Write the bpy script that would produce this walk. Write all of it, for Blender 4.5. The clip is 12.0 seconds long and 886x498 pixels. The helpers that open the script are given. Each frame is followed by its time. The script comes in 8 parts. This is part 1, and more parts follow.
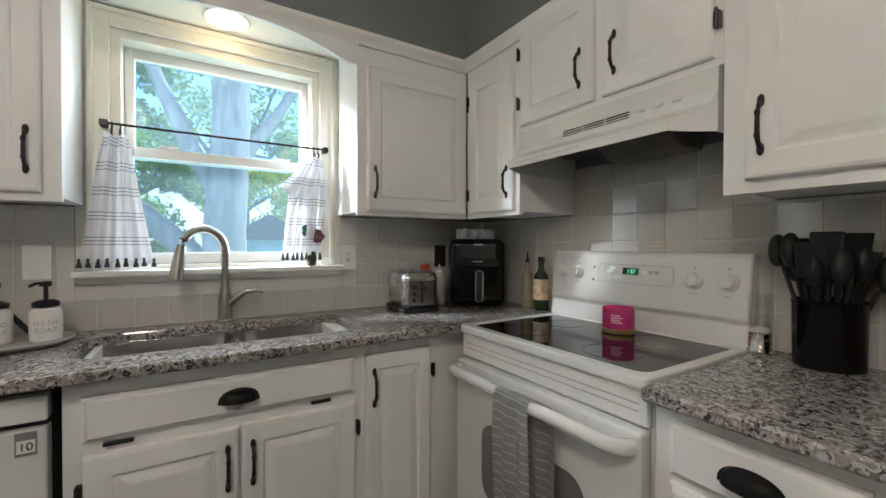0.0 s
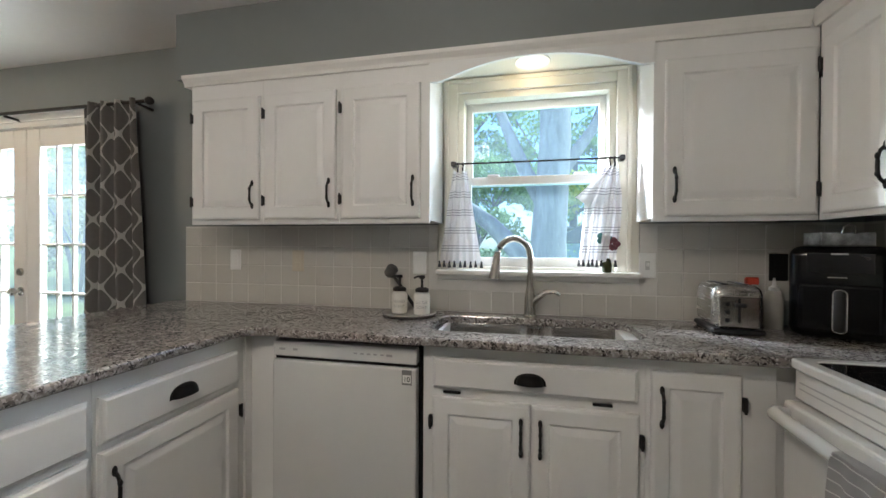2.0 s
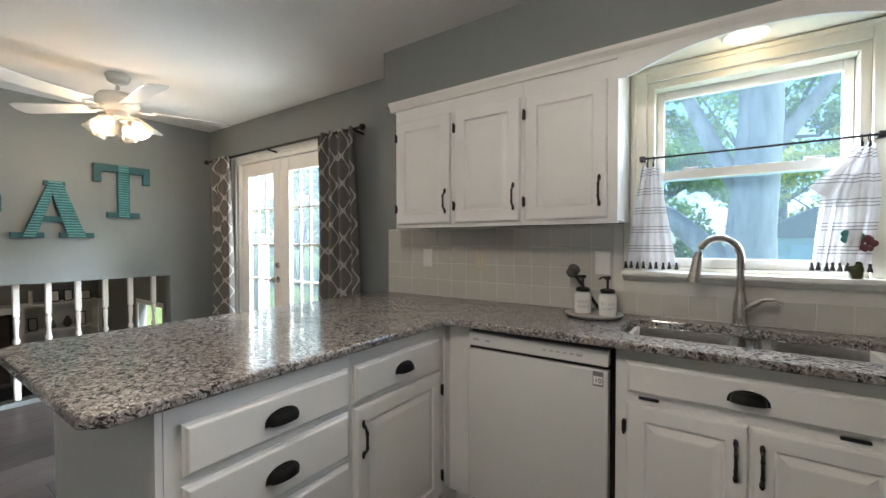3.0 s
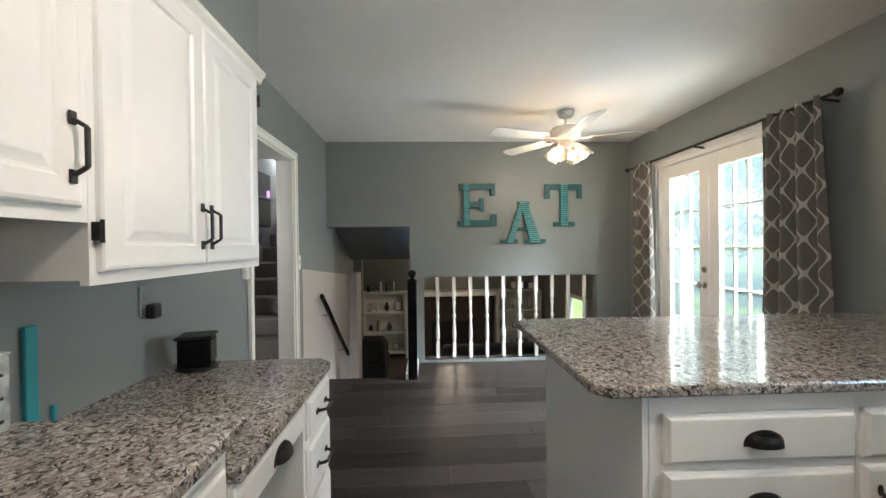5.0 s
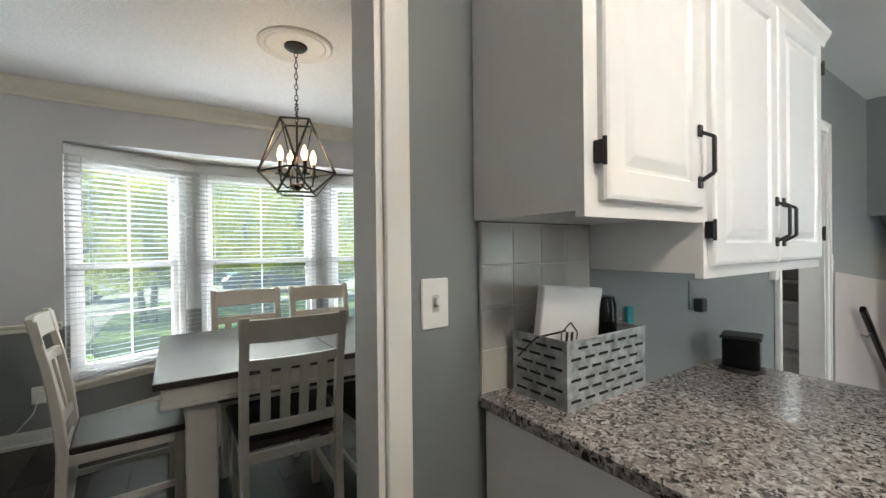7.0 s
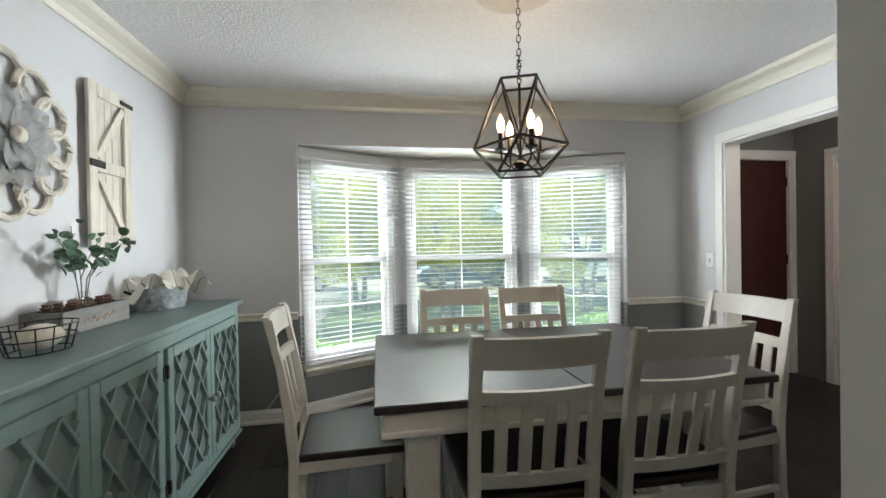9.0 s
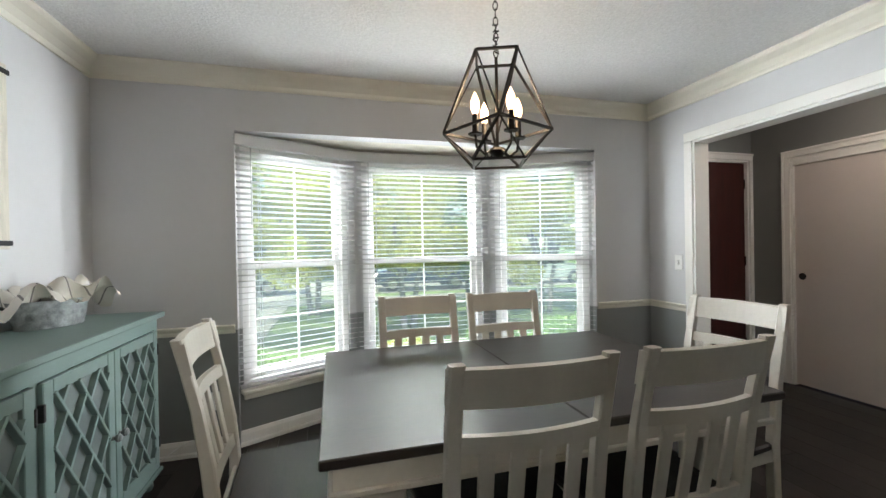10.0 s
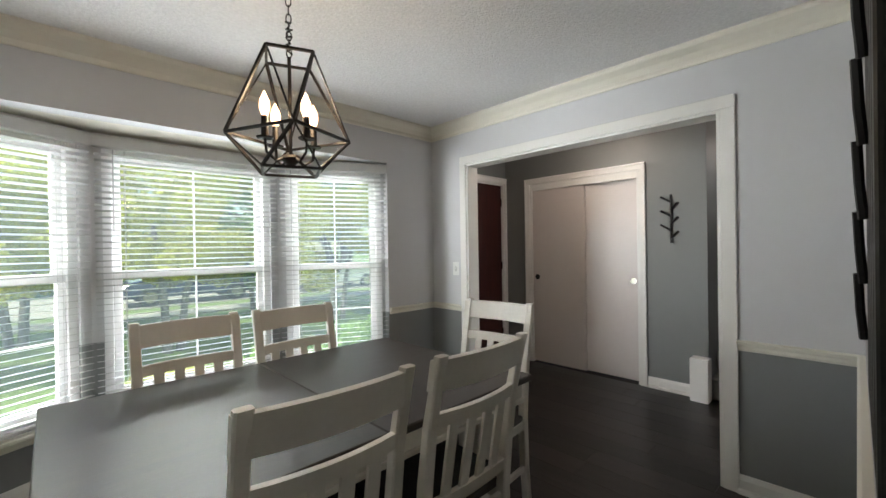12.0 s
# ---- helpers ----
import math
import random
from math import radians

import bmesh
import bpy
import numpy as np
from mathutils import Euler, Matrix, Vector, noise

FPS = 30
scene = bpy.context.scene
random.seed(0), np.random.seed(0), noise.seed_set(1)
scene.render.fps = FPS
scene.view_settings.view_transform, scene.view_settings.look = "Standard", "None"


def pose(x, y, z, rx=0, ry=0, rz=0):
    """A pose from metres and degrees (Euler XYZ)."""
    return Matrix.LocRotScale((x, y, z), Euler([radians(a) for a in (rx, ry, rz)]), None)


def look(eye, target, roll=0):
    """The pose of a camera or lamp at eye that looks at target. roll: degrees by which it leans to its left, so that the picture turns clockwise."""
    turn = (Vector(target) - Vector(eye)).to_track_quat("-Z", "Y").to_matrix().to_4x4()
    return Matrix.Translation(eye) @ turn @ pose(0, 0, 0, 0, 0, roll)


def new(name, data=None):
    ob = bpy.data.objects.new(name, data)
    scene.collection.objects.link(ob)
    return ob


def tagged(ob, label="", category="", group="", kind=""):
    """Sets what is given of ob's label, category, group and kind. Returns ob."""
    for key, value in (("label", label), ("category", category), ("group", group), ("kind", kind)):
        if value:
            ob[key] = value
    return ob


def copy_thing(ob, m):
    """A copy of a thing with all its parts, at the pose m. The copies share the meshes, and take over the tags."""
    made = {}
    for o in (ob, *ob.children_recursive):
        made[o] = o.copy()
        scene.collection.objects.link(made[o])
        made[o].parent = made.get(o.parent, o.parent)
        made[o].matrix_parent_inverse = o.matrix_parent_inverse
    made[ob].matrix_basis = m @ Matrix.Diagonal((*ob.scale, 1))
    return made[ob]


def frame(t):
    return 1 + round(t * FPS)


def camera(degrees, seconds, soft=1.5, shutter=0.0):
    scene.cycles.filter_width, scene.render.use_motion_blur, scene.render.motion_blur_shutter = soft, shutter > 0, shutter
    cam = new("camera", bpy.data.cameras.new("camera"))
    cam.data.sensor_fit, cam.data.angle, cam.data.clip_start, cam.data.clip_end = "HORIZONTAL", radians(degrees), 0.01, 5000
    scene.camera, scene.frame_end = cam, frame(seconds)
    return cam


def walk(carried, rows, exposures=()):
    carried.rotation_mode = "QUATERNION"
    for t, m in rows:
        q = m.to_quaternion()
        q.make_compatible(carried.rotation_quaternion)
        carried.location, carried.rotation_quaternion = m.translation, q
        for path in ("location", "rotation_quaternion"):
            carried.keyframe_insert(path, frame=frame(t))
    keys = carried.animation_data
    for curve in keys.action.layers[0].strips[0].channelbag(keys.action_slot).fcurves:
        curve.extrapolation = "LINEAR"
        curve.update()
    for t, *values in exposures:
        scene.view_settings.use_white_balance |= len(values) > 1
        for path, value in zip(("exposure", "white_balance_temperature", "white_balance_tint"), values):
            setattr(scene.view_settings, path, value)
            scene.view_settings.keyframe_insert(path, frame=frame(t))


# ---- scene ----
cam = camera(95.5, 12.0)
PATH = [
    (0, (0.879, 0.398, 1.228), (1.933, 2.098, 1.207), 0.1),
    (0.5, (1.014, 0.467, 1.223), (1.745, 2.328, 1.204), 0.2),
    (1, (1.083, 0.466, 1.221), (1.432, 2.435, 1.204), 0.2),
    (1.5, (1.039, 0.391, 1.226), (0.991, 2.39, 1.211), 0.2),
    (2, (1.002, 0.279, 1.25), (0.561, 2.23, 1.236), 0.3),
    (2.5, (0.951, 0.198, 1.272), (0.156, 2.033, 1.247), 0.2),
    (2.7, (0.936, 0.177, 1.273), (0.003, 1.946, 1.241), 0.1),
    (4.5, (0.85, 0.03, 1.275), (-1.058, 0.628, 1.259), -0.6),
    (5, (0.884, -0.038, 1.285), (-1.114, 0.053, 1.27), -0.7),
    (5.5, (0.891, -0.07, 1.266), (-1.056, -0.53, 1.268), -0.8),
    (6, (0.947, -0.091, 1.285), (-0.798, -1.067, 1.278), -0.7),
    (6.5, (0.995, -0.18, 1.289), (-0.462, -1.55, 1.278), -0.5),
    (7, (1.049, -0.303, 1.291), (-0.059, -1.968, 1.283), -0.6),
    (7.7, (1.149, -0.517, 1.292), (0.491, -2.406, 1.281), -0.7),
    (9.3, (1.095, -1.013, 1.279), (0.781, -2.988, 1.263), -1.0),
    (9.5, (1.088, -1.076, 1.276), (0.734, -3.044, 1.26), -1.0),
    (10, (1.085, -1.207, 1.283), (0.559, -3.136, 1.273), -1.0),
    (10.5, (1.079, -1.278, 1.289), (0.322, -3.129, 1.278), -0.9),
    (11, (1.07, -1.295, 1.293), (0.079, -3.032, 1.284), -0.8),
    (11.5, (1.07, -1.287, 1.309), (-0.138, -2.88, 1.3), -0.8),
    (12, (1.083, -1.241, 1.324), (-0.31, -2.676, 1.315), -0.9),
]
walk(cam, [(t, look(eye, target, roll)) for t, eye, target, roll in PATH], exposures=[(0, 1.62, 6280, 11), (2.5, 1.60, 6220, 11), (4.5, 1.79, 6420, 10), (6, 1.83, 6350, 10), (7.7, 1.99, 6130, 9), (9.3, 1.93, 6250, 9), (10, 1.92, 6300, 10), (12, 1.80, 6380, 11)])

# world, sun and exposure
world = bpy.data.worlds.new("sky")
scene.world = world
world.use_nodes = True
wn = world.node_tree
sky = wn.nodes.new("ShaderNodeTexSky")
sky.sky_type, sky.sun_disc = "NISHITA", False
sky.sun_elevation, sky.sun_rotation = radians(52), radians(80)
wn.links.new(sky.outputs[0], wn.nodes["Background"].inputs[0])
wn.nodes["Background"].inputs[1].default_value = 0.15
sun = new("sun", bpy.data.lights.new("sun", "SUN"))
sun.data.energy, sun.data.angle, sun.data.color = 4.8, radians(0.6), (1, 0.95, 0.86)
sun.matrix_world = look((0, 0, 30), (-18.2, -3.2, 6.3))


def window_light(name, eye, target, w, h, watts, colour=(0.88, 0.95, 1.0)):
    """Area lamp hidden outside a window, standing in for its sky light."""
    lamp = new(name, bpy.data.lights.new(name, "AREA"))
    lamp.data.shape, lamp.data.size, lamp.data.size_y = "RECTANGLE", w, h
    lamp.data.energy, lamp.data.color = watts, colour
    lamp.matrix_world = look(eye, target)
    return lamp


def bulb_light(name, place, watts, colour=(1.0, 0.74, 0.46), radius=0.03):
    lamp = new(name, bpy.data.lights.new(name, "POINT"))
    lamp.data.energy, lamp.data.color, lamp.data.shadow_soft_size = watts, colour, radius
    lamp.location = place
    return lamp


# Unseen lamps outdoors; the side, low, west and east ones are added fill.
window_light("sky_at_sink_window", (0.99, 3.35, 2.60), (0.9, 1.2, 1.1), 1.3, 0.5, 38)
window_light("sky_at_sink_window_side", (2.3, 4.4, 1.6), (-0.2, -1.0, 1.2), 0.9, 1.2, 38)
window_light("sky_at_french_doors_low", (-2.2, 3.2, 1.2), (-1.2, -1.1, 1.2), 1.1, 1.6, 42)
window_light("sky_at_french_doors", (-2.33, 3.5, 2.85), (-1.0, -0.6, 0.9), 1.8, 0.7, 780)
window_light("sky_at_bay", (0.35, -7.2, 2.98), (0.4, -3.0, 0.9), 3.6, 0.5, 310, (0.95, 0.98, 0.97))
window_light("sky_at_bay_west", (-2.45, -5.05, 1.45), (2.4, -2.9, 1.40), 1.0, 1.5, 160, (0.95, 0.98, 0.98))
window_light("sky_at_bay_east", (2.80, -5.2, 1.50), (-1.5, -2.2, 1.45), 0.9, 1.5, 112, (0.95, 0.98, 0.98))

# ---- materials


def nodes_of(name):
    m = bpy.data.materials.new(name)
    m.use_nodes = True
    nt = m.node_tree
    return m, nt, nt.nodes["Principled BSDF"]


def rgba(c, k=1.0):
    return (min(c[0] * k, 1), min(c[1] * k, 1), min(c[2] * k, 1), 1)


def mat(name, col, rough=0.5, metal=0.0, var=0.08, scale=6.0, bump=0.0, bscale=80.0, rand=0.0, stretch=(1, 1, 1), coat=0.0, detail=4.0, rvar=0.06, bdist=0.004):
    m, nt, p = nodes_of(name)
    L = nt.links.new
    tc = nt.nodes.new("ShaderNodeTexCoord")
    mp = nt.nodes.new("ShaderNodeMapping")
    mp.inputs["Scale"].default_value = stretch
    L(tc.outputs["Object"], mp.inputs["Vector"])
    n1 = nt.nodes.new("ShaderNodeTexNoise")
    n1.inputs["Scale"].default_value, n1.inputs["Detail"].default_value = scale, detail
    L(mp.outputs[0], n1.inputs["Vector"])
    n2 = nt.nodes.new("ShaderNodeTexNoise")
    n2.inputs["Scale"].default_value, n2.inputs["Detail"].default_value = scale * 9, 3
    L(mp.outputs[0], n2.inputs["Vector"])
    add = nt.nodes.new("ShaderNodeMath")
    add.operation = "MULTIPLY_ADD"
    L(n2.outputs[0], add.inputs[0])
    add.inputs[1].default_value = 0.4
    L(n1.outputs[0], add.inputs[2])
    last = add.outputs[0]
    if rand:
        oi = nt.nodes.new("ShaderNodeObjectInfo")
        ad = nt.nodes.new("ShaderNodeMath")
        ad.operation = "MULTIPLY_ADD"
        L(oi.outputs["Random"], ad.inputs[0])
        ad.inputs[1].default_value = rand
        L(last, ad.inputs[2])
        sh = nt.nodes.new("ShaderNodeMath")
        sh.operation = "SUBTRACT"
        L(ad.outputs[0], sh.inputs[0])
        sh.inputs[1].default_value = rand / 2
        last = sh.outputs[0]
    r = nt.nodes.new("ShaderNodeValToRGB")
    r.color_ramp.elements[0].position, r.color_ramp.elements[1].position = 0.4, 1.0
    r.color_ramp.elements[0].color, r.color_ramp.elements[1].color = rgba(col, 1 - var), rgba(col, 1 + var)
    L(last, r.inputs[0])
    L(r.outputs[0], p.inputs["Base Color"])
    rr = nt.nodes.new("ShaderNodeMapRange")
    rr.inputs[3].default_value, rr.inputs[4].default_value = max(rough - rvar, 0.02), min(rough + rvar, 1)
    L(n1.outputs[0], rr.inputs[0])
    L(rr.outputs[0], p.inputs["Roughness"])
    p.inputs["Metallic"].default_value, p.inputs["Coat Weight"].default_value = metal, coat
    if bump:
        n3 = nt.nodes.new("ShaderNodeTexNoise")
        n3.inputs["Scale"].default_value, n3.inputs["Detail"].default_value = bscale, 3
        L(mp.outputs[0], n3.inputs["Vector"])
        b = nt.nodes.new("ShaderNodeBump")
        b.inputs["Strength"].default_value, b.inputs["Distance"].default_value = bump, bdist
        L(n3.outputs[0], b.inputs["Height"])
        L(b.outputs[0], p.inputs["Normal"])
    return m


def emit(name, col, power):
    m, nt, p = nodes_of(name)
    p.inputs["Base Color"].default_value = rgba(col)
    p.inputs["Emission Color"].default_value, p.inputs["Emission Strength"].default_value = rgba(col), power
    return m


def granite(name):
    m, nt, p = nodes_of(name)
    L = nt.links.new
    tc = nt.nodes.new("ShaderNodeTexCoord")
    wob = nt.nodes.new("ShaderNodeTexNoise")
    wob.inputs["Scale"].default_value, wob.inputs["Detail"].default_value = 55, 3
    L(tc.outputs["Object"], wob.inputs["Vector"])
    mixv = nt.nodes.new("ShaderNodeMix")
    mixv.data_type = "VECTOR"
    mixv.inputs["Factor"].default_value = 0.035
    L(tc.outputs["Object"], mixv.inputs[4])
    L(wob.outputs["Color"], mixv.inputs[5])
    v = nt.nodes.new("ShaderNodeTexVoronoi")
    v.inputs["Scale"].default_value = 145
    L(mixv.outputs[1], v.inputs["Vector"])
    sep = nt.nodes.new("ShaderNodeSeparateColor")
    L(v.outputs["Color"], sep.inputs[0])
    big = nt.nodes.new("ShaderNodeTexNoise")
    big.inputs["Scale"].default_value, big.inputs["Detail"].default_value = 14, 4
    L(tc.outputs["Object"], big.inputs["Vector"])
    ad = nt.nodes.new("ShaderNodeMath")
    ad.operation = "MULTIPLY_ADD"
    L(big.outputs[0], ad.inputs[0])
    ad.inputs[1].default_value = 0.9
    L(sep.outputs[0], ad.inputs[2])
    sb = nt.nodes.new("ShaderNodeMath")
    sb.operation = "SUBTRACT"
    L(ad.outputs[0], sb.inputs[0])
    sb.inputs[1].default_value = 0.45
    r = nt.nodes.new("ShaderNodeValToRGB")
    cr = r.color_ramp
    cr.interpolation = "CONSTANT"
    cr.elements[0].position, cr.elements[0].color = 0.0, (0.032, 0.029, 0.028, 1)
    cr.elements[1].position, cr.elements[1].color = 0.10, (0.125, 0.11, 0.103, 1)
    for pos, c in ((0.24, (0.23, 0.205, 0.19, 1)), (0.45, (0.30, 0.278, 0.265, 1)), (0.66, (0.44, 0.42, 0.405, 1)), (0.84, (0.26, 0.235, 0.22, 1)), (0.97, (0.07, 0.063, 0.06, 1))):
        e = cr.elements.new(pos)
        e.color = c
    L(sb.outputs[0], r.inputs[0])
    L(r.outputs[0], p.inputs["Base Color"])
    p.inputs["Roughness"].default_value = 0.12
    return m


def two_tone(name, low, high, z):
    """Wall paint, one colour below the chair rail and another above."""
    m = mat(name, high, 0.6, bump=0.12, bscale=220, var=0.03, scale=2.0)
    nt = m.node_tree
    L = nt.links.new
    p = nt.nodes["Principled BSDF"]
    old = p.inputs["Base Color"].links[0].from_socket
    g = nt.nodes.new("ShaderNodeNewGeometry")
    s = nt.nodes.new("ShaderNodeSeparateXYZ")
    L(g.outputs["Position"], s.inputs[0])
    c = nt.nodes.new("ShaderNodeMath")
    c.operation = "LESS_THAN"
    c.inputs[1].default_value = z
    L(s.outputs[2], c.inputs[0])
    mx = nt.nodes.new("ShaderNodeMix")
    mx.data_type = "RGBA"
    L(c.outputs[0], mx.inputs["Factor"])
    L(old, mx.inputs[6])
    mx.inputs[7].default_value = rgba(low)
    L(mx.outputs[2], p.inputs["Base Color"])
    return m


def glass(name, tint=(1, 1, 1), gloss=0.07, rough=0.0, haze=0.0):
    m, nt, p = nodes_of(name)
    L = nt.links.new
    t = nt.nodes.new("ShaderNodeBsdfTransparent")
    t.inputs[0].default_value = rgba(tint)
    g = nt.nodes.new("ShaderNodeBsdfGlossy")
    g.inputs["Roughness"].default_value = rough
    mx = nt.nodes.new("ShaderNodeMixShader")
    mx.inputs[0].default_value = gloss
    L(t.outputs[0], mx.inputs[1])
    L(g.outputs[0], mx.inputs[2])
    last = mx.outputs[0]
    if haze:
        # translucent share added to lay a pale bluish haze over the view
        d = nt.nodes.new("ShaderNodeBsdfTranslucent")
        d.inputs[0].default_value = (0.62, 0.78, 0.90, 1)
        mx2 = nt.nodes.new("ShaderNodeMixShader")
        mx2.inputs[0].default_value = haze
        L(last, mx2.inputs[1])
        L(d.outputs[0], mx2.inputs[2])
        last = mx2.outputs[0]
    L(last, nt.nodes["Material Output"].inputs[0])
    return m


def banded(name, base, line, period, width, axis=2, rough=0.85, groups=False):
    """Woven cloth with stripes across one axis."""
    m = mat(name, base, rough, var=0.06, scale=30, bump=0.25, bscale=500)
    nt = m.node_tree
    L = nt.links.new
    p = nt.nodes["Principled BSDF"]
    old = p.inputs["Base Color"].links[0].from_socket
    tc = nt.nodes.new("ShaderNodeTexCoord")
    s = nt.nodes.new("ShaderNodeSeparateXYZ")
    L(tc.outputs["Object"], s.inputs[0])

    def fract_less(per, w, off=0.0):
        a = nt.nodes.new("ShaderNodeMath")
        a.operation = "MULTIPLY_ADD"
        a.inputs[1].default_value, a.inputs[2].default_value = 1 / per, 50 + off
        L(s.outputs[axis], a.inputs[0])
        f = nt.nodes.new("ShaderNodeMath")
        f.operation = "FRACT"
        L(a.outputs[0], f.inputs[0])
        c = nt.nodes.new("ShaderNodeMath")
        c.operation = "LESS_THAN"
        c.inputs[1].default_value = w
        L(f.outputs[0], c.inputs[0])
        return c.outputs[0]

    out = fract_less(period, width)
    if groups:
        g = fract_less(period * 7, 0.43)
        ml = nt.nodes.new("ShaderNodeMath")
        ml.operation = "MULTIPLY"
        L(out, ml.inputs[0])
        L(g, ml.inputs[1])
        out = ml.outputs[0]
    mx = nt.nodes.new("ShaderNodeMix")
    mx.data_type = "RGBA"
    L(out, mx.inputs["Factor"])
    L(old, mx.inputs[6])
    mx.inputs[7].default_value = rgba(line)
    L(mx.outputs[2], p.inputs["Base Color"])
    return m


def trellis(name, base, line):
    """Curtain cloth with a printed trellis of rounded links."""
    m = mat(name, base, 0.9, var=0.1, scale=40, bump=0.2, bscale=600)
    nt = m.node_tree
    L = nt.links.new
    p = nt.nodes["Principled BSDF"]
    old = p.inputs["Base Color"].links[0].from_socket
    tc = nt.nodes.new("ShaderNodeUVMap")
    s = nt.nodes.new("ShaderNodeSeparateXYZ")
    L(tc.outputs[0], s.inputs[0])

    def cosine(socket, k, ph=0.0):
        a = nt.nodes.new("ShaderNodeMath")
        a.operation = "MULTIPLY_ADD"
        a.inputs[1].default_value, a.inputs[2].default_value = k, ph
        L(socket, a.inputs[0])
        c = nt.nodes.new("ShaderNodeMath")
        c.operation = "COSINE"
        L(a.outputs[0], c.inputs[0])
        return c.outputs[0]

    def op(kind, a, b):
        n = nt.nodes.new("ShaderNodeMath")
        n.operation = kind
        for i, v in enumerate((a, b)):
            if isinstance(v, float):
                n.inputs[i].default_value = v
            else:
                L(v, n.inputs[i])
        return n.outputs[0]

    f0 = op("ADD", cosine(s.outputs[0], 2 * math.pi / 0.19), op("MULTIPLY", cosine(s.outputs[1], 2 * math.pi / 0.20), 0.93))
    f = op("LESS_THAN", op("ABSOLUTE", op("ADD", f0, 0.0), 0.0), 0.20)
    mx = nt.nodes.new("ShaderNodeMix")
    mx.data_type = "RGBA"
    L(f, mx.inputs["Factor"])
    L(old, mx.inputs[6])
    mx.inputs[7].default_value = rgba(line)
    L(mx.outputs[2], p.inputs["Base Color"])
    return m


CABINET = mat("white cabinet paint", (0.78, 0.775, 0.76), 0.32, var=0.03, scale=3, bump=0.03, bscale=120)
TRIM = mat("white trim paint", (0.78, 0.765, 0.73), 0.38, var=0.03, scale=3)
CREAM = mat("cream trim paint", (0.76, 0.73, 0.64), 0.4, var=0.03, scale=3)
WALL = mat("grey kitchen wall paint", (0.196, 0.213, 0.214), 0.5, var=0.04, scale=2, bump=0.12, bscale=220)
FOYER = mat("grey foyer wall paint", (0.20, 0.205, 0.20), 0.5, var=0.04, scale=2, bump=0.12, bscale=220)
DINE = two_tone("two tone dining wall paint", (0.225, 0.235, 0.235), (0.60, 0.60, 0.61), 0.775)
STAIRWALL = mat("pale stair wall paint", (0.56, 0.50, 0.47), 0.6, var=0.04, scale=2, bump=0.1, bscale=200)
CEIL = mat("smooth white ceiling paint", (0.72, 0.71, 0.69), 0.8, var=0.03, scale=2, bump=0.15, bscale=160)
POPCORN = mat("popcorn ceiling", (0.80, 0.80, 0.80), 0.9, var=0.09, scale=60, bump=0.5, bscale=85, bdist=0.01)
GRANITE = granite("speckled granite")
PLANK = mat("dark brown plank", (0.023, 0.0186, 0.0172), 0.34, var=0.55, scale=2.2, rand=0.5, stretch=(9, 0.9, 1), bump=0.12, bscale=20)
PLANK.node_tree.nodes["Principled BSDF"].inputs["Specular IOR Level"].default_value = 0.28
SUBFLOOR = mat("dark joint", (0.012, 0.01, 0.01), 0.8)
TILE = mat("glossy cream tile", (0.53, 0.515, 0.475), 0.09, var=0.03, scale=4, rand=0.25, bump=0.03, bscale=14, rvar=0.03)
GROUT = mat("pale grout", (0.60, 0.585, 0.55), 0.6, var=0.04, scale=40)
BLACK = mat("black iron hardware", (0.012, 0.011, 0.011), 0.38, metal=0.3, var=0.2, scale=40)
GLOSSBLACK = mat("glossy black plastic", (0.004, 0.004, 0.0045), 0.16, var=0.1, scale=10)
GLOSSBLACK.node_tree.nodes["Principled BSDF"].inputs["Specular IOR Level"].default_value = 0.22
MATTEBLACK = mat("matte black plastic", (0.007, 0.007, 0.0072), 0.5, var=0.2, scale=20)
COOKTOP = mat("black ceramic glass", (0.006, 0.006, 0.007), 0.045, var=0.1, scale=10, rvar=0.02)
RING = mat("grey burner ring", (0.03, 0.03, 0.032), 0.1)
ENAMEL = mat("white enamel", (0.71, 0.71, 0.695), 0.16, var=0.02, scale=3, coat=0.3)
PLASTIC = mat("white plastic", (0.78, 0.78, 0.76), 0.35, var=0.02)
BEIGE = mat("beige plastic", (0.55, 0.49, 0.39), 0.4, var=0.03)
STEEL = mat("brushed steel", (0.55, 0.53, 0.50), 0.26, metal=1.0, var=0.1, scale=8, stretch=(1, 14, 14))
# a darker, browner steel than the divider and flange, for the bowls
SINKSTEEL = mat("darker sink steel", (0.44, 0.415, 0.385), 0.24, metal=1.0, var=0.12, scale=6, stretch=(1, 14, 14))
NICKEL = mat("brushed nickel", (0.50, 0.47, 0.43), 0.24, metal=1.0, var=0.08, scale=20)
GALV = mat("galvanised metal", (0.38, 0.40, 0.41), 0.46, metal=0.6, var=0.62, scale=34, detail=3)
# near-black that paints the shade inside slots and openings onto solid plates
DARKSLOT = mat("dark slot", (0.01, 0.01, 0.01), 0.8)
TEAL = mat("teal painted metal", (0.016, 0.085, 0.095), 0.5, var=0.25, scale=14, bump=0.1)
# a paler teal than the letter bodies, for the corrugation ridges
TEALRIB = mat("paler teal ridge", (0.085, 0.29, 0.30), 0.4, var=0.3, scale=18, bump=0.1)
BUFFET = mat("sage teal chalk paint", (0.165, 0.235, 0.22), 0.45, var=0.08, scale=7, bump=0.06)
CHAIRWHITE = mat("worn cream chair paint", (0.62, 0.59, 0.53), 0.42, var=0.08, scale=8, bump=0.05)
DARKWOOD = mat("dark espresso wood", (0.028, 0.021, 0.017), 0.38, var=0.5, scale=3, stretch=(1, 8, 8), bump=0.05, bscale=30)
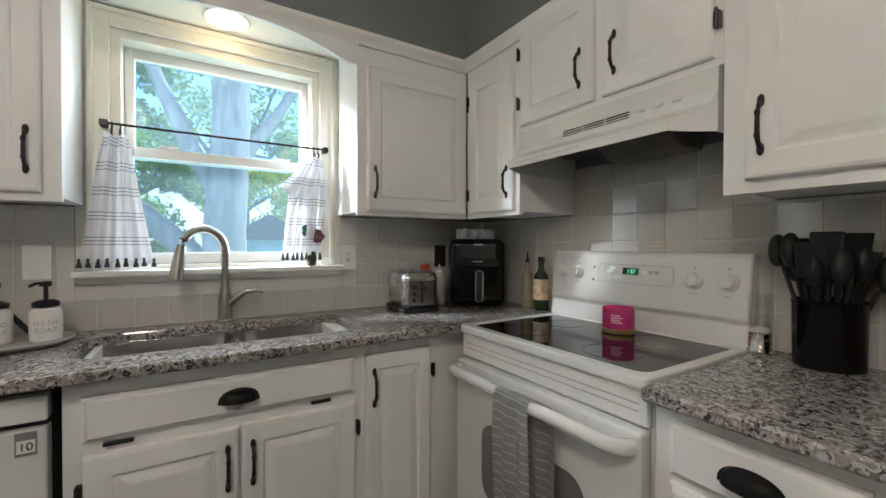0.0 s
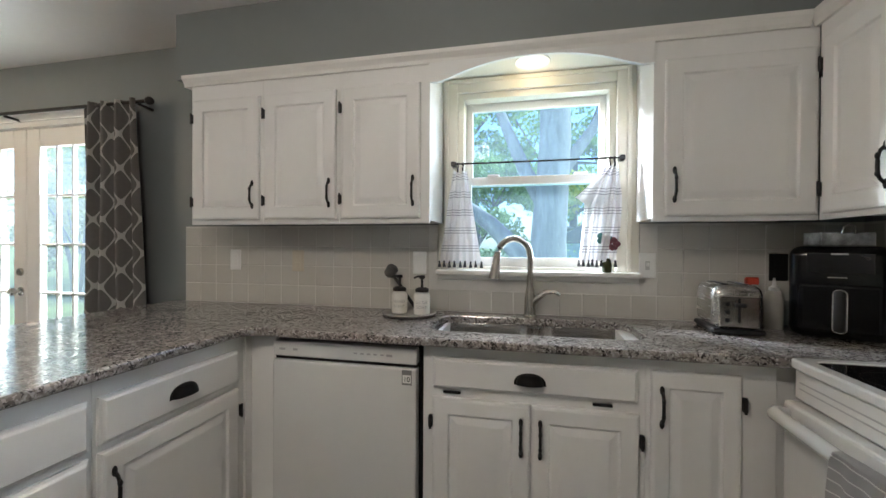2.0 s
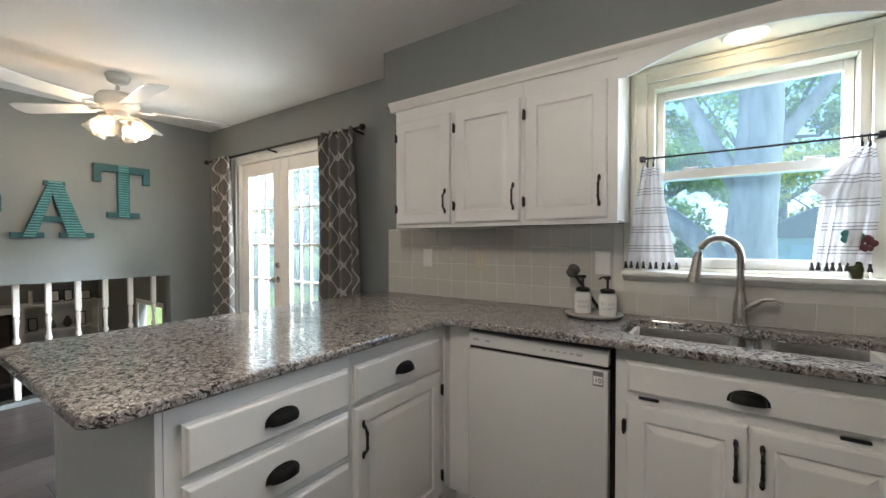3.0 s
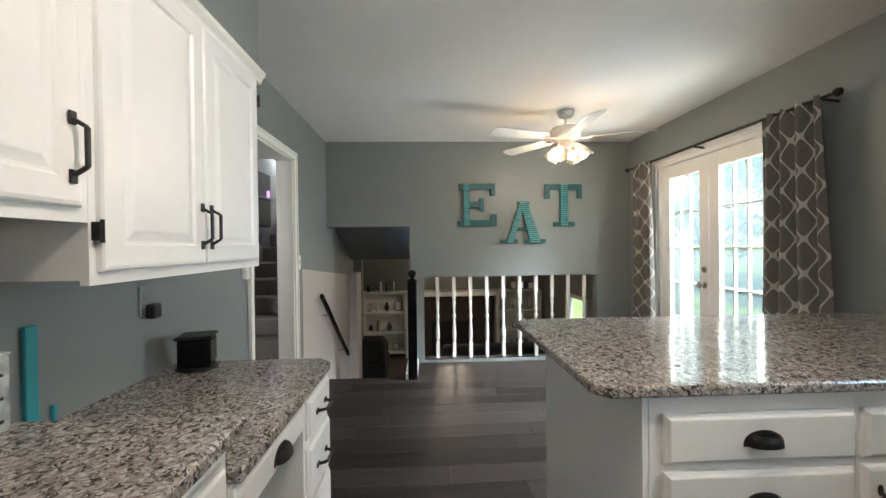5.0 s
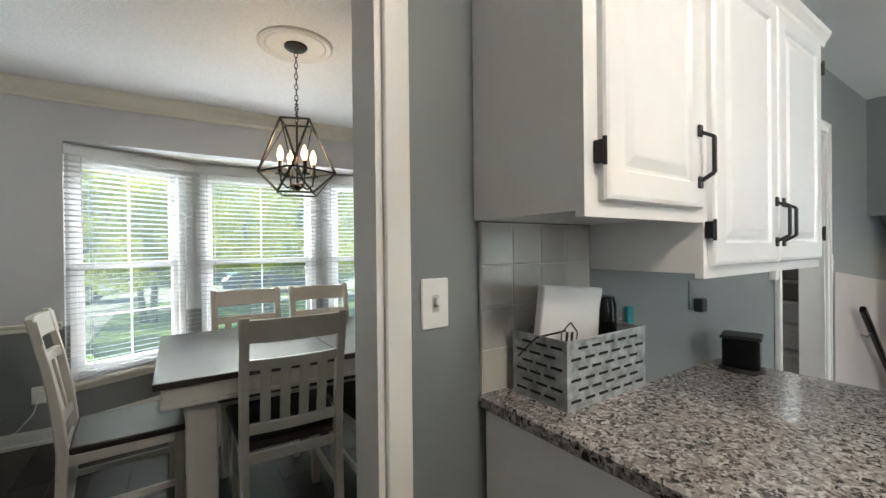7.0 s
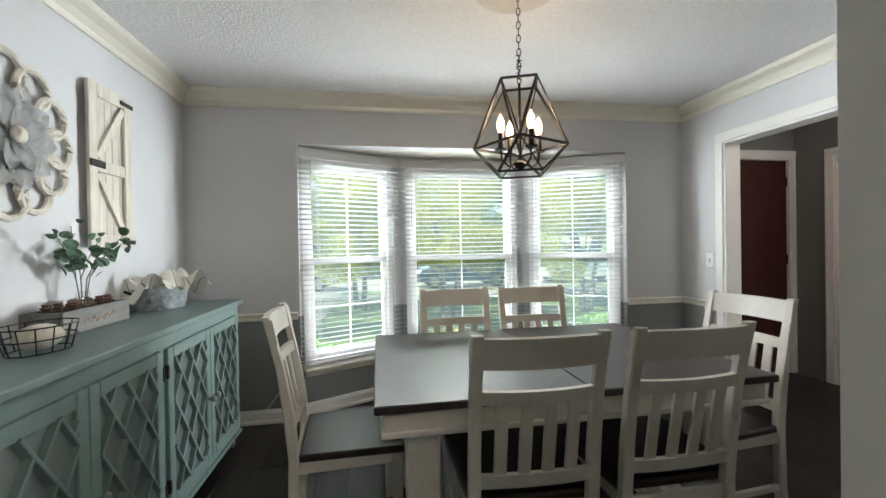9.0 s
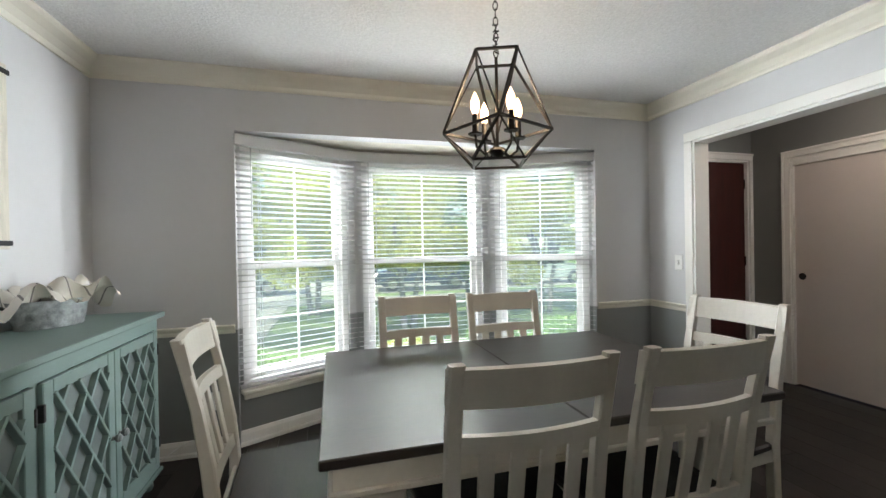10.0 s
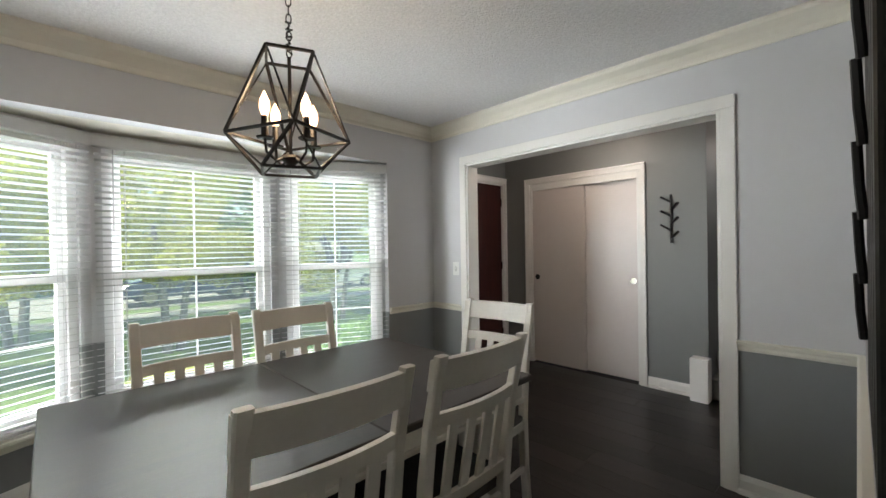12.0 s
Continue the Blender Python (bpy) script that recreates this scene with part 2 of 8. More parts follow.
DARKWOOD.node_tree.nodes["Principled BSDF"].inputs["Specular IOR Level"].default_value = 0.5
BRONZE = mat("dark bronze metal", (0.014, 0.011, 0.009), 0.45, metal=0.4, var=0.2, scale=30)
DOORRED = mat("dark red brown door", (0.050, 0.012, 0.010), 0.35, var=0.3, scale=3, stretch=(8, 8, 1))
# both window glasses have pale haze mixed in, stronger at the sink
GLASS = glass("window glass", (0.64, 0.665, 0.61), 0.006, haze=0.013)
HAZED = glass("hazed window glass", (0.68, 0.82, 0.92), 0.006, haze=0.024)
CLEAR = glass("clear glass", (0.93, 0.95, 0.93), 0.12)
FRAMEWHITE = mat("white vinyl window", (0.80, 0.80, 0.80), 0.35, var=0.02)
SLAT = mat("white blind slat", (0.52, 0.52, 0.515), 0.4, var=0.03)
TOWEL = banded("striped tea towel", (0.82, 0.82, 0.84), (0.34, 0.34, 0.38), 0.0125, 0.3, groups=True)
DISHTOWEL = banded("grey striped hand towel", (0.42, 0.41, 0.40), (0.74, 0.73, 0.70), 0.026, 0.12)
PLAID = banded("plaid cloth", (0.72, 0.70, 0.64), (0.24, 0.23, 0.22), 0.045, 0.09, axis=1)
CURTAIN = trellis("grey trellis curtain", (0.12, 0.112, 0.102), (0.42, 0.40, 0.37))
TASSEL = mat("dark tassel yarn", (0.05, 0.052, 0.06), 0.95)
PINK = mat("pink candle glass", (0.62, 0.06, 0.24), 0.2, var=0.06)
GREENGLASS = mat("dark green bottle glass", (0.012, 0.03, 0.012), 0.08)
LEAFY = mat("eucalyptus leaf", (0.10, 0.185, 0.12), 0.6, var=0.35, scale=12)
STEMS = mat("grey green stem", (0.10, 0.09, 0.06), 0.7)
CERAMIC = mat("white ceramic", (0.75, 0.74, 0.71), 0.2, var=0.02)
GREYWOOD = mat("grey washed wood", (0.19, 0.185, 0.175), 0.6, var=0.25, scale=4, stretch=(8, 1, 8), bump=0.1)
WHITEWASH = mat("whitewashed barn wood", (0.62, 0.58, 0.50), 0.7, var=0.2, scale=5, stretch=(8, 8, 1), bump=0.2, bscale=40)
KNIFEWOOD = mat("warm wood block", (0.36, 0.19, 0.10), 0.45, var=0.2, scale=5, stretch=(6, 6, 1))
CARPET = mat("grey stair carpet", (0.20, 0.19, 0.175), 0.95, var=0.25, scale=60, bump=0.6, bscale=260)
LOWFLOOR = mat("brown lower floor", (0.12, 0.095, 0.08), 0.5, var=0.3, scale=3, stretch=(1, 8, 1))
DARKSOFA = mat("charcoal upholstery", (0.02, 0.02, 0.022), 0.85, var=0.2, scale=20, bump=0.2)
SHADECARD = mat("printed book cover", (0.74, 0.74, 0.73), 0.3, var=0.02)
BULB = emit("warm bulb glow", (1.0, 0.60, 0.36), 1.7)
SHADEGLOW = emit("lit frosted shade", (1.0, 0.80, 0.52), 0.9)
LEDGLOW = emit("green display digits", (0.10, 0.9, 0.25), 0.4)
PURPLEGLOW = emit("purple lamp glow", (0.55, 0.30, 1.0), 0.5)
BARK = mat("tree bark", (0.17, 0.16, 0.155), 0.9, var=0.35, scale=5, bump=0.8, bscale=18, stretch=(3, 3, 0.6))


def leafy(m, share=0.5):
    """Lets light through a leaf."""
    nt = m.node_tree
    p = nt.nodes["Principled BSDF"]
    t = nt.nodes.new("ShaderNodeBsdfTranslucent")
    nt.links.new(p.inputs["Base Color"].links[0].from_socket, t.inputs[0])
    mx = nt.nodes.new("ShaderNodeMixShader")
    mx.inputs[0].default_value = share
    nt.links.new(p.outputs[0], mx.inputs[1])
    nt.links.new(t.outputs[0], mx.inputs[2])
    nt.links.new(mx.outputs[0], nt.nodes["Material Output"].inputs[0])
    return m


TOWEL = leafy(TOWEL, 0.12)
LEAF = leafy(mat("fresh green leaf", (0.21, 0.32, 0.10), 0.5, var=0.45, scale=0.8))
YLEAF = leafy(mat("yellow green leaf", (0.50, 0.50, 0.12), 0.5, var=0.4, scale=0.8))
GRASS = mat("lawn grass", (0.13, 0.19, 0.06), 0.9, var=0.4, scale=1.2, bump=0.5, bscale=60)
ASPHALT = mat("pale road concrete", (0.33, 0.32, 0.30), 0.9, var=0.12, scale=2)
DECKWOOD = mat("weathered deck board", (0.26, 0.25, 0.24), 0.75, var=0.2, scale=3, rand=0.2, stretch=(1, 8, 8))
SIDING = mat("blue grey fence paint", (0.30, 0.40, 0.46), 0.7, var=0.1, scale=4)
CARBLUE = mat("dark blue car paint", (0.03, 0.05, 0.12), 0.2, coat=0.8)
CARWHITE = mat("white car paint", (0.72, 0.72, 0.72), 0.2, coat=0.8)
RUBBER = mat("black rubber", (0.02, 0.02, 0.02), 0.8)
MAROON = mat("maroon petal", (0.16, 0.045, 0.06), 0.6, var=0.3, scale=30)
TEALPETAL = mat("teal petal", (0.05, 0.22, 0.20), 0.6, var=0.3, scale=30)

# ---- mesh helpers


def faces_of(bm, verts, faces):
    vs = [bm.verts.new(v) for v in verts]
    return vs, [bm.faces.new([vs[i] for i in f]) for f in faces]


def box(bm, x0, x1, y0, y1, z0, z1, bev=0.0, m=None, seg=1):
    x0, x1, y0, y1, z0, z1 = min(x0, x1), max(x0, x1), min(y0, y1), max(y0, y1), min(z0, z1), max(z0, z1)
    vs, fs = faces_of(bm, [(x, y, z) for z in (z0, z1) for x, y in ((x0, y0), (x1, y0), (x1, y1), (x0, y1))],
                      [(3, 2, 1, 0), (4, 5, 6, 7), (0, 1, 5, 4), (1, 2, 6, 5), (2, 3, 7, 6), (3, 0, 4, 7)])
    if m:
        for v in vs:
            v.co = m @ v.co
    if bev:
        edges = list({e for f in fs for e in f.edges})
        bmesh.ops.bevel(bm, geom=edges, offset=bev, segments=seg, affect="EDGES", profile=0.5)
    return bm


def frame_to(p0, p1):
    d = Vector(p1) - Vector(p0)
    return Matrix.Translation((Vector(p0) + Vector(p1)) / 2) @ d.to_track_quat("Z", "Y").to_matrix().to_4x4(), d.length


def cyl(bm, p0, p1, r0, r1=None, n=14, caps=True):
    m, ln = frame_to(p0, p1)
    bmesh.ops.create_cone(bm, cap_ends=caps, segments=n, radius1=r0, radius2=r0 if r1 is None else r1, depth=ln, matrix=m)
    return bm


def bar(bm, p0, p1, w, t, bev=0.0):
    """A straight bar of section w by t."""
    m, ln = frame_to(p0, p1)
    return box(bm, -w / 2, w / 2, -t / 2, t / 2, -ln / 2, ln / 2, bev, m)


def ball(bm, c, r, sx=1, sy=1, sz=1, u=14, v=9):
    bmesh.ops.create_uvsphere(bm, u_segments=u, v_segments=v, radius=r, matrix=Matrix.Translation(c) @ Matrix.Diagonal((sx, sy, sz, 1)))
    return bm


def lathe(bm, prof, n=20, m=None, closed=False):
    rings = []
    for r, z in prof:
        rings.append([bm.verts.new((r * math.cos(2 * math.pi * k / n), r * math.sin(2 * math.pi * k / n), z)) for k in range(n)])
    for a, b in zip(rings, rings[1:]):
        for k in range(n):
            bm.faces.new((a[k], a[(k + 1) % n], b[(k + 1) % n], b[k]))
    if not closed:
        if prof[0][0] > 1e-4:
            bm.faces.new(rings[0][::-1])
        if prof[-1][0] > 1e-4:
            bm.faces.new(rings[-1])
    if m:
        for ring in rings:
            for v in ring:
                v.co = m @ v.co
    return bm


def tube(bm, pts, r, n=8, r1=None, caps=True):
    pts = [Vector(p) for p in pts]
    rings = []
    up = Vector((0.13, 0.21, 0.97))
    for i, p in enumerate(pts):
        d = (pts[min(i + 1, len(pts) - 1)] - pts[max(i - 1, 0)]).normalized()
        s = d.cross(up)
        if s.length < 0.2:
            s = d.cross(Vector((1, 0.1, 0)))
        s.normalize()
        u = s.cross(d)
        k = i / max(len(pts) - 1, 1)
        rad = r if r1 is None else r + (r1 - r) * k
        rings.append([bm.verts.new(p + rad * (math.cos(2 * math.pi * j / n) * s + math.sin(2 * math.pi * j / n) * u)) for j in range(n)])
    for a, b in zip(rings, rings[1:]):
        for j in range(n):
            bm.faces.new((a[j], a[(j + 1) % n], b[(j + 1) % n], b[j]))
    if caps:
        bm.faces.new(rings[0][::-1])
        bm.faces.new(rings[-1])
    return bm


def prism(bm, poly, axis, a, b, bev=0.0):
    """A polygon drawn in the two other axes, drawn out along one axis from a to b."""
    def at(p, t):
        return {"x": (t, p[0], p[1]), "y": (p[0], t, p[1]), "z": (p[0], p[1], t)}[axis]
    n = len(poly)
    vs, fs = faces_of(bm, [at(p, a) for p in poly] + [at(p, b) for p in poly],
                      [tuple(range(n))[::-1], tuple(range(n, 2 * n))] + [(i, (i + 1) % n, n + (i + 1) % n, n + i) for i in range(n)])
    if bev:
        bmesh.ops.bevel(bm, geom=list({e for f in fs for e in f.edges}), offset=bev, segments=1, affect="EDGES")
    return bm


def mesh_of(name, bm, material, smooth=False):
    bmesh.ops.recalc_face_normals(bm, faces=bm.faces)
    me = bpy.data.meshes.new(name)
    bm.to_mesh(me)
    bm.free()
    me.materials.append(material)
    if smooth:
        for p in me.polygons:
            p.use_smooth = True
        me.set_sharp_from_angle(angle=radians(40))
    return me


def part(name, bm, material, parent, label="", m=None, smooth=False):
    """One mesh object under a thing or a part."""
    me = bm if isinstance(bm, bpy.types.Mesh) else mesh_of(name, bm, material, smooth)
    ob = new(name, me)
    ob.parent = parent
    if m is not None:
        ob.matrix_basis = m
    return tagged(ob, label)


def thing(name, label, category, m=None, group="", kind=""):
    ob = new(name)
    ob.empty_display_size = 0.1
    if m is not None:
        ob.matrix_basis = m
    return tagged(ob, label, category, group, kind)


def solid(name, bm, material, label="", category="", kind="structure", m=None, smooth=False, group=""):
    """A thing that is one mesh."""
    ob = new(name, mesh_of(name, bm, material, smooth))
    if m is not None:
        ob.matrix_basis = m
    return tagged(ob, label, category, group, kind)


def B(*args, **kw):
    return box(bmesh.new(), *args, **kw)


def panel_wall(bm, axis, p0, p1, u0, u1, z0, z1, holes=()):
    """A wall between p0 and p1 on one axis, from u0 to u1 along the other, with rectangular holes (u0, u1, z0, z1)."""
    us = sorted({u0, u1, *[h for hole in holes for h in hole[:2]]})
    us = [u for u in us if u0 <= u <= u1]
    for a, b in zip(us, us[1:]):
        mid = (a + b) / 2
        spans = [(z0, z1)]
        for h in holes:
            if h[0] < mid < h[1]:
                nxt = []
                for s, t in spans:
                    if h[2] > s:
                        nxt.append((s, min(h[2], t)))
                    if h[3] < t:
                        nxt.append((max(h[3], s), t))
                spans = nxt
        for s, t in spans:
            if t - s > 1e-4:
                if axis == "x":
                    box(bm, p0, p1, a, b, s, t)
                else:
                    box(bm, a, b, p0, p1, s, t)
    return bm


def text_part(name, body, size, material, parent, m, depth=0.0006):
    cu = bpy.data.curves.new(name, "FONT")
    cu.body, cu.size, cu.extrude, cu.align_x = body, size, depth, "CENTER"
    tmp = bpy.data.objects.new(name, cu)
    scene.collection.objects.link(tmp)
    me = bpy.data.meshes.new_from_object(tmp.evaluated_get(bpy.context.evaluated_depsgraph_get()))
    bpy.data.objects.remove(tmp)
    me.materials.clear()
    me.materials.append(material)
    ob = new(name, me)
    ob.parent = parent
    ob.matrix_basis = m
    return ob


FACE = {"-y": 0, "-x": -90, "+y": 180, "+x": 90}


def at(x, y, z, facing="-y"):
    """A pose whose local -y looks out along the given way."""
    return pose(x, y, z, 0, 0, FACE[facing])


# ---- the large structure
H = 2.43
WY, SX, DY, EX = 2.28, 2.33, -1.10, -3.545      # window wall, range wall, desk wall, far wall of the breakfast end
DX, BY, OX = 2.46, -4.05, -1.515                # dining room: buffet wall, bay wall, foyer wall


floor_bm = B(-3.08, SX + 0.15, DY - 0.12, WY + 0.15, -0.12, -0.006)
box(floor_bm, EX, -3.08, -0.20, WY + 0.15, -0.12, -0.006)
floor = solid("floor", floor_bm, SUBFLOOR, "dark brown wood-look plank floor of the kitchen", "floor")
floor_d = solid("floor_dining", B(-3.0, DX + 0.1, -4.75, DY - 0.12, -0.12, -0.006), SUBFLOOR, "dark brown wood-look plank floor of the dining room and foyer", "floor")
solid("ceiling", B(EX - 0.1, SX + 0.15, DY, WY + 0.15, H, H + 0.1), CEIL, "smooth white painted kitchen ceiling", "ceiling")
solid("ceiling_dining", B(OX - 0.06, DX + 0.15, BY, DY - 0.06, H, H + 0.1), POPCORN, "white popcorn textured dining room ceiling", "ceiling")
solid("ceiling_foyer", B(-4.4, OX - 0.06, -4.4, DY - 0.06, H, H + 0.1), CEIL, "smooth white foyer ceiling", "ceiling")
solid("ceiling_bay", B(-1.1, 1.8, -4.75, BY - 0.121, 2.062, 2.16), CREAM, "painted flat ceiling of the bay window", "ceiling")

WIN = (0.625, 1.37, 1.135, 2.015)
FR = (-3.02, -1.66, -0.12, 2.06)
solid("wall_north", panel_wall(bmesh.new(), "y", WY, WY + 0.15, EX - 0.12, SX + 0.15, -0.12, H, (WIN, FR)), WALL, "grey painted kitchen wall with window and doors", "wall")
solid("wall_east", B(SX, SX + 0.15, DY, WY, -0.12, H), WALL, "grey painted kitchen wall behind the range", "wall")
PASS = (0.676, 1.80, -0.12, 2.07)
DOOR2 = (-2.43, -1.63, -0.12, 2.0)
solid("wall_south", panel_wall(bmesh.new(), "y", DY - 0.06, DY, EX - 1.6, SX, -0.12, H, (PASS, DOOR2)), WALL, "grey painted kitchen wall with a desk and openings", "wall")
solid("wall_dining_north", panel_wall(bmesh.new(), "y", DY - 0.12, DY - 0.06, OX, DX, -0.12, H, (PASS,)), DINE, "two-tone grey dining room wall with an open passage", "wall")
solid("wall_foyer_north", panel_wall(bmesh.new(), "y", DY - 0.12, DY - 0.06, EX - 1.6, OX, -0.12, H, (DOOR2,)), FOYER, "grey painted foyer wall beside the stairs", "wall")
STAIRHOLE = (-1.10, -0.20, -1.2, 1.506)
RAILHOLE = (-0.05, 1.89, 0.035, 0.945)
solid("wall_west", panel_wall(bmesh.new(), "x", EX - 0.12, EX, DY, WY, -1.2, H, (STAIRHOLE, RAILHOLE)), WALL, "grey painted wall open to a lower room", "wall")
solid("wall_dining_east", B(DX, DX + 0.12, BY, DY - 0.12, -0.12, H), DINE, "two-tone grey dining room wall behind the buffet", "wall")
BAY = (-0.985, 1.687, -0.12, 2.055)
solid("wall_dining_south", panel_wall(bmesh.new(), "y", BY - 0.12, BY, OX - 0.12, DX + 0.12, -0.12, H, (BAY,)), DINE, "two-tone grey dining room wall with a bay window", "wall")
CASED = (-3.61, -1.755, -0.12, 2.04)
solid("wall_dining_west", panel_wall(bmesh.new(), "x", OX - 0.06, OX, BY, DY - 0.12, -0.12, H, (CASED,)), DINE, "two-tone grey dining room wall with a wide cased opening", "wall")
solid("wall_foyer_east", panel_wall(bmesh.new(), "x", OX - 0.12, OX - 0.06, -4.3, DY - 0.12, -0.12, H, (CASED,)), FOYER, "grey foyer wall with a wide cased opening", "wall")
CLOSET = (-3.86, -2.67, -0.12, 2.02)
solid("wall_foyer_west", panel_wall(bmesh.new(), "x", -2.99, -2.87, -4.3, -2.12, -0.12, H, (CLOSET,)), FOYER, "grey foyer wall with a closet", "wall")
FDOOR = (-2.83, -1.93, -0.12, 2.07)
solid("wall_foyer_south", panel_wall(bmesh.new(), "y", -4.33, -4.21, -2.99, OX - 0.12, -0.12, H, (FDOOR,)), FOYER, "grey foyer wall with the front door", "wall")
solid("wall_closet", B(-3.62, -3.5, -4.3, -2.2, -0.12, H), FOYER, "plain wall at the back of the closet", "wall")

# soffits above the wall cabinets
solid("soffit_north", B(-0.80, SX, 2.0, WY, 2.098, H), WALL, "grey painted soffit above the window wall cabinets", "soffit")
solid("soffit_east", B(2.0, SX, 0.2, 2.0, 2.10, H), WALL, "grey painted soffit above the range wall cabinets", "soffit")
solid("soffit_south", B(-0.945, 0.46, DY, -0.765, 2.06, H), WALL, "grey painted soffit above the desk cabinets", "soffit")

# the bay: angled low walls, window openings and flat sill line
BAYPTS = [(1.70, -4.06), (0.91, -4.45), (-0.21, -4.45), (-0.995, -4.06)]


def bay_side(i):
    a, b = Vector((*BAYPTS[i], 0)), Vector((*BAYPTS[i + 1], 0))
    d = (b - a).normalized()
    return a, d, (b - a).length, Matrix.Translation(a) @ Matrix(((d.x, -d.y, 0, 0), (d.y, d.x, 0, 0), (0, 0, 1, 0), (0, 0, 0, 1)))


for i in range(3):
    a, d, ln, m = bay_side(i)
    # local x runs along the bay, local +y points indoors or out by the turn; outdoors is the side away from the room
    side = -1 if (m.to_3x3() @ Vector((0, 1, 0))).y > 0 else 1
    y0, y1 = (0.03, 0.15) if side > 0 else (-0.15, -0.03)
    bm = panel_wall(bmesh.new(), "y", y0, y1, -0.06, ln + 0.06, -0.12, 2.06, ((0.05, ln - 0.05, 0.37, 2.0),))
    solid("wall_bay_%d" % (i + 1), bm, DINE, "two-tone grey wall of the bay window", "wall", m=m)

# trim
def base_run(bm, x0, y0, x1, y1, side, h=0.10, t=0.014):
    """Baseboard along a line; side: the way it stands out from the wall."""
    d = Vector((x1 - x0, y1 - y0, 0))
    n = Vector((side[0], side[1], 0))
    m = Matrix.Translation((x0, y0, 0)) @ Matrix(((d.normalized().x, n.x, 0, 0), (d.normalized().y, n.y, 0, 0), (0, 0, 1, 0), (0, 0, 0, 1)))
    poly = [(0, 0.0), (t + 0.01, 0.0), (t + 0.01, 0.02), (t, 0.028), (t, h - 0.025), (t * 0.55, h - 0.006), (t * 0.35, h), (0, h)]
    sub = bmesh.new()
    prism(sub, poly, "x", 0, d.length)
    for v in sub.verts:
        v.co = m @ v.co
    me = bpy.data.meshes.new("t")
    sub.to_mesh(me)
    sub.free()
    bm.from_mesh(me)
    bpy.data.meshes.remove(me)


def rail_run(bm, x0, y0, x1, y1, side, z=0.755, h=0.055):
    d = Vector((x1 - x0, y1 - y0, 0))
    n = Vector((side[0], side[1], 0))
    m = Matrix.Translation((x0, y0, z)) @ Matrix(((d.normalized().x, n.x, 0, 0), (d.normalized().y, n.y, 0, 0), (0, 0, 1, 0), (0, 0, 0, 1)))
    poly = [(0, 0), (0.008, 0.0), (0.012, 0.012), (0.012, 0.026), (0.022, 0.036), (0.026, 0.05), (0.018, h), (0, h)]
    sub = bmesh.new()
    prism(sub, poly, "x", 0, d.length)
    for v in sub.verts:
        v.co = m @ v.co
    me = bpy.data.meshes.new("t")
    sub.to_mesh(me)
    sub.free()
    bm.from_mesh(me)
    bpy.data.meshes.remove(me)


RUNS = [(DX, DY - 0.12, DX, BY, (-1, 0)), (DX, BY, 1.70, BY, (0, 1)), (OX, BY, -0.995, BY, (0, 1)), (OX, BY, OX, -3.68, (1, 0)), (OX, -1.69, OX, DY - 0.12, (1, 0)),
        (OX, DY - 0.12, 0.672, DY - 0.12, (0, -1)), (1.88, DY - 0.12, DX, DY - 0.12, (0, -1))]
bm = bmesh.new()
for r in RUNS:
    base_run(bm, *r)
for i in range(3):
    a, d, ln, m = bay_side(i)
    n = Vector((-d.y, d.x, 0))
    n = n if n.y > 0 else -n
    p, q = a - n * 0.03 - d * 0.02, a + d * (ln + 0.02) - n * 0.03
    base_run(bm, p.x, p.y, q.x, q.y, (n.x, n.y))
base_run(bm, -2.87, -2.60, -2.87, -2.12, (1, 0))
base_run(bm, OX - 0.12, -1.69, OX - 0.12, DY - 0.12, (-1, 0))
solid("baseboard", bm, TRIM, "white painted baseboard", "baseboard")
bm = bmesh.new()
for r in RUNS:
    rail_run(bm, *r)
solid("trim_chair_rail", bm, CREAM, "cream painted chair rail moulding", "trim")

# crown moulding in the dining room
bm = bmesh.new()
CROWN = [(0, 0), (0.012, 0), (0.016, 0.012), (0.016, 0.03), (0.04, 0.06), (0.075, 0.085), (0.085, 0.10), (0.085, 0.112), (0, 0.112)]
for x0, y0, x1, y1, s in ((DX, DY - 0.12, DX, BY, (-1, 0)), (DX, BY, OX, BY, (0, 1)), (OX, BY, OX, DY - 0.12, (1, 0)), (OX, DY - 0.12, DX, DY - 0.12, (0, -1))):
    d = Vector((x1 - x0, y1 - y0, 0))
    m = Matrix.Translation((x0, y0, H - 0.112)) @ Matrix(((d.normalized().x, s[0], 0, 0), (d.normalized().y, s[1], 0, 0), (0, 0, 1, 0), (0, 0, 0, 1)))
    vs, _ = faces_of(bm, [(0, *p) for p in CROWN] + [(d.length, *p) for p in CROWN],
                     [(i, (i + 1) % len(CROWN), len(CROWN) + (i + 1) % len(CROWN), len(CROWN) + i) for i in range(len(CROWN))])
    for v in vs:
        v.co = m @ v.co
solid("trim_crown", bm, CREAM, "cream painted crown moulding", "trim")


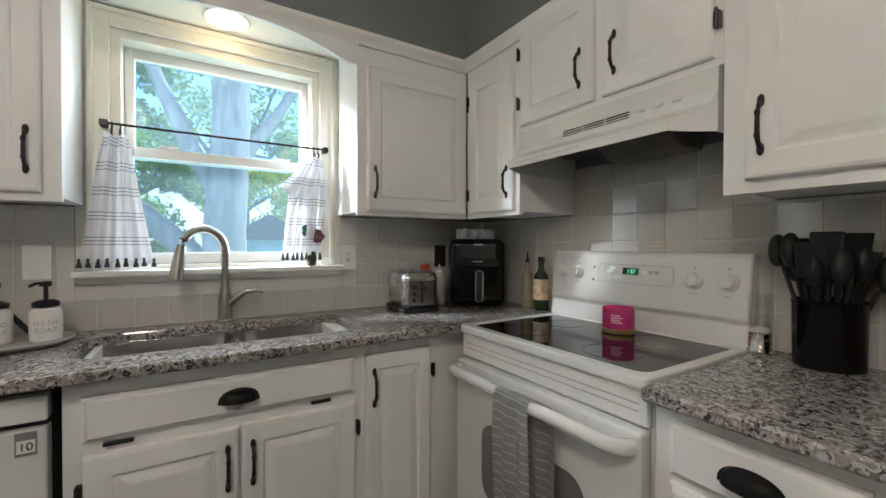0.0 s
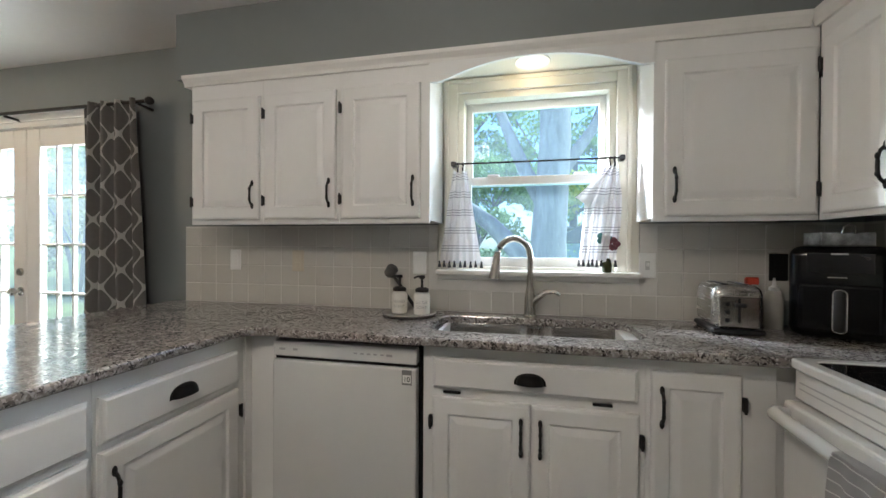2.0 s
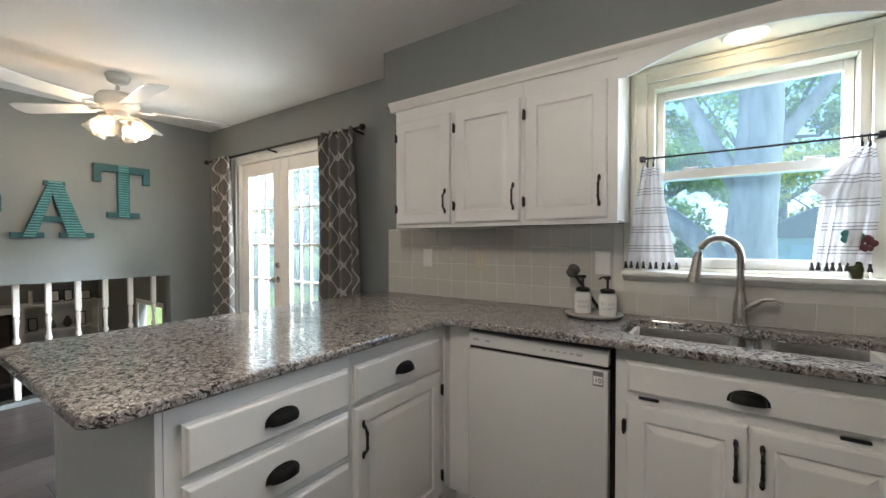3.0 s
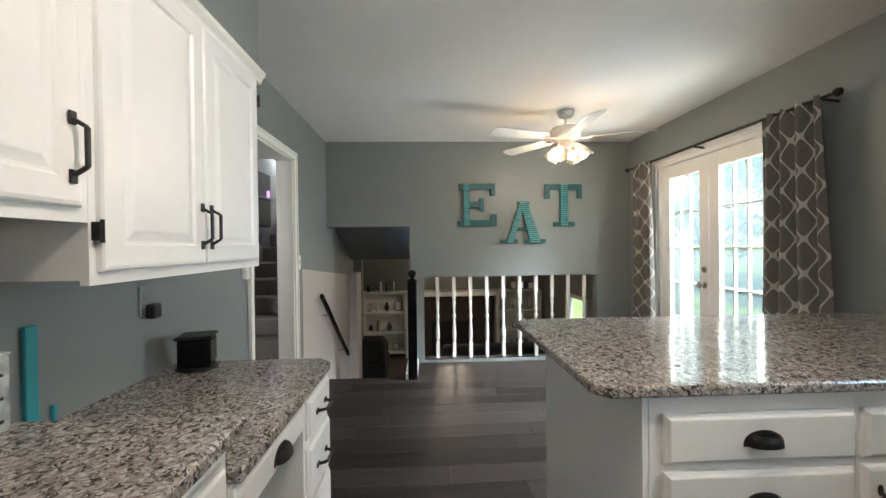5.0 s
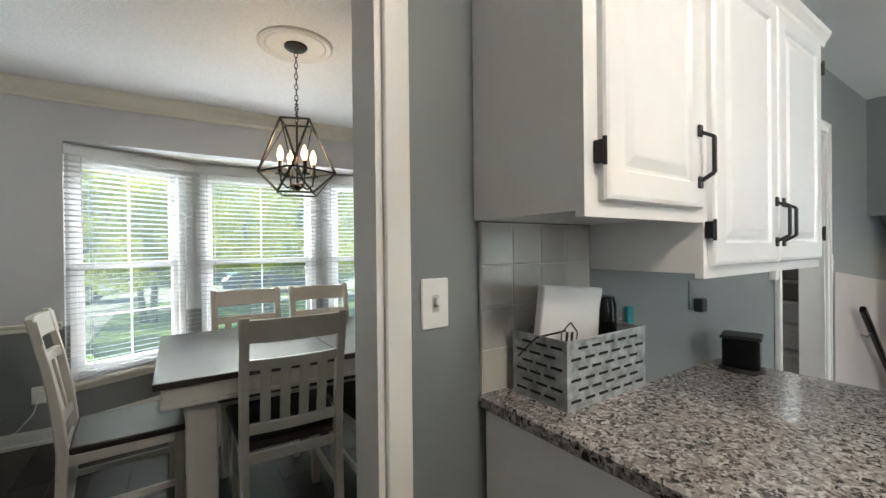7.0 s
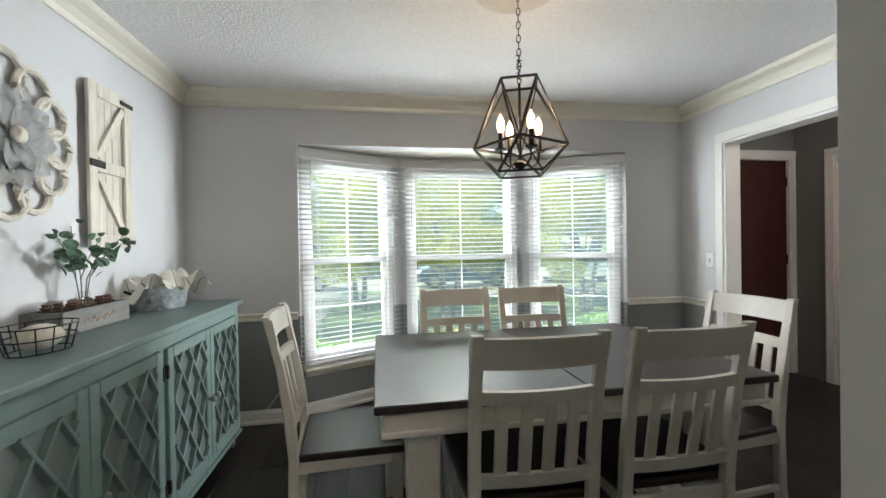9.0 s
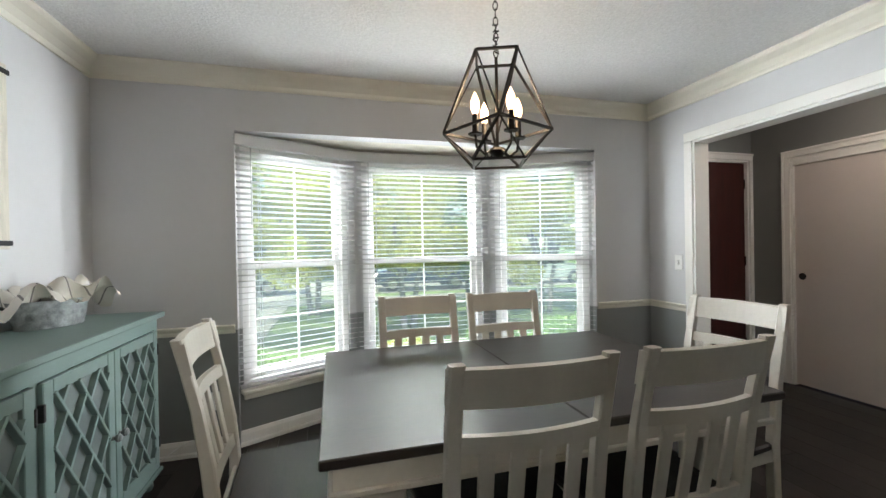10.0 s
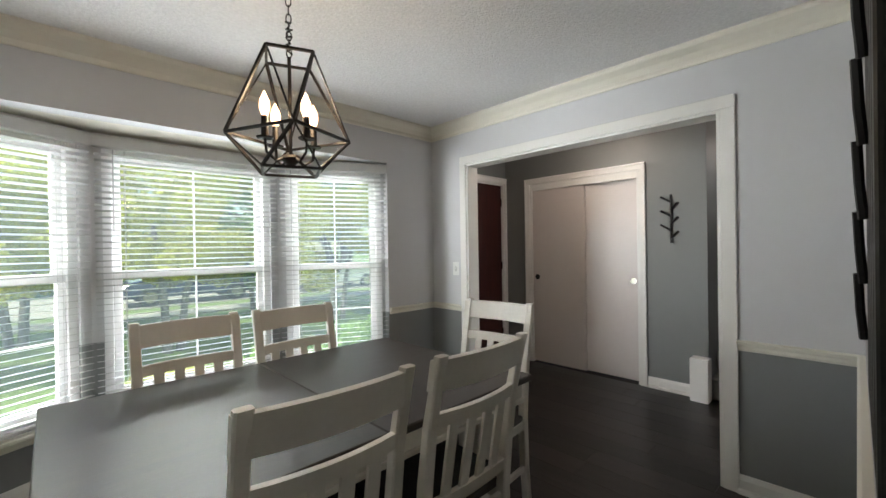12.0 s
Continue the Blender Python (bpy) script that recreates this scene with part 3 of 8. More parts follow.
def casing(bm, axis, face, out, u0, u1, z1, w=0.075, t=0.018, z0=0.0, beads=True):
    """Door casing on a wall face: two stiles and a head, with a raised outer bead."""
    def seg(a, b, s, e):
        p = (face, face + out * t)
        if axis == "x":
            box(bm, *p, a, b, s, e, 0.004)
        else:
            box(bm, a, b, *p, s, e, 0.004)

    def bead(a, b, s, e):
        p = (face + out * (t - 0.004), face + out * (t + 0.008))
        if axis == "x":
            box(bm, *p, a, b, s, e, 0.003)
        else:
            box(bm, a, b, *p, s, e, 0.003)
    seg(u0 - w, u0, z0, z1)
    seg(u1, u1 + w, z0, z1)
    seg(u0 - w, u1 + w, z1, z1 + w)
    if beads:
        bead(u0 - w, u0 - w + 0.02, z0, z1 + w - 0.02)
        bead(u1 + w - 0.02, u1 + w, z0, z1 + w - 0.02)
        bead(u0 - w, u1 + w, z1 + w - 0.02, z1 + w)
    return bm


def jambs(bm, axis, p0, p1, u0, u1, z1, t=0.016):
    if axis == "x":
        box(bm, p0, p1, u0, u0 + t, 0, z1 - t)
        box(bm, p0, p1, u1 - t, u1, 0, z1 - t)
        box(bm, p0, p1, u0, u1, z1 - t, z1)
    else:
        box(bm, u0, u0 + t, p0, p1, 0, z1 - t)
        box(bm, u1 - t, u1, p0, p1, 0, z1 - t)
        box(bm, u0, u1, p0, p1, z1 - t, z1)
    return bm


bm = casing(bmesh.new(), "x", OX, 1, CASED[0], CASED[1], 2.04, 0.07, beads=False)
jambs(bm, "x", OX - 0.125, OX + 0.005, CASED[0], CASED[1], 2.04)
solid("trim_foyer_opening", bm, TRIM, "white casing round the wide foyer opening", "trim")
bm = bmesh.new()
for q in ((PASS[1], PASS[1] + 0.06, 0.0, 2.07), (PASS[0], PASS[1] + 0.06, 2.07, 2.13)):
    box(bm, q[0], q[1], DY - 0.126, DY - 0.12, q[2], q[3], 0.002)
jambs(bm, "y", DY - 0.124, DY + 0.004, PASS[0], PASS[1], 2.07)
casing(bm, "y", DY, 1, PASS[0], PASS[1], 2.07, 0.062, beads=False)
solid("trim_passage", bm, TRIM, "white casing round the passage to the dining room", "trim")
bm = casing(bmesh.new(), "y", DY, 1, DOOR2[0], DOOR2[1], 2.0, 0.06)
jambs(bm, "y", DY - 0.125, DY + 0.004, DOOR2[0], DOOR2[1], 2.0)
solid("trim_stair_door", bm, TRIM, "white casing round the doorway to the stairs", "trim")

# ---- kitchen cabinets


def ringed(bm, w, h, rings, back):
    """A panel front from nested rectangles (inset, y); the outer ring is joined to a flat back."""
    loops = []
    for inset, y in [(0.0, back)] + rings:
        loops.append([bm.verts.new(p) for p in ((inset, y, inset), (w - inset, y, inset), (w - inset, y, h - inset), (inset, y, h - inset))])
    for a, b in zip(loops, loops[1:]):
        for k in range(4):
            bm.faces.new((a[k], a[(k + 1) % 4], b[(k + 1) % 4], b[k]))
    bm.faces.new(loops[-1])
    bm.faces.new(loops[0][::-1])
    return bm


def door_mesh(w, h):
    """Raised-panel door, front looking to -y, lower left at the origin."""
    f = min(0.058, w * 0.2)
    return ringed(bmesh.new(), w, h, [(0.0, -0.012), (0.004, -0.017), (0.012, -0.019), (f, -0.019), (f + 0.006, -0.012), (f + 0.012, -0.012), (f + 0.034, -0.018), (f + 0.04, -0.0185)], 0.0)


def slab_mesh(w, h):
    """Drawer front with a stepped edge."""
    return ringed(bmesh.new(), w, h, [(0.0, -0.009), (0.007, -0.012), (0.011, -0.018), (0.014, -0.0195)], 0.0)


def pull_mesh(length=0.125, bow=0.021):
    """Cast iron bow pull, upright, centred; waisted with flared feet."""
    bm = bmesh.new()
    pts = []
    for k in range(11):
        s = -1 + 2 * k / 10
        pts.append((0, -0.006 - bow * (1 - s ** 4) * 0.85, s * length * 0.42))
    tube(bm, pts, 0.0052, 8)
    for s in (-1, 1):
        ball(bm, (0, -0.005, s * length * 0.44), 0.0095, 0.8, 0.5, 1.6, 10, 7)
        ball(bm, (0, -0.024, s * length * 0.2), 0.0066, 1, 1, 1.6, 8, 6)
    return bm


def square_pull_mesh(length=0.13):
    bm = bmesh.new()
    bar(bm, (0, -0.032, -length * 0.32), (0, -0.032, length * 0.32), 0.011, 0.008, 0.002)
    for s in (-1, 1):
        bar(bm, (0, -0.032, s * length * 0.31), (0, -0.004, s * length * 0.44), 0.011, 0.008, 0.002)
        box(bm, -0.009, 0.009, -0.006, 0, s * length * 0.46 - 0.014, s * length * 0.46 + 0.014, 0.002)
    return bm


def cup_mesh(w=0.095):
    """Cup pull: half dome, open below."""
    bm = bmesh.new()
    n, v = 12, 5
    grid = []
    for j in range(v + 1):
        ph = math.pi / 2 * j / v
        grid.append([bm.verts.new((-w / 2 * math.cos(math.pi * i / n) * (0.55 + 0.45 * math.cos(ph)), -0.03 * math.sin(math.pi * i / n) ** 0.6 * math.cos(ph) ** 0.8, 0.034 * math.sin(ph))) for i in range(n + 1)])
    for a, b in zip(grid, grid[1:]):
        for i in range(n):
            bm.faces.new((a[i], a[i + 1], b[i + 1], b[i]))
    bmesh.ops.solidify(bm, geom=bm.faces[:], thickness=0.0025)
    # flange that frames the dome
    fl_ = [(-w * 0.58 * math.cos(math.pi * i / 14), 0.042 * math.sin(math.pi * i / 14) ** 0.75 - 0.003) for i in range(15)]
    prism(bm, fl_, "y", -0.003, 0.0)
    return bm


def hinge_mesh():
    bm = bmesh.new()
    box(bm, -0.007, 0.007, -0.022, 0.0, -0.021, 0.021, 0.002)
    cyl(bm, (0, -0.021, -0.026), (0, -0.021, 0.026), 0.0045, n=8)
    return bm


PULL = mesh_of("handle", pull_mesh(), BLACK, True)
SQPULL = mesh_of("handle", square_pull_mesh(), BLACK)
CUP = mesh_of("cup_pull", cup_mesh(), BLACK, True)
HINGE = mesh_of("hinge", hinge_mesh(), BLACK)


def add_door(cab, x, z, w, h, hinge="l", pull="b", style=PULL, hz=(0.09, 0.09), name="door", depth=0.0, pull_in=0.03, hinges=True):
    """A door on the front of a cabinet, whose local -y looks out. hinge: l or r; pull: low (b) or high (t) on the other side."""
    d = part(name, door_mesh(w, h), CABINET, cab, m=pose(x, depth, z))
    px = w - pull_in if hinge == "l" else pull_in
    if pull:
        pz = 0.12 if pull == "b" else h - 0.115
        part("handle", style, None, d, "black iron pull", pose(px, -0.019, pz))
    if hinges:
        hx = -0.008 if hinge == "l" else w + 0.008
        for zz in (hz[0], h - hz[1]):
            part("hinge", HINGE, None, d, "black hinge", pose(hx, 0, zz))
    return d


def add_drawer(cab, x, z, w, h, cup=True, style=None, up=None):
    d = part("drawer_front", slab_mesh(w, h), CABINET, cab, m=pose(x, 0, z))
    if cup:
        part("handle", CUP if style is None else style, None, d, "black cup pull" if style is None else "black pull", pose(w / 2, -0.019, h / 2 - 0.016) if style is None else pose(w / 2, -0.0195, h / 2, 0, 90, 0))
    return d


def wall_cabinet(label, m, w, h, depth, doors, group="wall cabinets", lip=True):
    """Upper cabinet; local origin at the lower left of the face."""
    c = thing("wall_cabinet", label, "cabinet", m, group)
    part("carcass", B(0, w, 0, depth, 0.012, h), CABINET, c)
    part("bottom_rail", B(0, w, 0.0, 0.02, 0.0, 0.012), CABINET, c)
    for d in doors:
        add_door(c, *d[:4], **d[4])
    return c


UP = "white raised-panel wall cabinet with black pulls and hinges"
FZ = 1.352
for x0, x1, d0, d1 in ((-0.70, -0.286, -0.681, -0.302), (-0.286, 0.119, -0.270, 0.104), (0.119, 0.551, 0.134, 0.509)):
    wall_cabinet(UP, at(x0 + 0.0005, 2.0, FZ), x1 - x0 - 0.001, 0.745, 0.28, [(d0 - x0, 0.023, d1 - d0, 0.60, dict(hinge="l"))])
wall_cabinet(UP, at(1.455, 2.0, FZ), 0.55, 0.745, 0.28, [(0.04, 0.018, 0.50, 0.605, dict(hinge="r"))])
wall_cabinet("narrow white wall cabinet in the corner by the range", at(2.0, 1.985, FZ, "-x"), 0.365, 0.745, 0.33, [(0.035, 0.018, 0.305, 0.62, dict(hinge="l"))])
wall_cabinet("short white wall cabinet over the range hood", at(2.0, 1.619, 1.68, "-x"), 0.735, 0.417, 0.33,
             [(0.015, 0.02, 0.345, 0.375, dict(hinge="l", pull="b", pull_in=0.05)), (0.392, 0.02, 0.325, 0.375, dict(hinge="r", pull="b", pull_in=0.05))])
wall_cabinet("white wall cabinet beside the range hood", at(2.0, 0.883, FZ, "-x"), 0.56, 0.745, 0.33, [(0.05, 0.03, 0.46, 0.66, dict(hinge="r", pull_in=0.035))])

# crown on the cabinets and the arched valance over the sink
bm = bmesh.new()
cr = [(0, 0), (0.012, 0.0), (0.016, 0.015), (0.03, 0.035), (0.034, 0.05), (0, 0.05)]
prism(bm, [(2.0 - a, 2.05 + b) for a, b in cr], "x", -0.735, 1.97)
prism(bm, [(2.0 - a, 2.05 + b) for a, b in cr], "y", 0.33, 2.0)
box(bm, -0.735, -0.701, 2.0, WY, 2.05, 2.10, 0.004)
solid("trim_cabinet_crown", bm, TRIM, "white crown strip along the cabinet tops", "trim")
bm = bmesh.new()
prof = []
for k in range(25):
    s = -1 + 2 * k / 24
    a = abs(s)
    z = 2.043 - 0.076 * (a / 0.86) ** 2.2 if a < 0.86 else 1.967 - 0.004 * math.sin((a - 0.86) / 0.14 * math.pi)
    prof.append((1.003 + 0.452 * s, z))
prism(bm, [(0.551, 2.0495)] + prof + [(1.455, 2.0495)], "y", 1.982, 2.0, 0.0)
solid("valance", bm, CABINET, "white arched wooden valance above the sink window", "valance", kind="")
solid("ceiling_sink", B(0.552, 1.454, 2.001, WY, 2.085, 2.099), CREAM, "cream panel above the sink window", "ceiling")
can = thing("recessed_light", "lit round recessed light above the sink window", "light", pose(0.99, 2.13, 2.085))
part("trim_ring", lathe(bmesh.new(), [(0.05, 0.0), (0.075, 0.0), (0.08, -0.006), (0.075, -0.01), (0.052, -0.006)], 28), TRIM, can, smooth=True)
part("lens", lathe(bmesh.new(), [(0.0, -0.012), (0.03, -0.011), (0.052, -0.003)], 24), SHADEGLOW, can, "glowing warm lens", smooth=True)
bulb_light("sink_lamp", (0.99, 2.13, 2.05), 0.35, (1.0, 0.78, 0.48), 0.05)

# kitchen window
win = thing("window_1", "white double-hung window over the sink, lit by day", "window", pose(0, 0, 0), kind="structure")
bm = bmesh.new()
x0, x1, z0, z1 = WIN
for t, w in ((0.018, 0.065), (0.026, 0.02)):
    o = 0.065
    box(bm, x0 - o, x0 - o + w, WY - t, WY, z0, z1 + o, 0.003)
    box(bm, x1 + o - w, x1 + o, WY - t, WY, z0, z1 + o, 0.003)
    box(bm, x0 - o + w, x1 + o - w, WY - t, WY, z1 + o - w, z1 + o, 0.003)
part("casing", bm, CREAM, win)
for a, b in ((0.5275, x0 - 0.0655), (x1 + 0.0655, 1.4705)):
    part("side_panel", B(a, b, WY - 0.012, WY, z0, 2.084, 0.002), CREAM, win)
bm = bmesh.new()
box(bm, x0, x0 + 0.03, WY, WY + 0.12, z0, z1)
box(bm, x1 - 0.03, x1, WY, WY + 0.12, z0, z1)
box(bm, x0 + 0.03, x1 - 0.03, WY, WY + 0.12, z1 - 0.03, z1)
box(bm, x0 + 0.03, x1 - 0.03, WY, WY + 0.12, z0, z0 + 0.015)
part("window_frame", bm, CREAM, win)
for nm, y, za, zb in (("upper_sash", WY + 0.075, 1.56, 1.985), ("lower_sash", WY + 0.035, 1.15, 1.60)):
    bm = bmesh.new()
    a, b = x0 + 0.031, x1 - 0.031
    box(bm, a, a + 0.032, y, y + 0.035, za, zb, 0.003)
    box(bm, b - 0.032, b, y, y + 0.035, za, zb, 0.003)
    box(bm, a + 0.032, b - 0.032, y, y + 0.035, zb - 0.04, zb, 0.003)
    box(bm, a + 0.032, b - 0.032, y, y + 0.035, za, za + 0.045, 0.003)
    s = part(nm, bm, TRIM, win)
    p = part("pane", B(a + 0.03, b - 0.03, y + 0.015, y + 0.019, za + 0.04, zb - 0.035), HAZED, s)
    p.visible_shadow = False
for xx in (0.80, 1.22):
    part("sash_lock", B(xx - 0.03, xx + 0.03, WY + 0.028, WY + 0.05, 1.600, 1.612, 0.003), TRIM, win)
bm = B(0.527, 1.47, WY - 0.075, WY + 0.03, 1.112, 1.134, 0.005, seg=2)
box(bm, 0.527, 1.47, WY - 0.02, WY, 1.085, 1.112, 0.003)
part("window_sill", bm, TRIM, win)

# tier towels on a rod
rod = thing("curtain_rod", "thin black cafe curtain rod across the window", "rod", pose(0, WY - 0.05, 1.655))
part("rod", tube(bmesh.new(), [(0.61, 0, 0), (1.0, 0, -0.001), (1.39, 0, 0)], 0.0045, 8), BLACK, rod)
for xx in (0.612, 1.388):
    part("bracket", B(xx - 0.012, xx + 0.012, -0.008, 0.032, -0.012, 0.012, 0.003), BLACK, rod)


def tea_towel(label, ring_xs, mid, shape, z_top, z_low, flap=None):
    """A towel hung from clips; shape: rows of (share of the drop, left edge, right edge)."""
    c = thing("tea_towel_curtain", label, "curtain", pose(mid, WY - 0.05, 0), "tea towels on the rod")

    def edges(t):
        for (t0, l0, r0), (t1, l1, r1) in zip(shape, shape[1:]):
            if t <= t1:
                k = (t - t0) / (t1 - t0)
                return l0 + (l1 - l0) * k, r0 + (r1 - r0) * k
        return shape[-1][1:]
    bm = bmesh.new()
    nu, nv = 44, 34
    g = []
    for j in range(nv + 1):
        t = j / nv
        l, r = edges(t)
        row = []
        for i in range(nu + 1):
            s = i / nu
            x = l + (r - l) * s
            amp = 0.020 * (1 - 0.65 * t)
            y = amp * math.sin(s * 15 + 1.5 * t) + 0.007 * math.sin(s * 37 + 3 * t) - 0.012
            z = z_top + (z_low - z_top) * t - 0.018 * math.sin(s * math.pi) * (1 - t) + 0.004 * math.sin(s * 25) * t
            row.append(bm.verts.new((x, y, z)))
        g.append(row)
    for a, b in zip(g, g[1:]):
        for i in range(nu):
            bm.faces.new((a[i], a[i + 1], b[i + 1], b[i]))
    low = [v.co.copy() for v in g[-1]]
    part("towel", bm, TOWEL, c, smooth=True)
    if flap:
        bm = bmesh.new()
        (ax, az), (bx, bz), (cx, cz), (dx, dz) = flap
        g = []
        for j in range(11):
            v = j / 10
            row = []
            for i in range(11):
                u = i / 10
                x = (ax * (1 - u) + bx * u) * (1 - v) + (dx * (1 - u) + cx * u) * v
                z = (az * (1 - u) + bz * u) * (1 - v) + (dz * (1 - u) + cz * u) * v
                row.append(bm.verts.new((x, -0.03 + 0.008 * math.sin(9 * u + 4 * v), z)))
            g.append(row)
        for a, b in zip(g, g[1:]):
            for i in range(10):
                bm.faces.new((a[i], a[i + 1], b[i + 1], b[i]))
        part("folded_corner", bm, TOWEL, c, smooth=True)
    for k in range(9):
        p = low[int(k * nu / 8)]
        b2 = lathe(bmesh.new(), [(0.002, 0.01), (0.006, 0.005), (0.004, -0.001), (0.008, -0.016), (0.0085, -0.022), (0.0, -0.023)], 8)
        part("tassel", b2, TASSEL, c, m=pose(p.x, p.y, p.z))
    for xr in ring_xs:
        b2 = bmesh.new()
        tube(b2, [(xr - mid, 0.013 * math.cos(2 * math.pi * k / 14), 1.648 + 0.014 * math.sin(2 * math.pi * k / 14)) for k in range(15)], 0.002, 6)
        part("ring", b2, BLACK, c)
        part("clip", B(xr - mid - 0.004, xr - mid + 0.004, -0.014, -0.004, 1.605, 1.635, 0.001), BLACK, c)
    return c


tea_towel("white striped tea towel hung as a curtain with dark tassels", (0.635, 0.66), 0.65, ((0.0, -0.035, 0.03), (0.35, -0.065, 0.055), (1.0, -0.105, 0.105)), 1.625, 1.168)
tea_towel("white striped tea towel bunched as a curtain with dark tassels", (1.335, 1.355), 1.315, ((0.0, 0.0, 0.055), (0.2, -0.055, 0.065), (0.35, -0.085, 0.072), (0.6, -0.095, 0.068), (1.0, -0.11, 0.045)), 1.625, 1.182,
          ((0.035, 1.625), (0.0, 1.60), (-0.13, 1.475), (-0.07, 1.43)))

# sill flower
v = thing("bud_vase", "small brown glass bud vase with teal and maroon flowers", "vase", pose(1.325, WY - 0.055, 1.134))
part("jar", lathe(bmesh.new(), [(0.018, 0), (0.021, 0.004), (0.021, 0.045), (0.013, 0.055), (0.014, 0.064)], 14), mat("olive glass", (0.05, 0.055, 0.025), 0.12), v, smooth=True)
bm = bmesh.new()
tube(bm, [(0, 0, 0.05), (0.005, 0, 0.09), (0.012, 0, 0.12)], 0.0018, 6)
tube(bm, [(0, 0, 0.05), (-0.008, 0, 0.1), (-0.012, 0, 0.15)], 0.0018, 6)
part("stem", bm, STEMS, v)
for cx, cz, mt, nm in ((0.022, 0.13, MAROON, "flower"), (-0.012, 0.155, TEALPETAL, "flower")):
    bm = bmesh.new()
    for k in range(5):
        a = 2 * math.pi * k / 5
        ball(bm, (cx + 0.018 * math.cos(a), -0.004, cz + 0.018 * math.sin(a)), 0.018, 1, 0.25, 0.8, 10, 6)
    part(nm, bm, mt, v, smooth=True)

# base cabinets under the window
BF = 1.73


def base_cabinet(label, m, w, depth, z1=0.890, group="base cabinets", hollow=False, mat_=None):
    c = thing("base_cabinet", label, "cabinet", m, group)
    if hollow:
        part("face_frame", B(0, w, 0, 0.02, 0.10, z1), CABINET, c)
        part("side_panel", B(0, 0.018, 0.02, depth, 0.10, z1), CABINET, c)
        part("side_panel", B(w - 0.018, w, 0.02, depth, 0.10, z1), CABINET, c)
        part("bottom_panel", B(0.018, w - 0.018, 0.02, depth, 0.10, 0.118), CABINET, c)
    else:
        part("carcass", B(0, w, 0, depth, 0.10, z1), CABINET, c)
    part("toe_kick", B(0, w, 0.06, depth, 0.0, 0.10), CABINET, c)
    return c


c = base_cabinet("white sink base cabinet with two doors and a tilt-out front", at(0.602, BF, 0), 0.765, 0.53, hollow=True)
add_drawer(c, 0.037, 0.728, 0.704, 0.115)
add_door(c, 0.039, 0.11, 0.350, 0.585, hinge="l", pull="t")
add_door(c, 0.395, 0.11, 0.350, 0.585, hinge="r", pull="t")
for xx in (0.11, 0.63):
    part("tray_hinge", B(xx - 0.032, xx + 0.032, -0.012, 0.0, 0.710, 0.719, 0.002), BLACK, c, "black tilt tray hinge")
c = base_cabinet("narrow white base cabinet with one tall door", at(1.368, BF, 0), 0.375, 0.53)
add_door(c, 0.013, 0.11, 0.262, 0.735, hinge="r", pull="t")
c = base_cabinet("plain white corner filler panel beside the dishwasher", at(-0.135, BF, 0), 0.112, 0.53)
# dishwasher
dw = thing("dishwasher", "white dishwasher with a top control strip", "dishwasher", at(-0.021, BF - 0.002, 0))
part("tub", B(0.0, 0.606, 0.02, 0.50, 0.02, 0.872), DARKSLOT, dw)
bm = B(0.004, 0.602, -0.028, 0.02, 0.12, 0.795, 0.006, seg=2)
part("door", bm, ENAMEL, dw)
pn = part("control_panel", B(0.004, 0.602, -0.022, 0.02, 0.808, 0.868, 0.005, seg=2), ENAMEL, dw)
part("pocket", B(0.006, 0.60, -0.008, 0.02, 0.795, 0.808), DARKSLOT, dw)
part("kick_plate", B(0.004, 0.602, 0.03, 0.05, 0.02, 0.115), ENAMEL, dw)
for k in range(6):
    part("button", B(0.352 + k * 0.027, 0.366 + k * 0.027, -0.0235, -0.021, 0.835, 0.841), mat("grey print", (0.4, 0.4, 0.4), 0.5) if k == 0 else bpy.data.materials["grey print"], pn)
for a, b in ((0.03, 0.058), (0.092, 0.112), (0.485, 0.508)):
    part("mark", B(a, b, -0.0235, -0.021, 0.833, 0.842), bpy.data.materials["grey print"], pn)
st = part("sticker", B(0.548, 0.586, -0.0295, -0.027, 0.735, 0.790), mat("grey sticker", (0.22, 0.22, 0.22), 0.5), dw, "grey square badge with the number ten")
part("sticker_face", B(0.551, 0.583, -0.0300, -0.0290, 0.742, 0.772), PLASTIC, st)
text_part("sticker_number", "10", 0.026, MATTEBLACK, st, pose(0.567, -0.0304, 0.748, 90, 0, 0))

# peninsula
PX = -0.145
pen = base_cabinet("white peninsula base cabinet with three drawers", at(PX, 0.545, 0, "+x"), 0.57, 0.60)
for zz, hh in ((0.705, 0.132), (0.53, 0.155), (0.345, 0.165), (0.14, 0.185)):
    add_drawer(pen, 0.035, zz, 0.522, hh)
pen2 = base_cabinet("white peninsula base cabinet with drawer and door", at(PX, 1.116, 0, "+x"), 0.575, 0.60)
add_drawer(pen2, 0.012, 0.705, 0.52, 0.132)
add_door(pen2, 0.012, 0.11, 0.52, 0.575, hinge="r", pull="t")
pp = thing("peninsula", "pale painted panelled back and end of the kitchen peninsula", "peninsula", pose(0, 0, 0))
part("back_panel", B(-1.0, -0.748, 0.546, 1.69, 0.0, 0.890), CABINET, pp)
part("end_panel", B(-1.0, -0.19, 0.53, 0.545, 0.0, 0.890), CABINET, pp)
part("end_stile", B(-0.189, -0.146, 0.528, 0.544, 0.0, 0.890), CABINET, pp, "white end stile")
solid("peninsula_corner", B(-1.0, -0.136, 1.692, WY, 0.0, 0.890), CABINET, "white blind corner base under the counter", "cabinet", kind="")


def slab_top(bm, poly, z0, z1, bev=0.006):
    prism(bm, poly, "z", z0, z1, bev)
    return bm


# counters of granite: one continuous top with the sink cut out
CT = 0.922
SK = (0.587, 1.402, 1.81, 2.158)
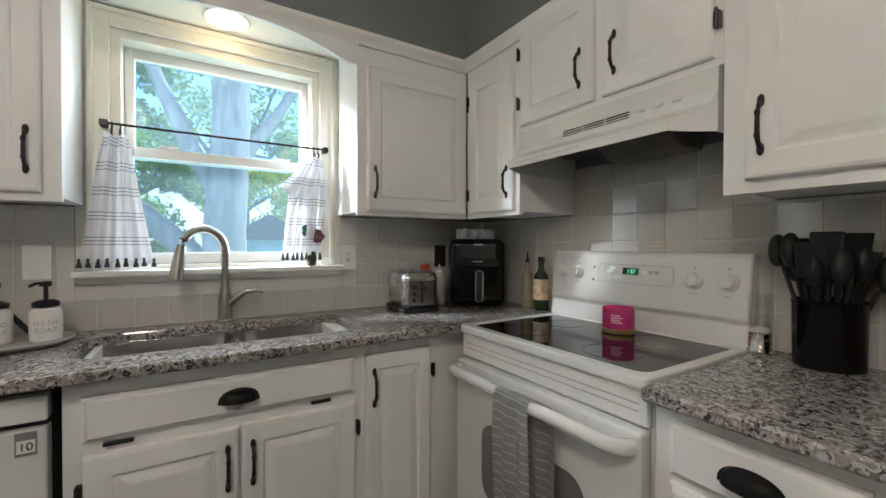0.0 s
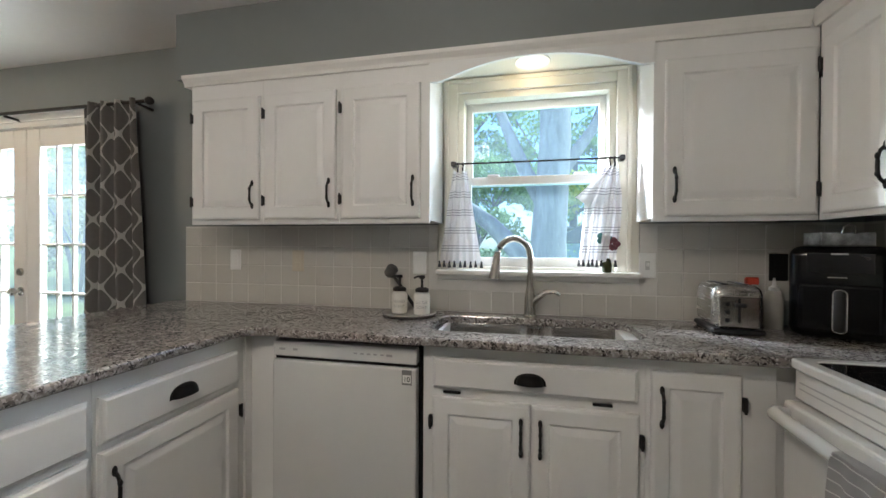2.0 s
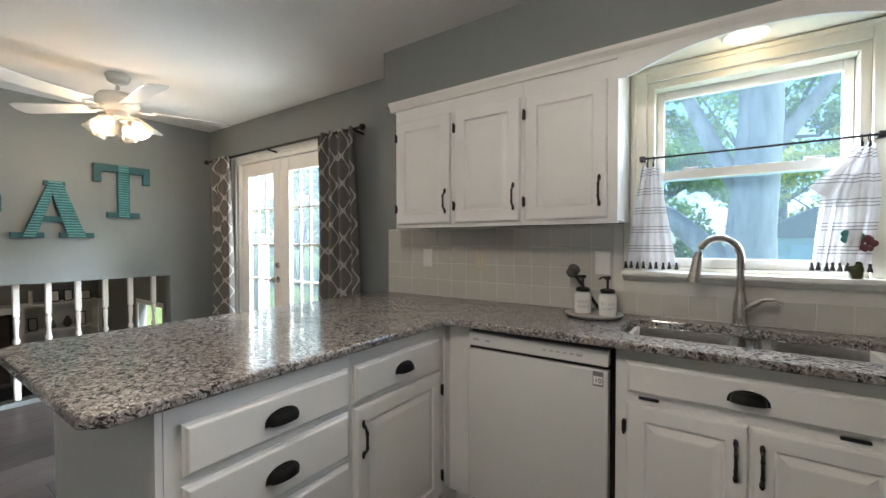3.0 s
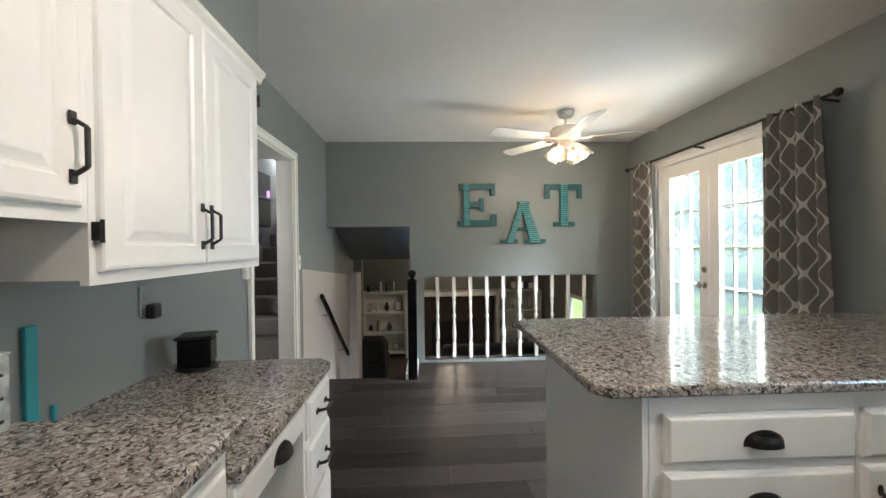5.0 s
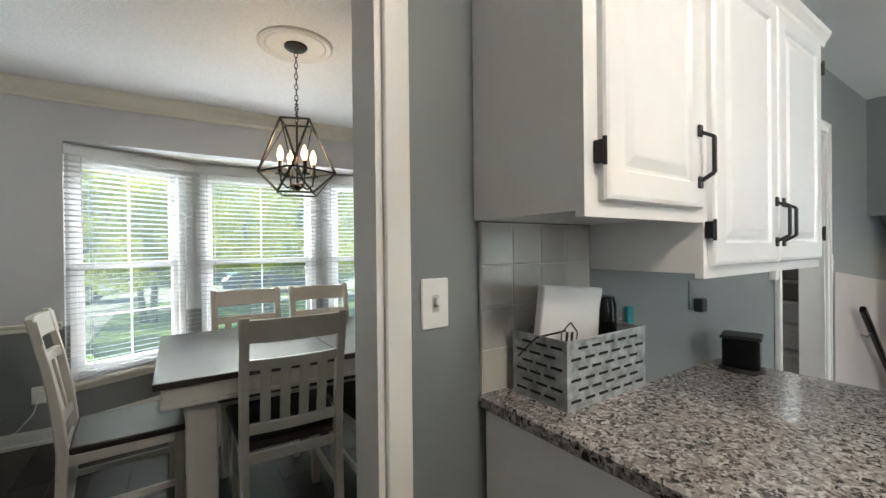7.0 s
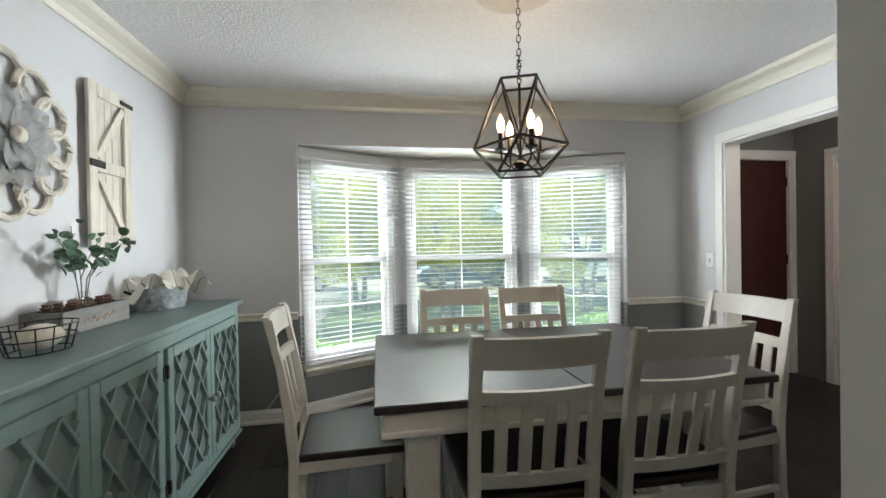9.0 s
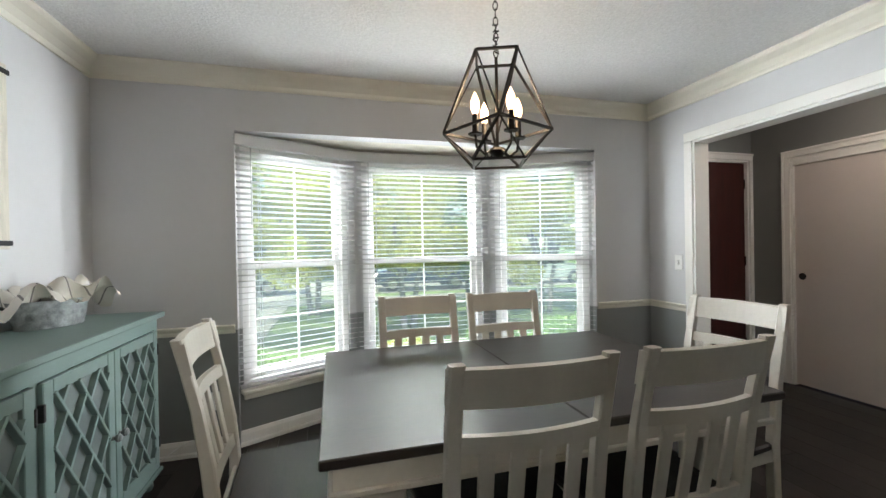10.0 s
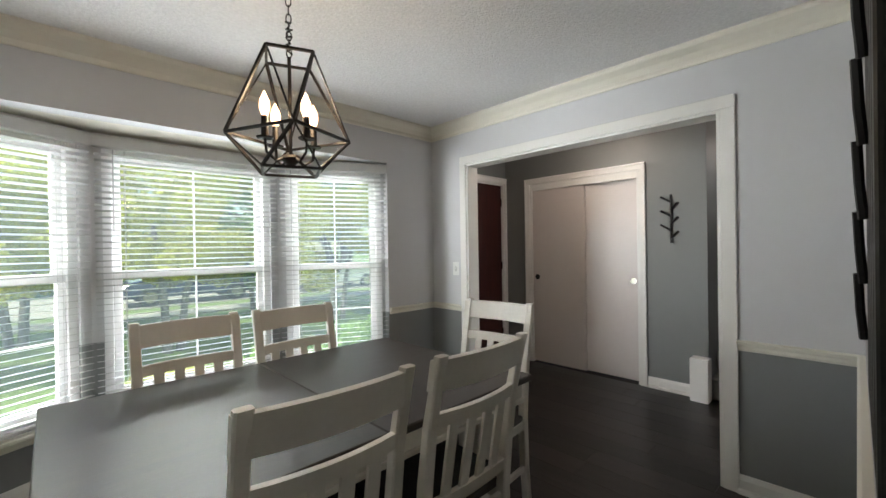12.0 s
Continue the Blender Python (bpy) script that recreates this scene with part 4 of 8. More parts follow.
bm = bmesh.new()
outer = [(-1.07, WY), (-1.07, 0.445), (-1.02, 0.392), (-0.15, 0.392), (-0.108, 0.43), (-0.108, 1.63), (-0.075, 1.665), (1.742, 1.665), (1.742, WY)]


def rounded(x0, x1, y0, y1, r, n=5):
    out = []
    for cx, cy, a0 in ((x0 + r, y0 + r, 180), (x1 - r, y0 + r, 270), (x1 - r, y1 - r, 0), (x0 + r, y1 - r, 90)):
        for k in range(n + 1):
            a = radians(a0 + 90 * k / n)
            out.append((cx + r * math.cos(a), cy + r * math.sin(a)))
    return out


def plate(bm, outer, hole, z0, z1, bev):
    """A slab with one hole, its upper and lower outer edges eased."""
    loops = {}
    for z in (z0, z1):
        for nm, pts in (("o", outer), ("h", hole)):
            vs = [bm.verts.new((*p, z)) for p in pts]
            es = [bm.edges.new((vs[i], vs[(i + 1) % len(vs)])) for i in range(len(vs))]
            loops[nm, z] = (vs, es)
        bmesh.ops.triangle_fill(bm, use_beauty=True, edges=loops["o", z][1] + loops["h", z][1])
    for nm in "oh":
        a, b = loops[nm, z0][0], loops[nm, z1][0]
        for i in range(len(a)):
            bm.faces.new((a[i], a[(i + 1) % len(a)], b[(i + 1) % len(a)], b[i]))
    bmesh.ops.recalc_face_normals(bm, faces=bm.faces)
    bmesh.ops.bevel(bm, geom=loops["o", z0][1] + loops["o", z1][1] + loops["h", z1][1], offset=bev, segments=2, affect="EDGES", profile=0.5)
    return bm


plate(bm, outer, rounded(*SK, 0.085), CT - 0.031, CT, 0.007)
solid("countertop", bm, GRANITE, "speckled grey granite counter with sink cut-out and peninsula", "countertop", kind="")
solid("countertop", slab_top(bmesh.new(), [(1.70, 0.912), (1.70, -0.2), (SX, -0.2), (SX, 0.912)], CT - 0.031, CT), GRANITE, "speckled grey granite counter beside the range", "countertop", kind="")
solid("countertop", slab_top(bmesh.new(), [(1.744, 1.686), (SX, 1.686), (SX, WY), (1.744, WY)], CT - 0.031, CT - 0.0005, 0.002), GRANITE, "speckled grey granite counter in the corner", "countertop", kind="")
solid("counter_corner_base", B(1.746, SX, 1.735, WY, 0.0, CT - 0.032), CABINET, "white blind corner base beside the range", "cabinet", kind="")
c = base_cabinet("white base cabinet with drawers beside the range", at(1.755, 0.907, 0, "-x"), 0.36, 0.56)
for zz, hh in ((0.738, 0.117), (0.545, 0.175), (0.345, 0.19), (0.13, 0.195)):
    add_drawer(c, 0.035, zz, 0.305, hh)
c = base_cabinet("white base cabinet further along the range wall", at(1.755, 0.546, 0, "-x"), 0.74, 0.56)
add_drawer(c, 0.03, 0.752, 0.68, 0.105)
add_door(c, 0.03, 0.11, 0.335, 0.61, hinge="l", pull="t")
add_door(c, 0.375, 0.11, 0.335, 0.61, hinge="r", pull="t")

# sink
sk = thing("sink", "double-bowl stainless steel undermount sink", "sink")
for x0, x1 in ((0.589, 1.0), (1.024, 1.40)):
    bm = bmesh.new()
    rings = []
    for z, g, rr in ((CT - 0.032, 0.0, 0.08), (CT - 0.17, 0.012, 0.085), (CT - 0.20, 0.05, 0.07)):
        rings.append([bm.verts.new((*p, z)) for p in rounded(x0 + g, x1 - g, SK[2] + 0.002 + g, SK[3] - 0.002 - g, rr)])
    for a, b in zip(rings, rings[1:]):
        for i in range(len(a)):
            bm.faces.new((a[i], b[i], b[(i + 1) % len(a)], a[(i + 1) % len(a)]))
    bm.faces.new(rings[-1])
    bw = part("bowl", bm, SINKSTEEL, sk, smooth=True)
    part("drain", lathe(bmesh.new(), [(0.0, 0.002), (0.03, 0.001), (0.042, 0.004), (0.046, 0.0)], 20), NICKEL, bw, m=pose((x0 + x1) / 2, 2.0, CT - 0.199), smooth=True)
part("divider", B(0.996, 1.028, SK[2] - 0.004, SK[3] + 0.004, CT - 0.19, CT - 0.040, 0.008, seg=2), STEEL, sk)
part("flange", plate(bmesh.new(), rounded(0.565, 1.424, 1.79, 2.178, 0.06), rounded(0.59, 1.399, 1.813, 2.155, 0.083), CT - 0.037, CT - 0.032, 0.001), STEEL, sk)

# faucet
fa = thing("faucet", "brushed nickel pull-down gooseneck faucet with lever", "faucet", pose(0.985, 2.213, CT))
part("base", lathe(bmesh.new(), [(0.034, 0), (0.034, 0.006), (0.027, 0.012), (0.025, 0.09), (0.020, 0.12), (0.0165, 0.14)], 20), NICKEL, fa, smooth=True)
bm = bmesh.new()
pts = [(0, 0, 0.10), (0, 0, 0.28)]
for k in range(1, 13):
    a = math.pi * k / 12
    u = 0.085 * (1 - math.cos(a))
    pts.append((-0.86 * u, -0.5 * u, 0.28 + 0.085 * math.sin(a)))
tube(bm, pts, 0.0155, 14)
part("neck", bm, NICKEL, fa, smooth=True)
e = Vector(pts[-1])
bm = bmesh.new()
tube(bm, [e + Vector((0, 0, 0.01)), e + Vector((-0.006, -0.003, -0.04)), e + Vector((-0.014, -0.008, -0.10))], 0.017, 14, 0.025)
part("spray_head", bm, NICKEL, fa, smooth=True)
bm = bmesh.new()
tube(bm, [(0.0, 0, 0.055), (0.03, -0.01, 0.085), (0.07, -0.02, 0.118), (0.11, -0.03, 0.122), (0.135, -0.034, 0.108)], 0.019, 10, 0.007)
part("lever", bm, NICKEL, fa, smooth=True)

# soap tray
tr = thing("soap_tray", "round grey stone tray on the counter", "tray", pose(0.428, 2.10, CT))
part("dish", lathe(bmesh.new(), [(0.0, 0.010), (0.105, 0.010), (0.115, 0.016), (0.128, 0.018), (0.130, 0.014), (0.12, 0.004), (0.09, 0.0), (0.0, 0.0)], 36), mat("grey stone", (0.34, 0.325, 0.31), 0.6, var=0.2, scale=20), tr, smooth=True)


def soap(x, y, word, turn):
    s = thing("soap_bottle", "white soap bottle with black pump on the tray", "soap bottle", pose(x, y, CT + 0.0105, 0, 0, turn), "soap bottles on the tray")
    part("bottle", lathe(bmesh.new(), [(0.034, 0), (0.038, 0.004), (0.039, 0.085), (0.034, 0.098), (0.017, 0.106), (0.017, 0.112)], 22), CERAMIC, s, smooth=True)
    part("collar", lathe(bmesh.new(), [(0.030, 0.104), (0.032, 0.108), (0.032, 0.118), (0.02, 0.124), (0.0, 0.124)], 18), MATTEBLACK, s, smooth=True)
    bm = bmesh.new()
    cyl(bm, (0, 0, 0.12), (0, 0, 0.17), 0.006, n=10)
    lathe(bm, [(0.0, 0.166), (0.014, 0.166), (0.014, 0.18), (0.0, 0.182)], 12)
    tube(bm, [(0, 0, 0.176), (-0.022, -0.008, 0.176), (-0.036, -0.013, 0.168)], 0.0045, 8)
    part("pump", bm, MATTEBLACK, s)
    for k, wd in enumerate((word, "SOAP")):
        for j, ch in enumerate(wd):
            a = (j - (len(wd) - 1) / 2) * 0.36
            text_part("letter", ch, 0.019, bpy.data.materials["grey print"], s, pose(0.0394 * math.sin(a), -0.0394 * math.cos(a), 0.052 - 0.022 * k, 90, 0, math.degrees(a)))


soap(0.378, 2.105, "HAND", 15)
soap(0.493, 2.09, "DISH", 12)
br = thing("dish_brush", "black dish brush leaning between the soap bottles", "brush", pose(0.445, 2.16, CT + 0.02, 0, -36, 0))
part("handle", B(-0.008, 0.008, -0.004, 0.004, 0.0, 0.2, 0.003), MATTEBLACK, br)
part("head", lathe(bmesh.new(), [(0.012, -0.03), (0.026, -0.02), (0.03, 0.02), (0.018, 0.034), (0.0, 0.036)], 14), mat("grey bristle", (0.09, 0.085, 0.08), 0.8), br, m=pose(0, 0, 0.225, 0, 70, 0))

# toaster
to = thing("toaster", "brushed steel two-slice toaster", "toaster", pose(1.755, 2.09, CT, 0, 0, -95))
bm = B(-0.115, 0.115, -0.085, 0.085, 0.018, 0.188, 0.035, seg=5)
part("body", bm, STEEL, to, smooth=True)
part("foot_rail", B(-0.118, 0.118, -0.088, 0.088, 0.004, 0.024, 0.006), MATTEBLACK, to)
for yy in (-0.035, 0.035):
    part("slot", B(-0.08, 0.08, yy - 0.012, yy + 0.012, 0.1855, 0.1895), DARKSLOT, to)
fr = part("end_plate", B(0.110, 0.120, -0.065, 0.065, 0.03, 0.150, 0.004), NICKEL, to)
part("lever_slot", B(0.1195, 0.1215, -0.004, 0.004, 0.05, 0.14), DARKSLOT, fr)
part("lever", B(0.119, 0.142, -0.018, 0.018, 0.108, 0.122, 0.004), MATTEBLACK, fr)
for zz in (0.05, 0.08, 0.11):
    part("button", B(0.119, 0.124, -0.045, -0.03, zz, zz + 0.016, 0.003), MATTEBLACK, fr)

# squeeze bottles behind the toaster
q = thing("squeeze_bottle", "clear squeeze bottle with white spout", "bottle", pose(1.955, 2.17, CT))
part("bottle", lathe(bmesh.new(), [(0.03, 0), (0.032, 0.004), (0.032, 0.13), (0.026, 0.15), (0.016, 0.155)], 18), mat("cloudy plastic", (0.42, 0.41, 0.38), 0.35), q, smooth=True)
part("spout", lathe(bmesh.new(), [(0.018, 0.155), (0.018, 0.168), (0.008, 0.175), (0.004, 0.205), (0.0, 0.206)], 12), PLASTIC, q, smooth=True)
q = thing("cleaner_bottle", "clear bottle with red trigger top", "bottle", pose(1.90, 2.21, CT))
part("bottle", lathe(bmesh.new(), [(0.028, 0), (0.03, 0.004), (0.03, 0.12), (0.014, 0.16), (0.014, 0.175)], 16), bpy.data.materials["cloudy plastic"], q, smooth=True)
part("trigger", B(-0.03, 0.018, -0.012, 0.012, 0.172, 0.205, 0.005), mat("red plastic", (0.55, 0.06, 0.03), 0.4), q)

# air fryer
af = thing("air_fryer", "tall glossy black air fryer in the corner", "air fryer", pose(2.11, 2.07, CT, 0, 0, -30))
part("body", B(-0.135, 0.135, -0.135, 0.135, 0.006, 0.335, 0.035, seg=4), GLOSSBLACK, af, smooth=True)
part("drawer", B(-0.105, 0.105, -0.146, -0.12, 0.03, 0.20, 0.01, seg=2), GLOSSBLACK, af)
hd = bmesh.new()
box(hd, -0.017, 0.017, -0.178, -0.146, 0.035, 0.185, 0.012, seg=3)
part("handle", hd, MATTEBLACK, af, smooth=True)
bm = bmesh.new()
tube(bm, [(0.018 * math.cos(a), -0.179, 0.11 + 0.058 * (1 if math.sin(a) > 0 else -1) + 0.016 * math.sin(a)) for a in [2 * math.pi * k / 24 + 0.01 for k in range(25)]], 0.0022, 6)
part("handle_rim", bm, NICKEL, af, "thin chrome rim")
part("display", B(-0.085, 0.085, -0.1375, -0.134, 0.24, 0.31, 0.001), mat("dark display", (0.014, 0.014, 0.016), 0.08), af)
part("badge", B(-0.022, 0.022, -0.1385, -0.137, 0.305, 0.310), bpy.data.materials["grey print"], af)
part("grill_strip", B(-0.03, 0.02, -0.1385, -0.136, 0.222, 0.227, 0.001), NICKEL, af)
bk = thing("metal_bin", "pale metal bin with a handle behind the air fryer", "bin", pose(2.11, 2.07, CT + 0.336))
part("body", B(-0.085, 0.085, -0.05, 0.05, 0.0, 0.05, 0.004), GALV, bk)
part("handle", tube(bmesh.new(), [(-0.02, -0.05, 0.045), (-0.018, -0.055, 0.07), (0, -0.056, 0.078), (0.018, -0.055, 0.07), (0.02, -0.05, 0.045)], 0.003, 6), NICKEL, bk)

# oil bottles
ob_ = thing("oil_bottle", "clear glass oil bottle with pour spout", "bottle", pose(2.282, 1.868, CT), "bottles by the range")
part("bottle", lathe(bmesh.new(), [(0.028, 0), (0.031, 0.005), (0.031, 0.13), (0.024, 0.16), (0.011, 0.185), (0.010, 0.225)], 18), mat("olive oil glass", (0.30, 0.28, 0.18), 0.1), ob_, smooth=True)
part("spout", lathe(bmesh.new(), [(0.012, 0.222), (0.012, 0.235), (0.005, 0.24), (0.003, 0.27), (0.0, 0.271)], 10), MATTEBLACK, ob_, smooth=True)
ob_ = thing("oil_bottle", "dark green oil bottle with a printed label", "bottle", pose(2.272, 1.765, CT), "bottles by the range")
part("bottle", lathe(bmesh.new(), [(0.032, 0), (0.036, 0.005), (0.036, 0.14), (0.03, 0.165), (0.014, 0.19), (0.013, 0.225), (0.016, 0.227), (0.016, 0.25), (0.0, 0.251)], 18), GREENGLASS, ob_, smooth=True)
part("label", lathe(bmesh.new(), [(0.0365, 0.05), (0.0368, 0.051), (0.0368, 0.145), (0.0365, 0.146)], 18, closed=True), mat("cream red label", (0.55, 0.42, 0.28), 0.5, var=0.7, scale=30), ob_)

# outlets and switches on the backsplash


def plate_thing(name, label, x, z, facing, pos, material, kind_="outlet", w=0.072, h=0.116):
    m = {"-y": at(x, pos, z, "-y"), "-x": at(pos, x, z, "-x"), "+y": at(x, pos, z, "+y"), "+x": at(pos, x, z, "+x")}[facing]
    t = thing(name, label, kind_, m)
    part("plate", B(-w / 2, w / 2, -0.006, 0, -h / 2, h / 2, 0.003), material, t)
    if kind_ == "outlet":
        for s in (-1, 1):
            part("socket", B(-0.016, 0.016, -0.0075, -0.005, s * 0.02 - 0.013, s * 0.02 + 0.013, 0.002), material, t)
    elif kind_ == "switch":
        part("toggle", B(-0.005, 0.005, -0.018, -0.005, -0.004, 0.014, 0.002), material, t)
        part("toggle_slot", B(-0.009, 0.009, -0.0068, -0.0055, -0.02, 0.02), mat("pale slot", (0.5, 0.5, 0.48), 0.5) if "pale slot" not in bpy.data.materials else bpy.data.materials["pale slot"], t)
    return t


TF = WY - 0.0085
plate_thing("outlet", "white wall outlet plate on the tiles", -0.666, 1.167, "-y", TF, PLASTIC)
plate_thing("outlet", "beige wall outlet plate on the tiles", -0.267, 1.165, "-y", TF, BEIGE)
plate_thing("outlet", "white wall outlet plate beside the window", 0.43, 1.165, "-y", TF, PLASTIC)
plate_thing("wall_switch", "white light switch plate beside the window", 1.505, 1.167, "-y", TF, PLASTIC, "switch")
plate_thing("outlet", "dark wall outlet behind the air fryer", 2.02, 1.167, "-y", TF, MATTEBLACK)

# range
rg = thing("range", "white freestanding electric range with black glass top", "range", at(1.76, 1.679, 0, "-x"))
RW = 0.758
part("body", B(0.003, RW - 0.003, 0.02, 0.56, 0.03, 0.895), ENAMEL, rg)
bm = plate(bmesh.new(), rounded(0, RW, -0.012, 0.50, 0.015, 3), rounded(0.035, RW - 0.035, 0.03, 0.475, 0.03, 4), 0.895, 0.924, 0.006)
part("cooktop_rim", bm, ENAMEL, rg)
ct = part("cooktop", B(0.03, RW - 0.03, 0.025, 0.48, 0.90, 0.9205), COOKTOP, rg, "black ceramic glass cooktop")
for cx, cy, rr in ((0.20, 0.15, 0.10), (0.20, 0.36, 0.075), (0.55, 0.15, 0.085), (0.55, 0.36, 0.10)):
    part("burner_ring", lathe(bmesh.new(), [(rr, 0), (rr, 0.0006), (rr - 0.003, 0.0006), (rr - 0.003, 0)], 40, closed=True), RING, ct, m=pose(cx, cy, 0.9206))
prof = [(0.485, 0.925), (0.50, 0.99), (0.488, 1.005), (0.512, 1.19), (0.522, 1.203), (0.56, 1.203), (0.56, 0.90), (0.485, 0.90)]
bg = part("backguard", prism(bmesh.new(), prof, "x", 0.0, RW, 0.004), ENAMEL, rg)


def on_guard(x, z, out=0.0):
    """A pose on the tilted face of the control panel."""
    y = 0.488 + (z - 1.005) / 0.185 * 0.024 - out
    return pose(x, y, z, -7.4, 0, 0)


for kx, kr in ((0.06, 0.026), (0.14, 0.026), (0.60, 0.03), (0.70, 0.03)):
    k = part("knob", lathe(bmesh.new(), [(kr, 0), (kr, 0.004), (kr * 0.8, 0.007), (kr * 0.72, 0.024), (kr * 0.6, 0.027), (0, 0.027)], 22), ENAMEL, bg, m=on_guard(kx, 1.115) @ pose(0, 0, 0, 90, 0, 0), smooth=True)
    part("knob_grip", B(-0.005, 0.005, -0.036, -0.02, -kr * 0.75, kr * 0.75, 0.003), ENAMEL, bg, m=on_guard(kx, 1.115))
    part("knob_mark", B(-0.002, 0.002, -0.001, 0.001, kr + 0.008, kr + 0.013), MATTEBLACK, bg, m=on_guard(kx, 1.115))
    part("knob_mark", B(-0.012, 0.012, -0.001, 0.001, -kr - 0.016, -kr - 0.013), bpy.data.materials["grey print"], bg, m=on_guard(kx, 1.115))
for zz in (1.09, 1.14):
    part("indicator", ball(bmesh.new(), (0, 0, 0), 0.005, 1, 0.4, 1, 10, 6), MATTEBLACK, bg, m=on_guard(0.215, zz))
part("panel_outline", plate(bmesh.new(), rounded(-0.15, 0.15, -0.035, 0.035, 0.012, 3), rounded(-0.148, 0.148, -0.033, 0.033, 0.011, 3), 0.0, 0.0012, 0.0002), bpy.data.materials["grey print"], bg, m=on_guard(0.385, 1.12, 0.0005) @ pose(0, 0, 0, 90, 0, 0))
star = [((0.026 if k % 2 == 0 else 0.012) * math.sin(math.pi * k / 5), (0.026 if k % 2 == 0 else 0.012) * math.cos(math.pi * k / 5)) for k in range(10)]
part("star_sticker", prism(bmesh.new(), star, "y", -0.002, 0.0005), NICKEL, bg, "silver star sticker", on_guard(0.29, 1.132))
dp = part("display", B(-0.032, 0.032, -0.002, 0.001, -0.013, 0.013), mat("display glass", (0.01, 0.03, 0.012), 0.1), bg, m=on_guard(0.375, 1.13))
text_part("digits", "1:37", 0.02, LEDGLOW, bg, on_guard(0.378, 1.123, 0.003) @ pose(0, 0, 0, 90, 0, 0))
for k in range(6):
    part("touch_key", B(-0.008, 0.008, -0.0015, 0.001, -0.006, 0.006), bpy.data.materials["grey print"] if k > 3 else PLASTIC, bg, m=on_guard(0.29 + 0.022 * (k % 3) + (0.14 if k > 2 else 0), 1.105 if k < 3 else 1.13))
bm = B(0.008, RW - 0.008, -0.03, 0.018, 0.21, 0.80, 0.008, seg=2)
dr = part("oven_door", bm, ENAMEL, rg)
part("oven_window", prism(bmesh.new(), rounded(0.17, 0.60, 0.36, 0.62, 0.06), "y", -0.033, -0.0302), mat("smoky oven glass", (0.17, 0.17, 0.175), 0.2), dr)
for zz in (0.835, 0.852):
    part("vent_line", B(0.03, RW - 0.03, 0.008, 0.0205, zz, zz + 0.004), bpy.data.materials["grey print"], rg)
part("upper_trim", B(0.006, RW - 0.006, 0.0, 0.02, 0.806, 0.893, 0.004), ENAMEL, rg)
for zz in (0.838, 0.856):
    part("vent_line", B(0.03, RW - 0.03, -0.001, 0.003, zz, zz + 0.004), bpy.data.materials["grey print"], rg)
part("oven_handle", tube(bmesh.new(), [(0.03, -0.03, 0.765), (0.035, -0.06, 0.77), (0.06, -0.078, 0.772), (0.38, -0.080, 0.772), (RW - 0.06, -0.078, 0.772), (RW - 0.035, -0.06, 0.77), (RW - 0.03, -0.03, 0.765)], 0.019, 12), ENAMEL, rg, smooth=True)
part("storage_drawer", B(0.008, RW - 0.008, -0.026, 0.018, 0.05, 0.20, 0.006), ENAMEL, rg)

tw = thing("dish_towel", "grey woven towel with pale stripes over the oven handle", "towel", at(1.76, 1.679, 0, "-x"))
bm = bmesh.new()
g = []
path = [(-0.052, 0.46), (-0.054, 0.60), (-0.058, 0.72), (-0.060, 0.77), (-0.068, 0.792), (-0.082, 0.796), (-0.096, 0.79), (-0.102, 0.77), (-0.106, 0.70), (-0.110, 0.60), (-0.112, 0.50), (-0.110, 0.40)]
for j, (yy, zz) in enumerate(path):
    row = []
    for i in range(19):
        s = i / 18
        back = j < 5
        row.append(bm.verts.new((0.33 + s * 0.145 + (0.045 if back else 0.0) + 0.01 * math.sin(j * 0.7), yy - 0.006 * math.sin(s * 14 + j * 0.25) * (1 if zz < 0.75 else 0.25), zz + (0.012 * math.sin(s * 3) if j in (0, len(path) - 1) else 0))))
    g.append(row)
for a, b in zip(g, g[1:]):
    for i in range(18):
        bm.faces.new((a[i], a[i + 1], b[i + 1], b[i]))
bmesh.ops.solidify(bm, geom=bm.faces[:], thickness=0.004)
part("cloth", bm, DISHTOWEL, tw, smooth=True)

cd = thing("jar_candle", "pink three-wick jar candle on the cooktop", "candle", pose(2.15, 1.275, 0.9212))
part("base", lathe(bmesh.new(), [(0.05, 0), (0.054, 0.004), (0.054, 0.014), (0.05, 0.018)], 26), mat("gold foil", (0.55, 0.40, 0.18), 0.3, metal=1.0), cd, smooth=True)
part("jar", lathe(bmesh.new(), [(0.049, 0.016), (0.052, 0.02), (0.052, 0.088), (0.049, 0.088), (0.049, 0.075), (0.0, 0.074)], 28), PINK, cd, smooth=True)
for k in range(4):
    part("label_line", B(-0.018, 0.018 - 0.008 * (k % 2), -0.0012, 0.0012, -0.002, 0.002), mat("pale pink print", (0.8, 0.5, 0.6), 0.5) if k == 0 else bpy.data.materials["pale pink print"], cd, m=pose(-0.046, -0.0255, 0.042 + 0.008 * k, 0, 0, -61))

# hood
hd = thing("range_hood", "white under-cabinet range hood", "hood", at(2.0, 1.605, 0, "-x"))
# the front drops flush with the cabinet, then sweeps out to a narrower lip; open below
HOOD = [(0.0, 1.68, 0.0), (-0.004, 1.62, 0.0), (-0.012, 1.590, 0.012), (-0.036, 1.572, 0.045), (-0.075, 1.558, 0.088), (-0.075, 1.526, 0.088)]
HW, HL = 0.722, -0.012


def hood_row(y, z, taper):
    return [(HL + taper * 0.15, y, z), (HL + HW - taper, y, z)]


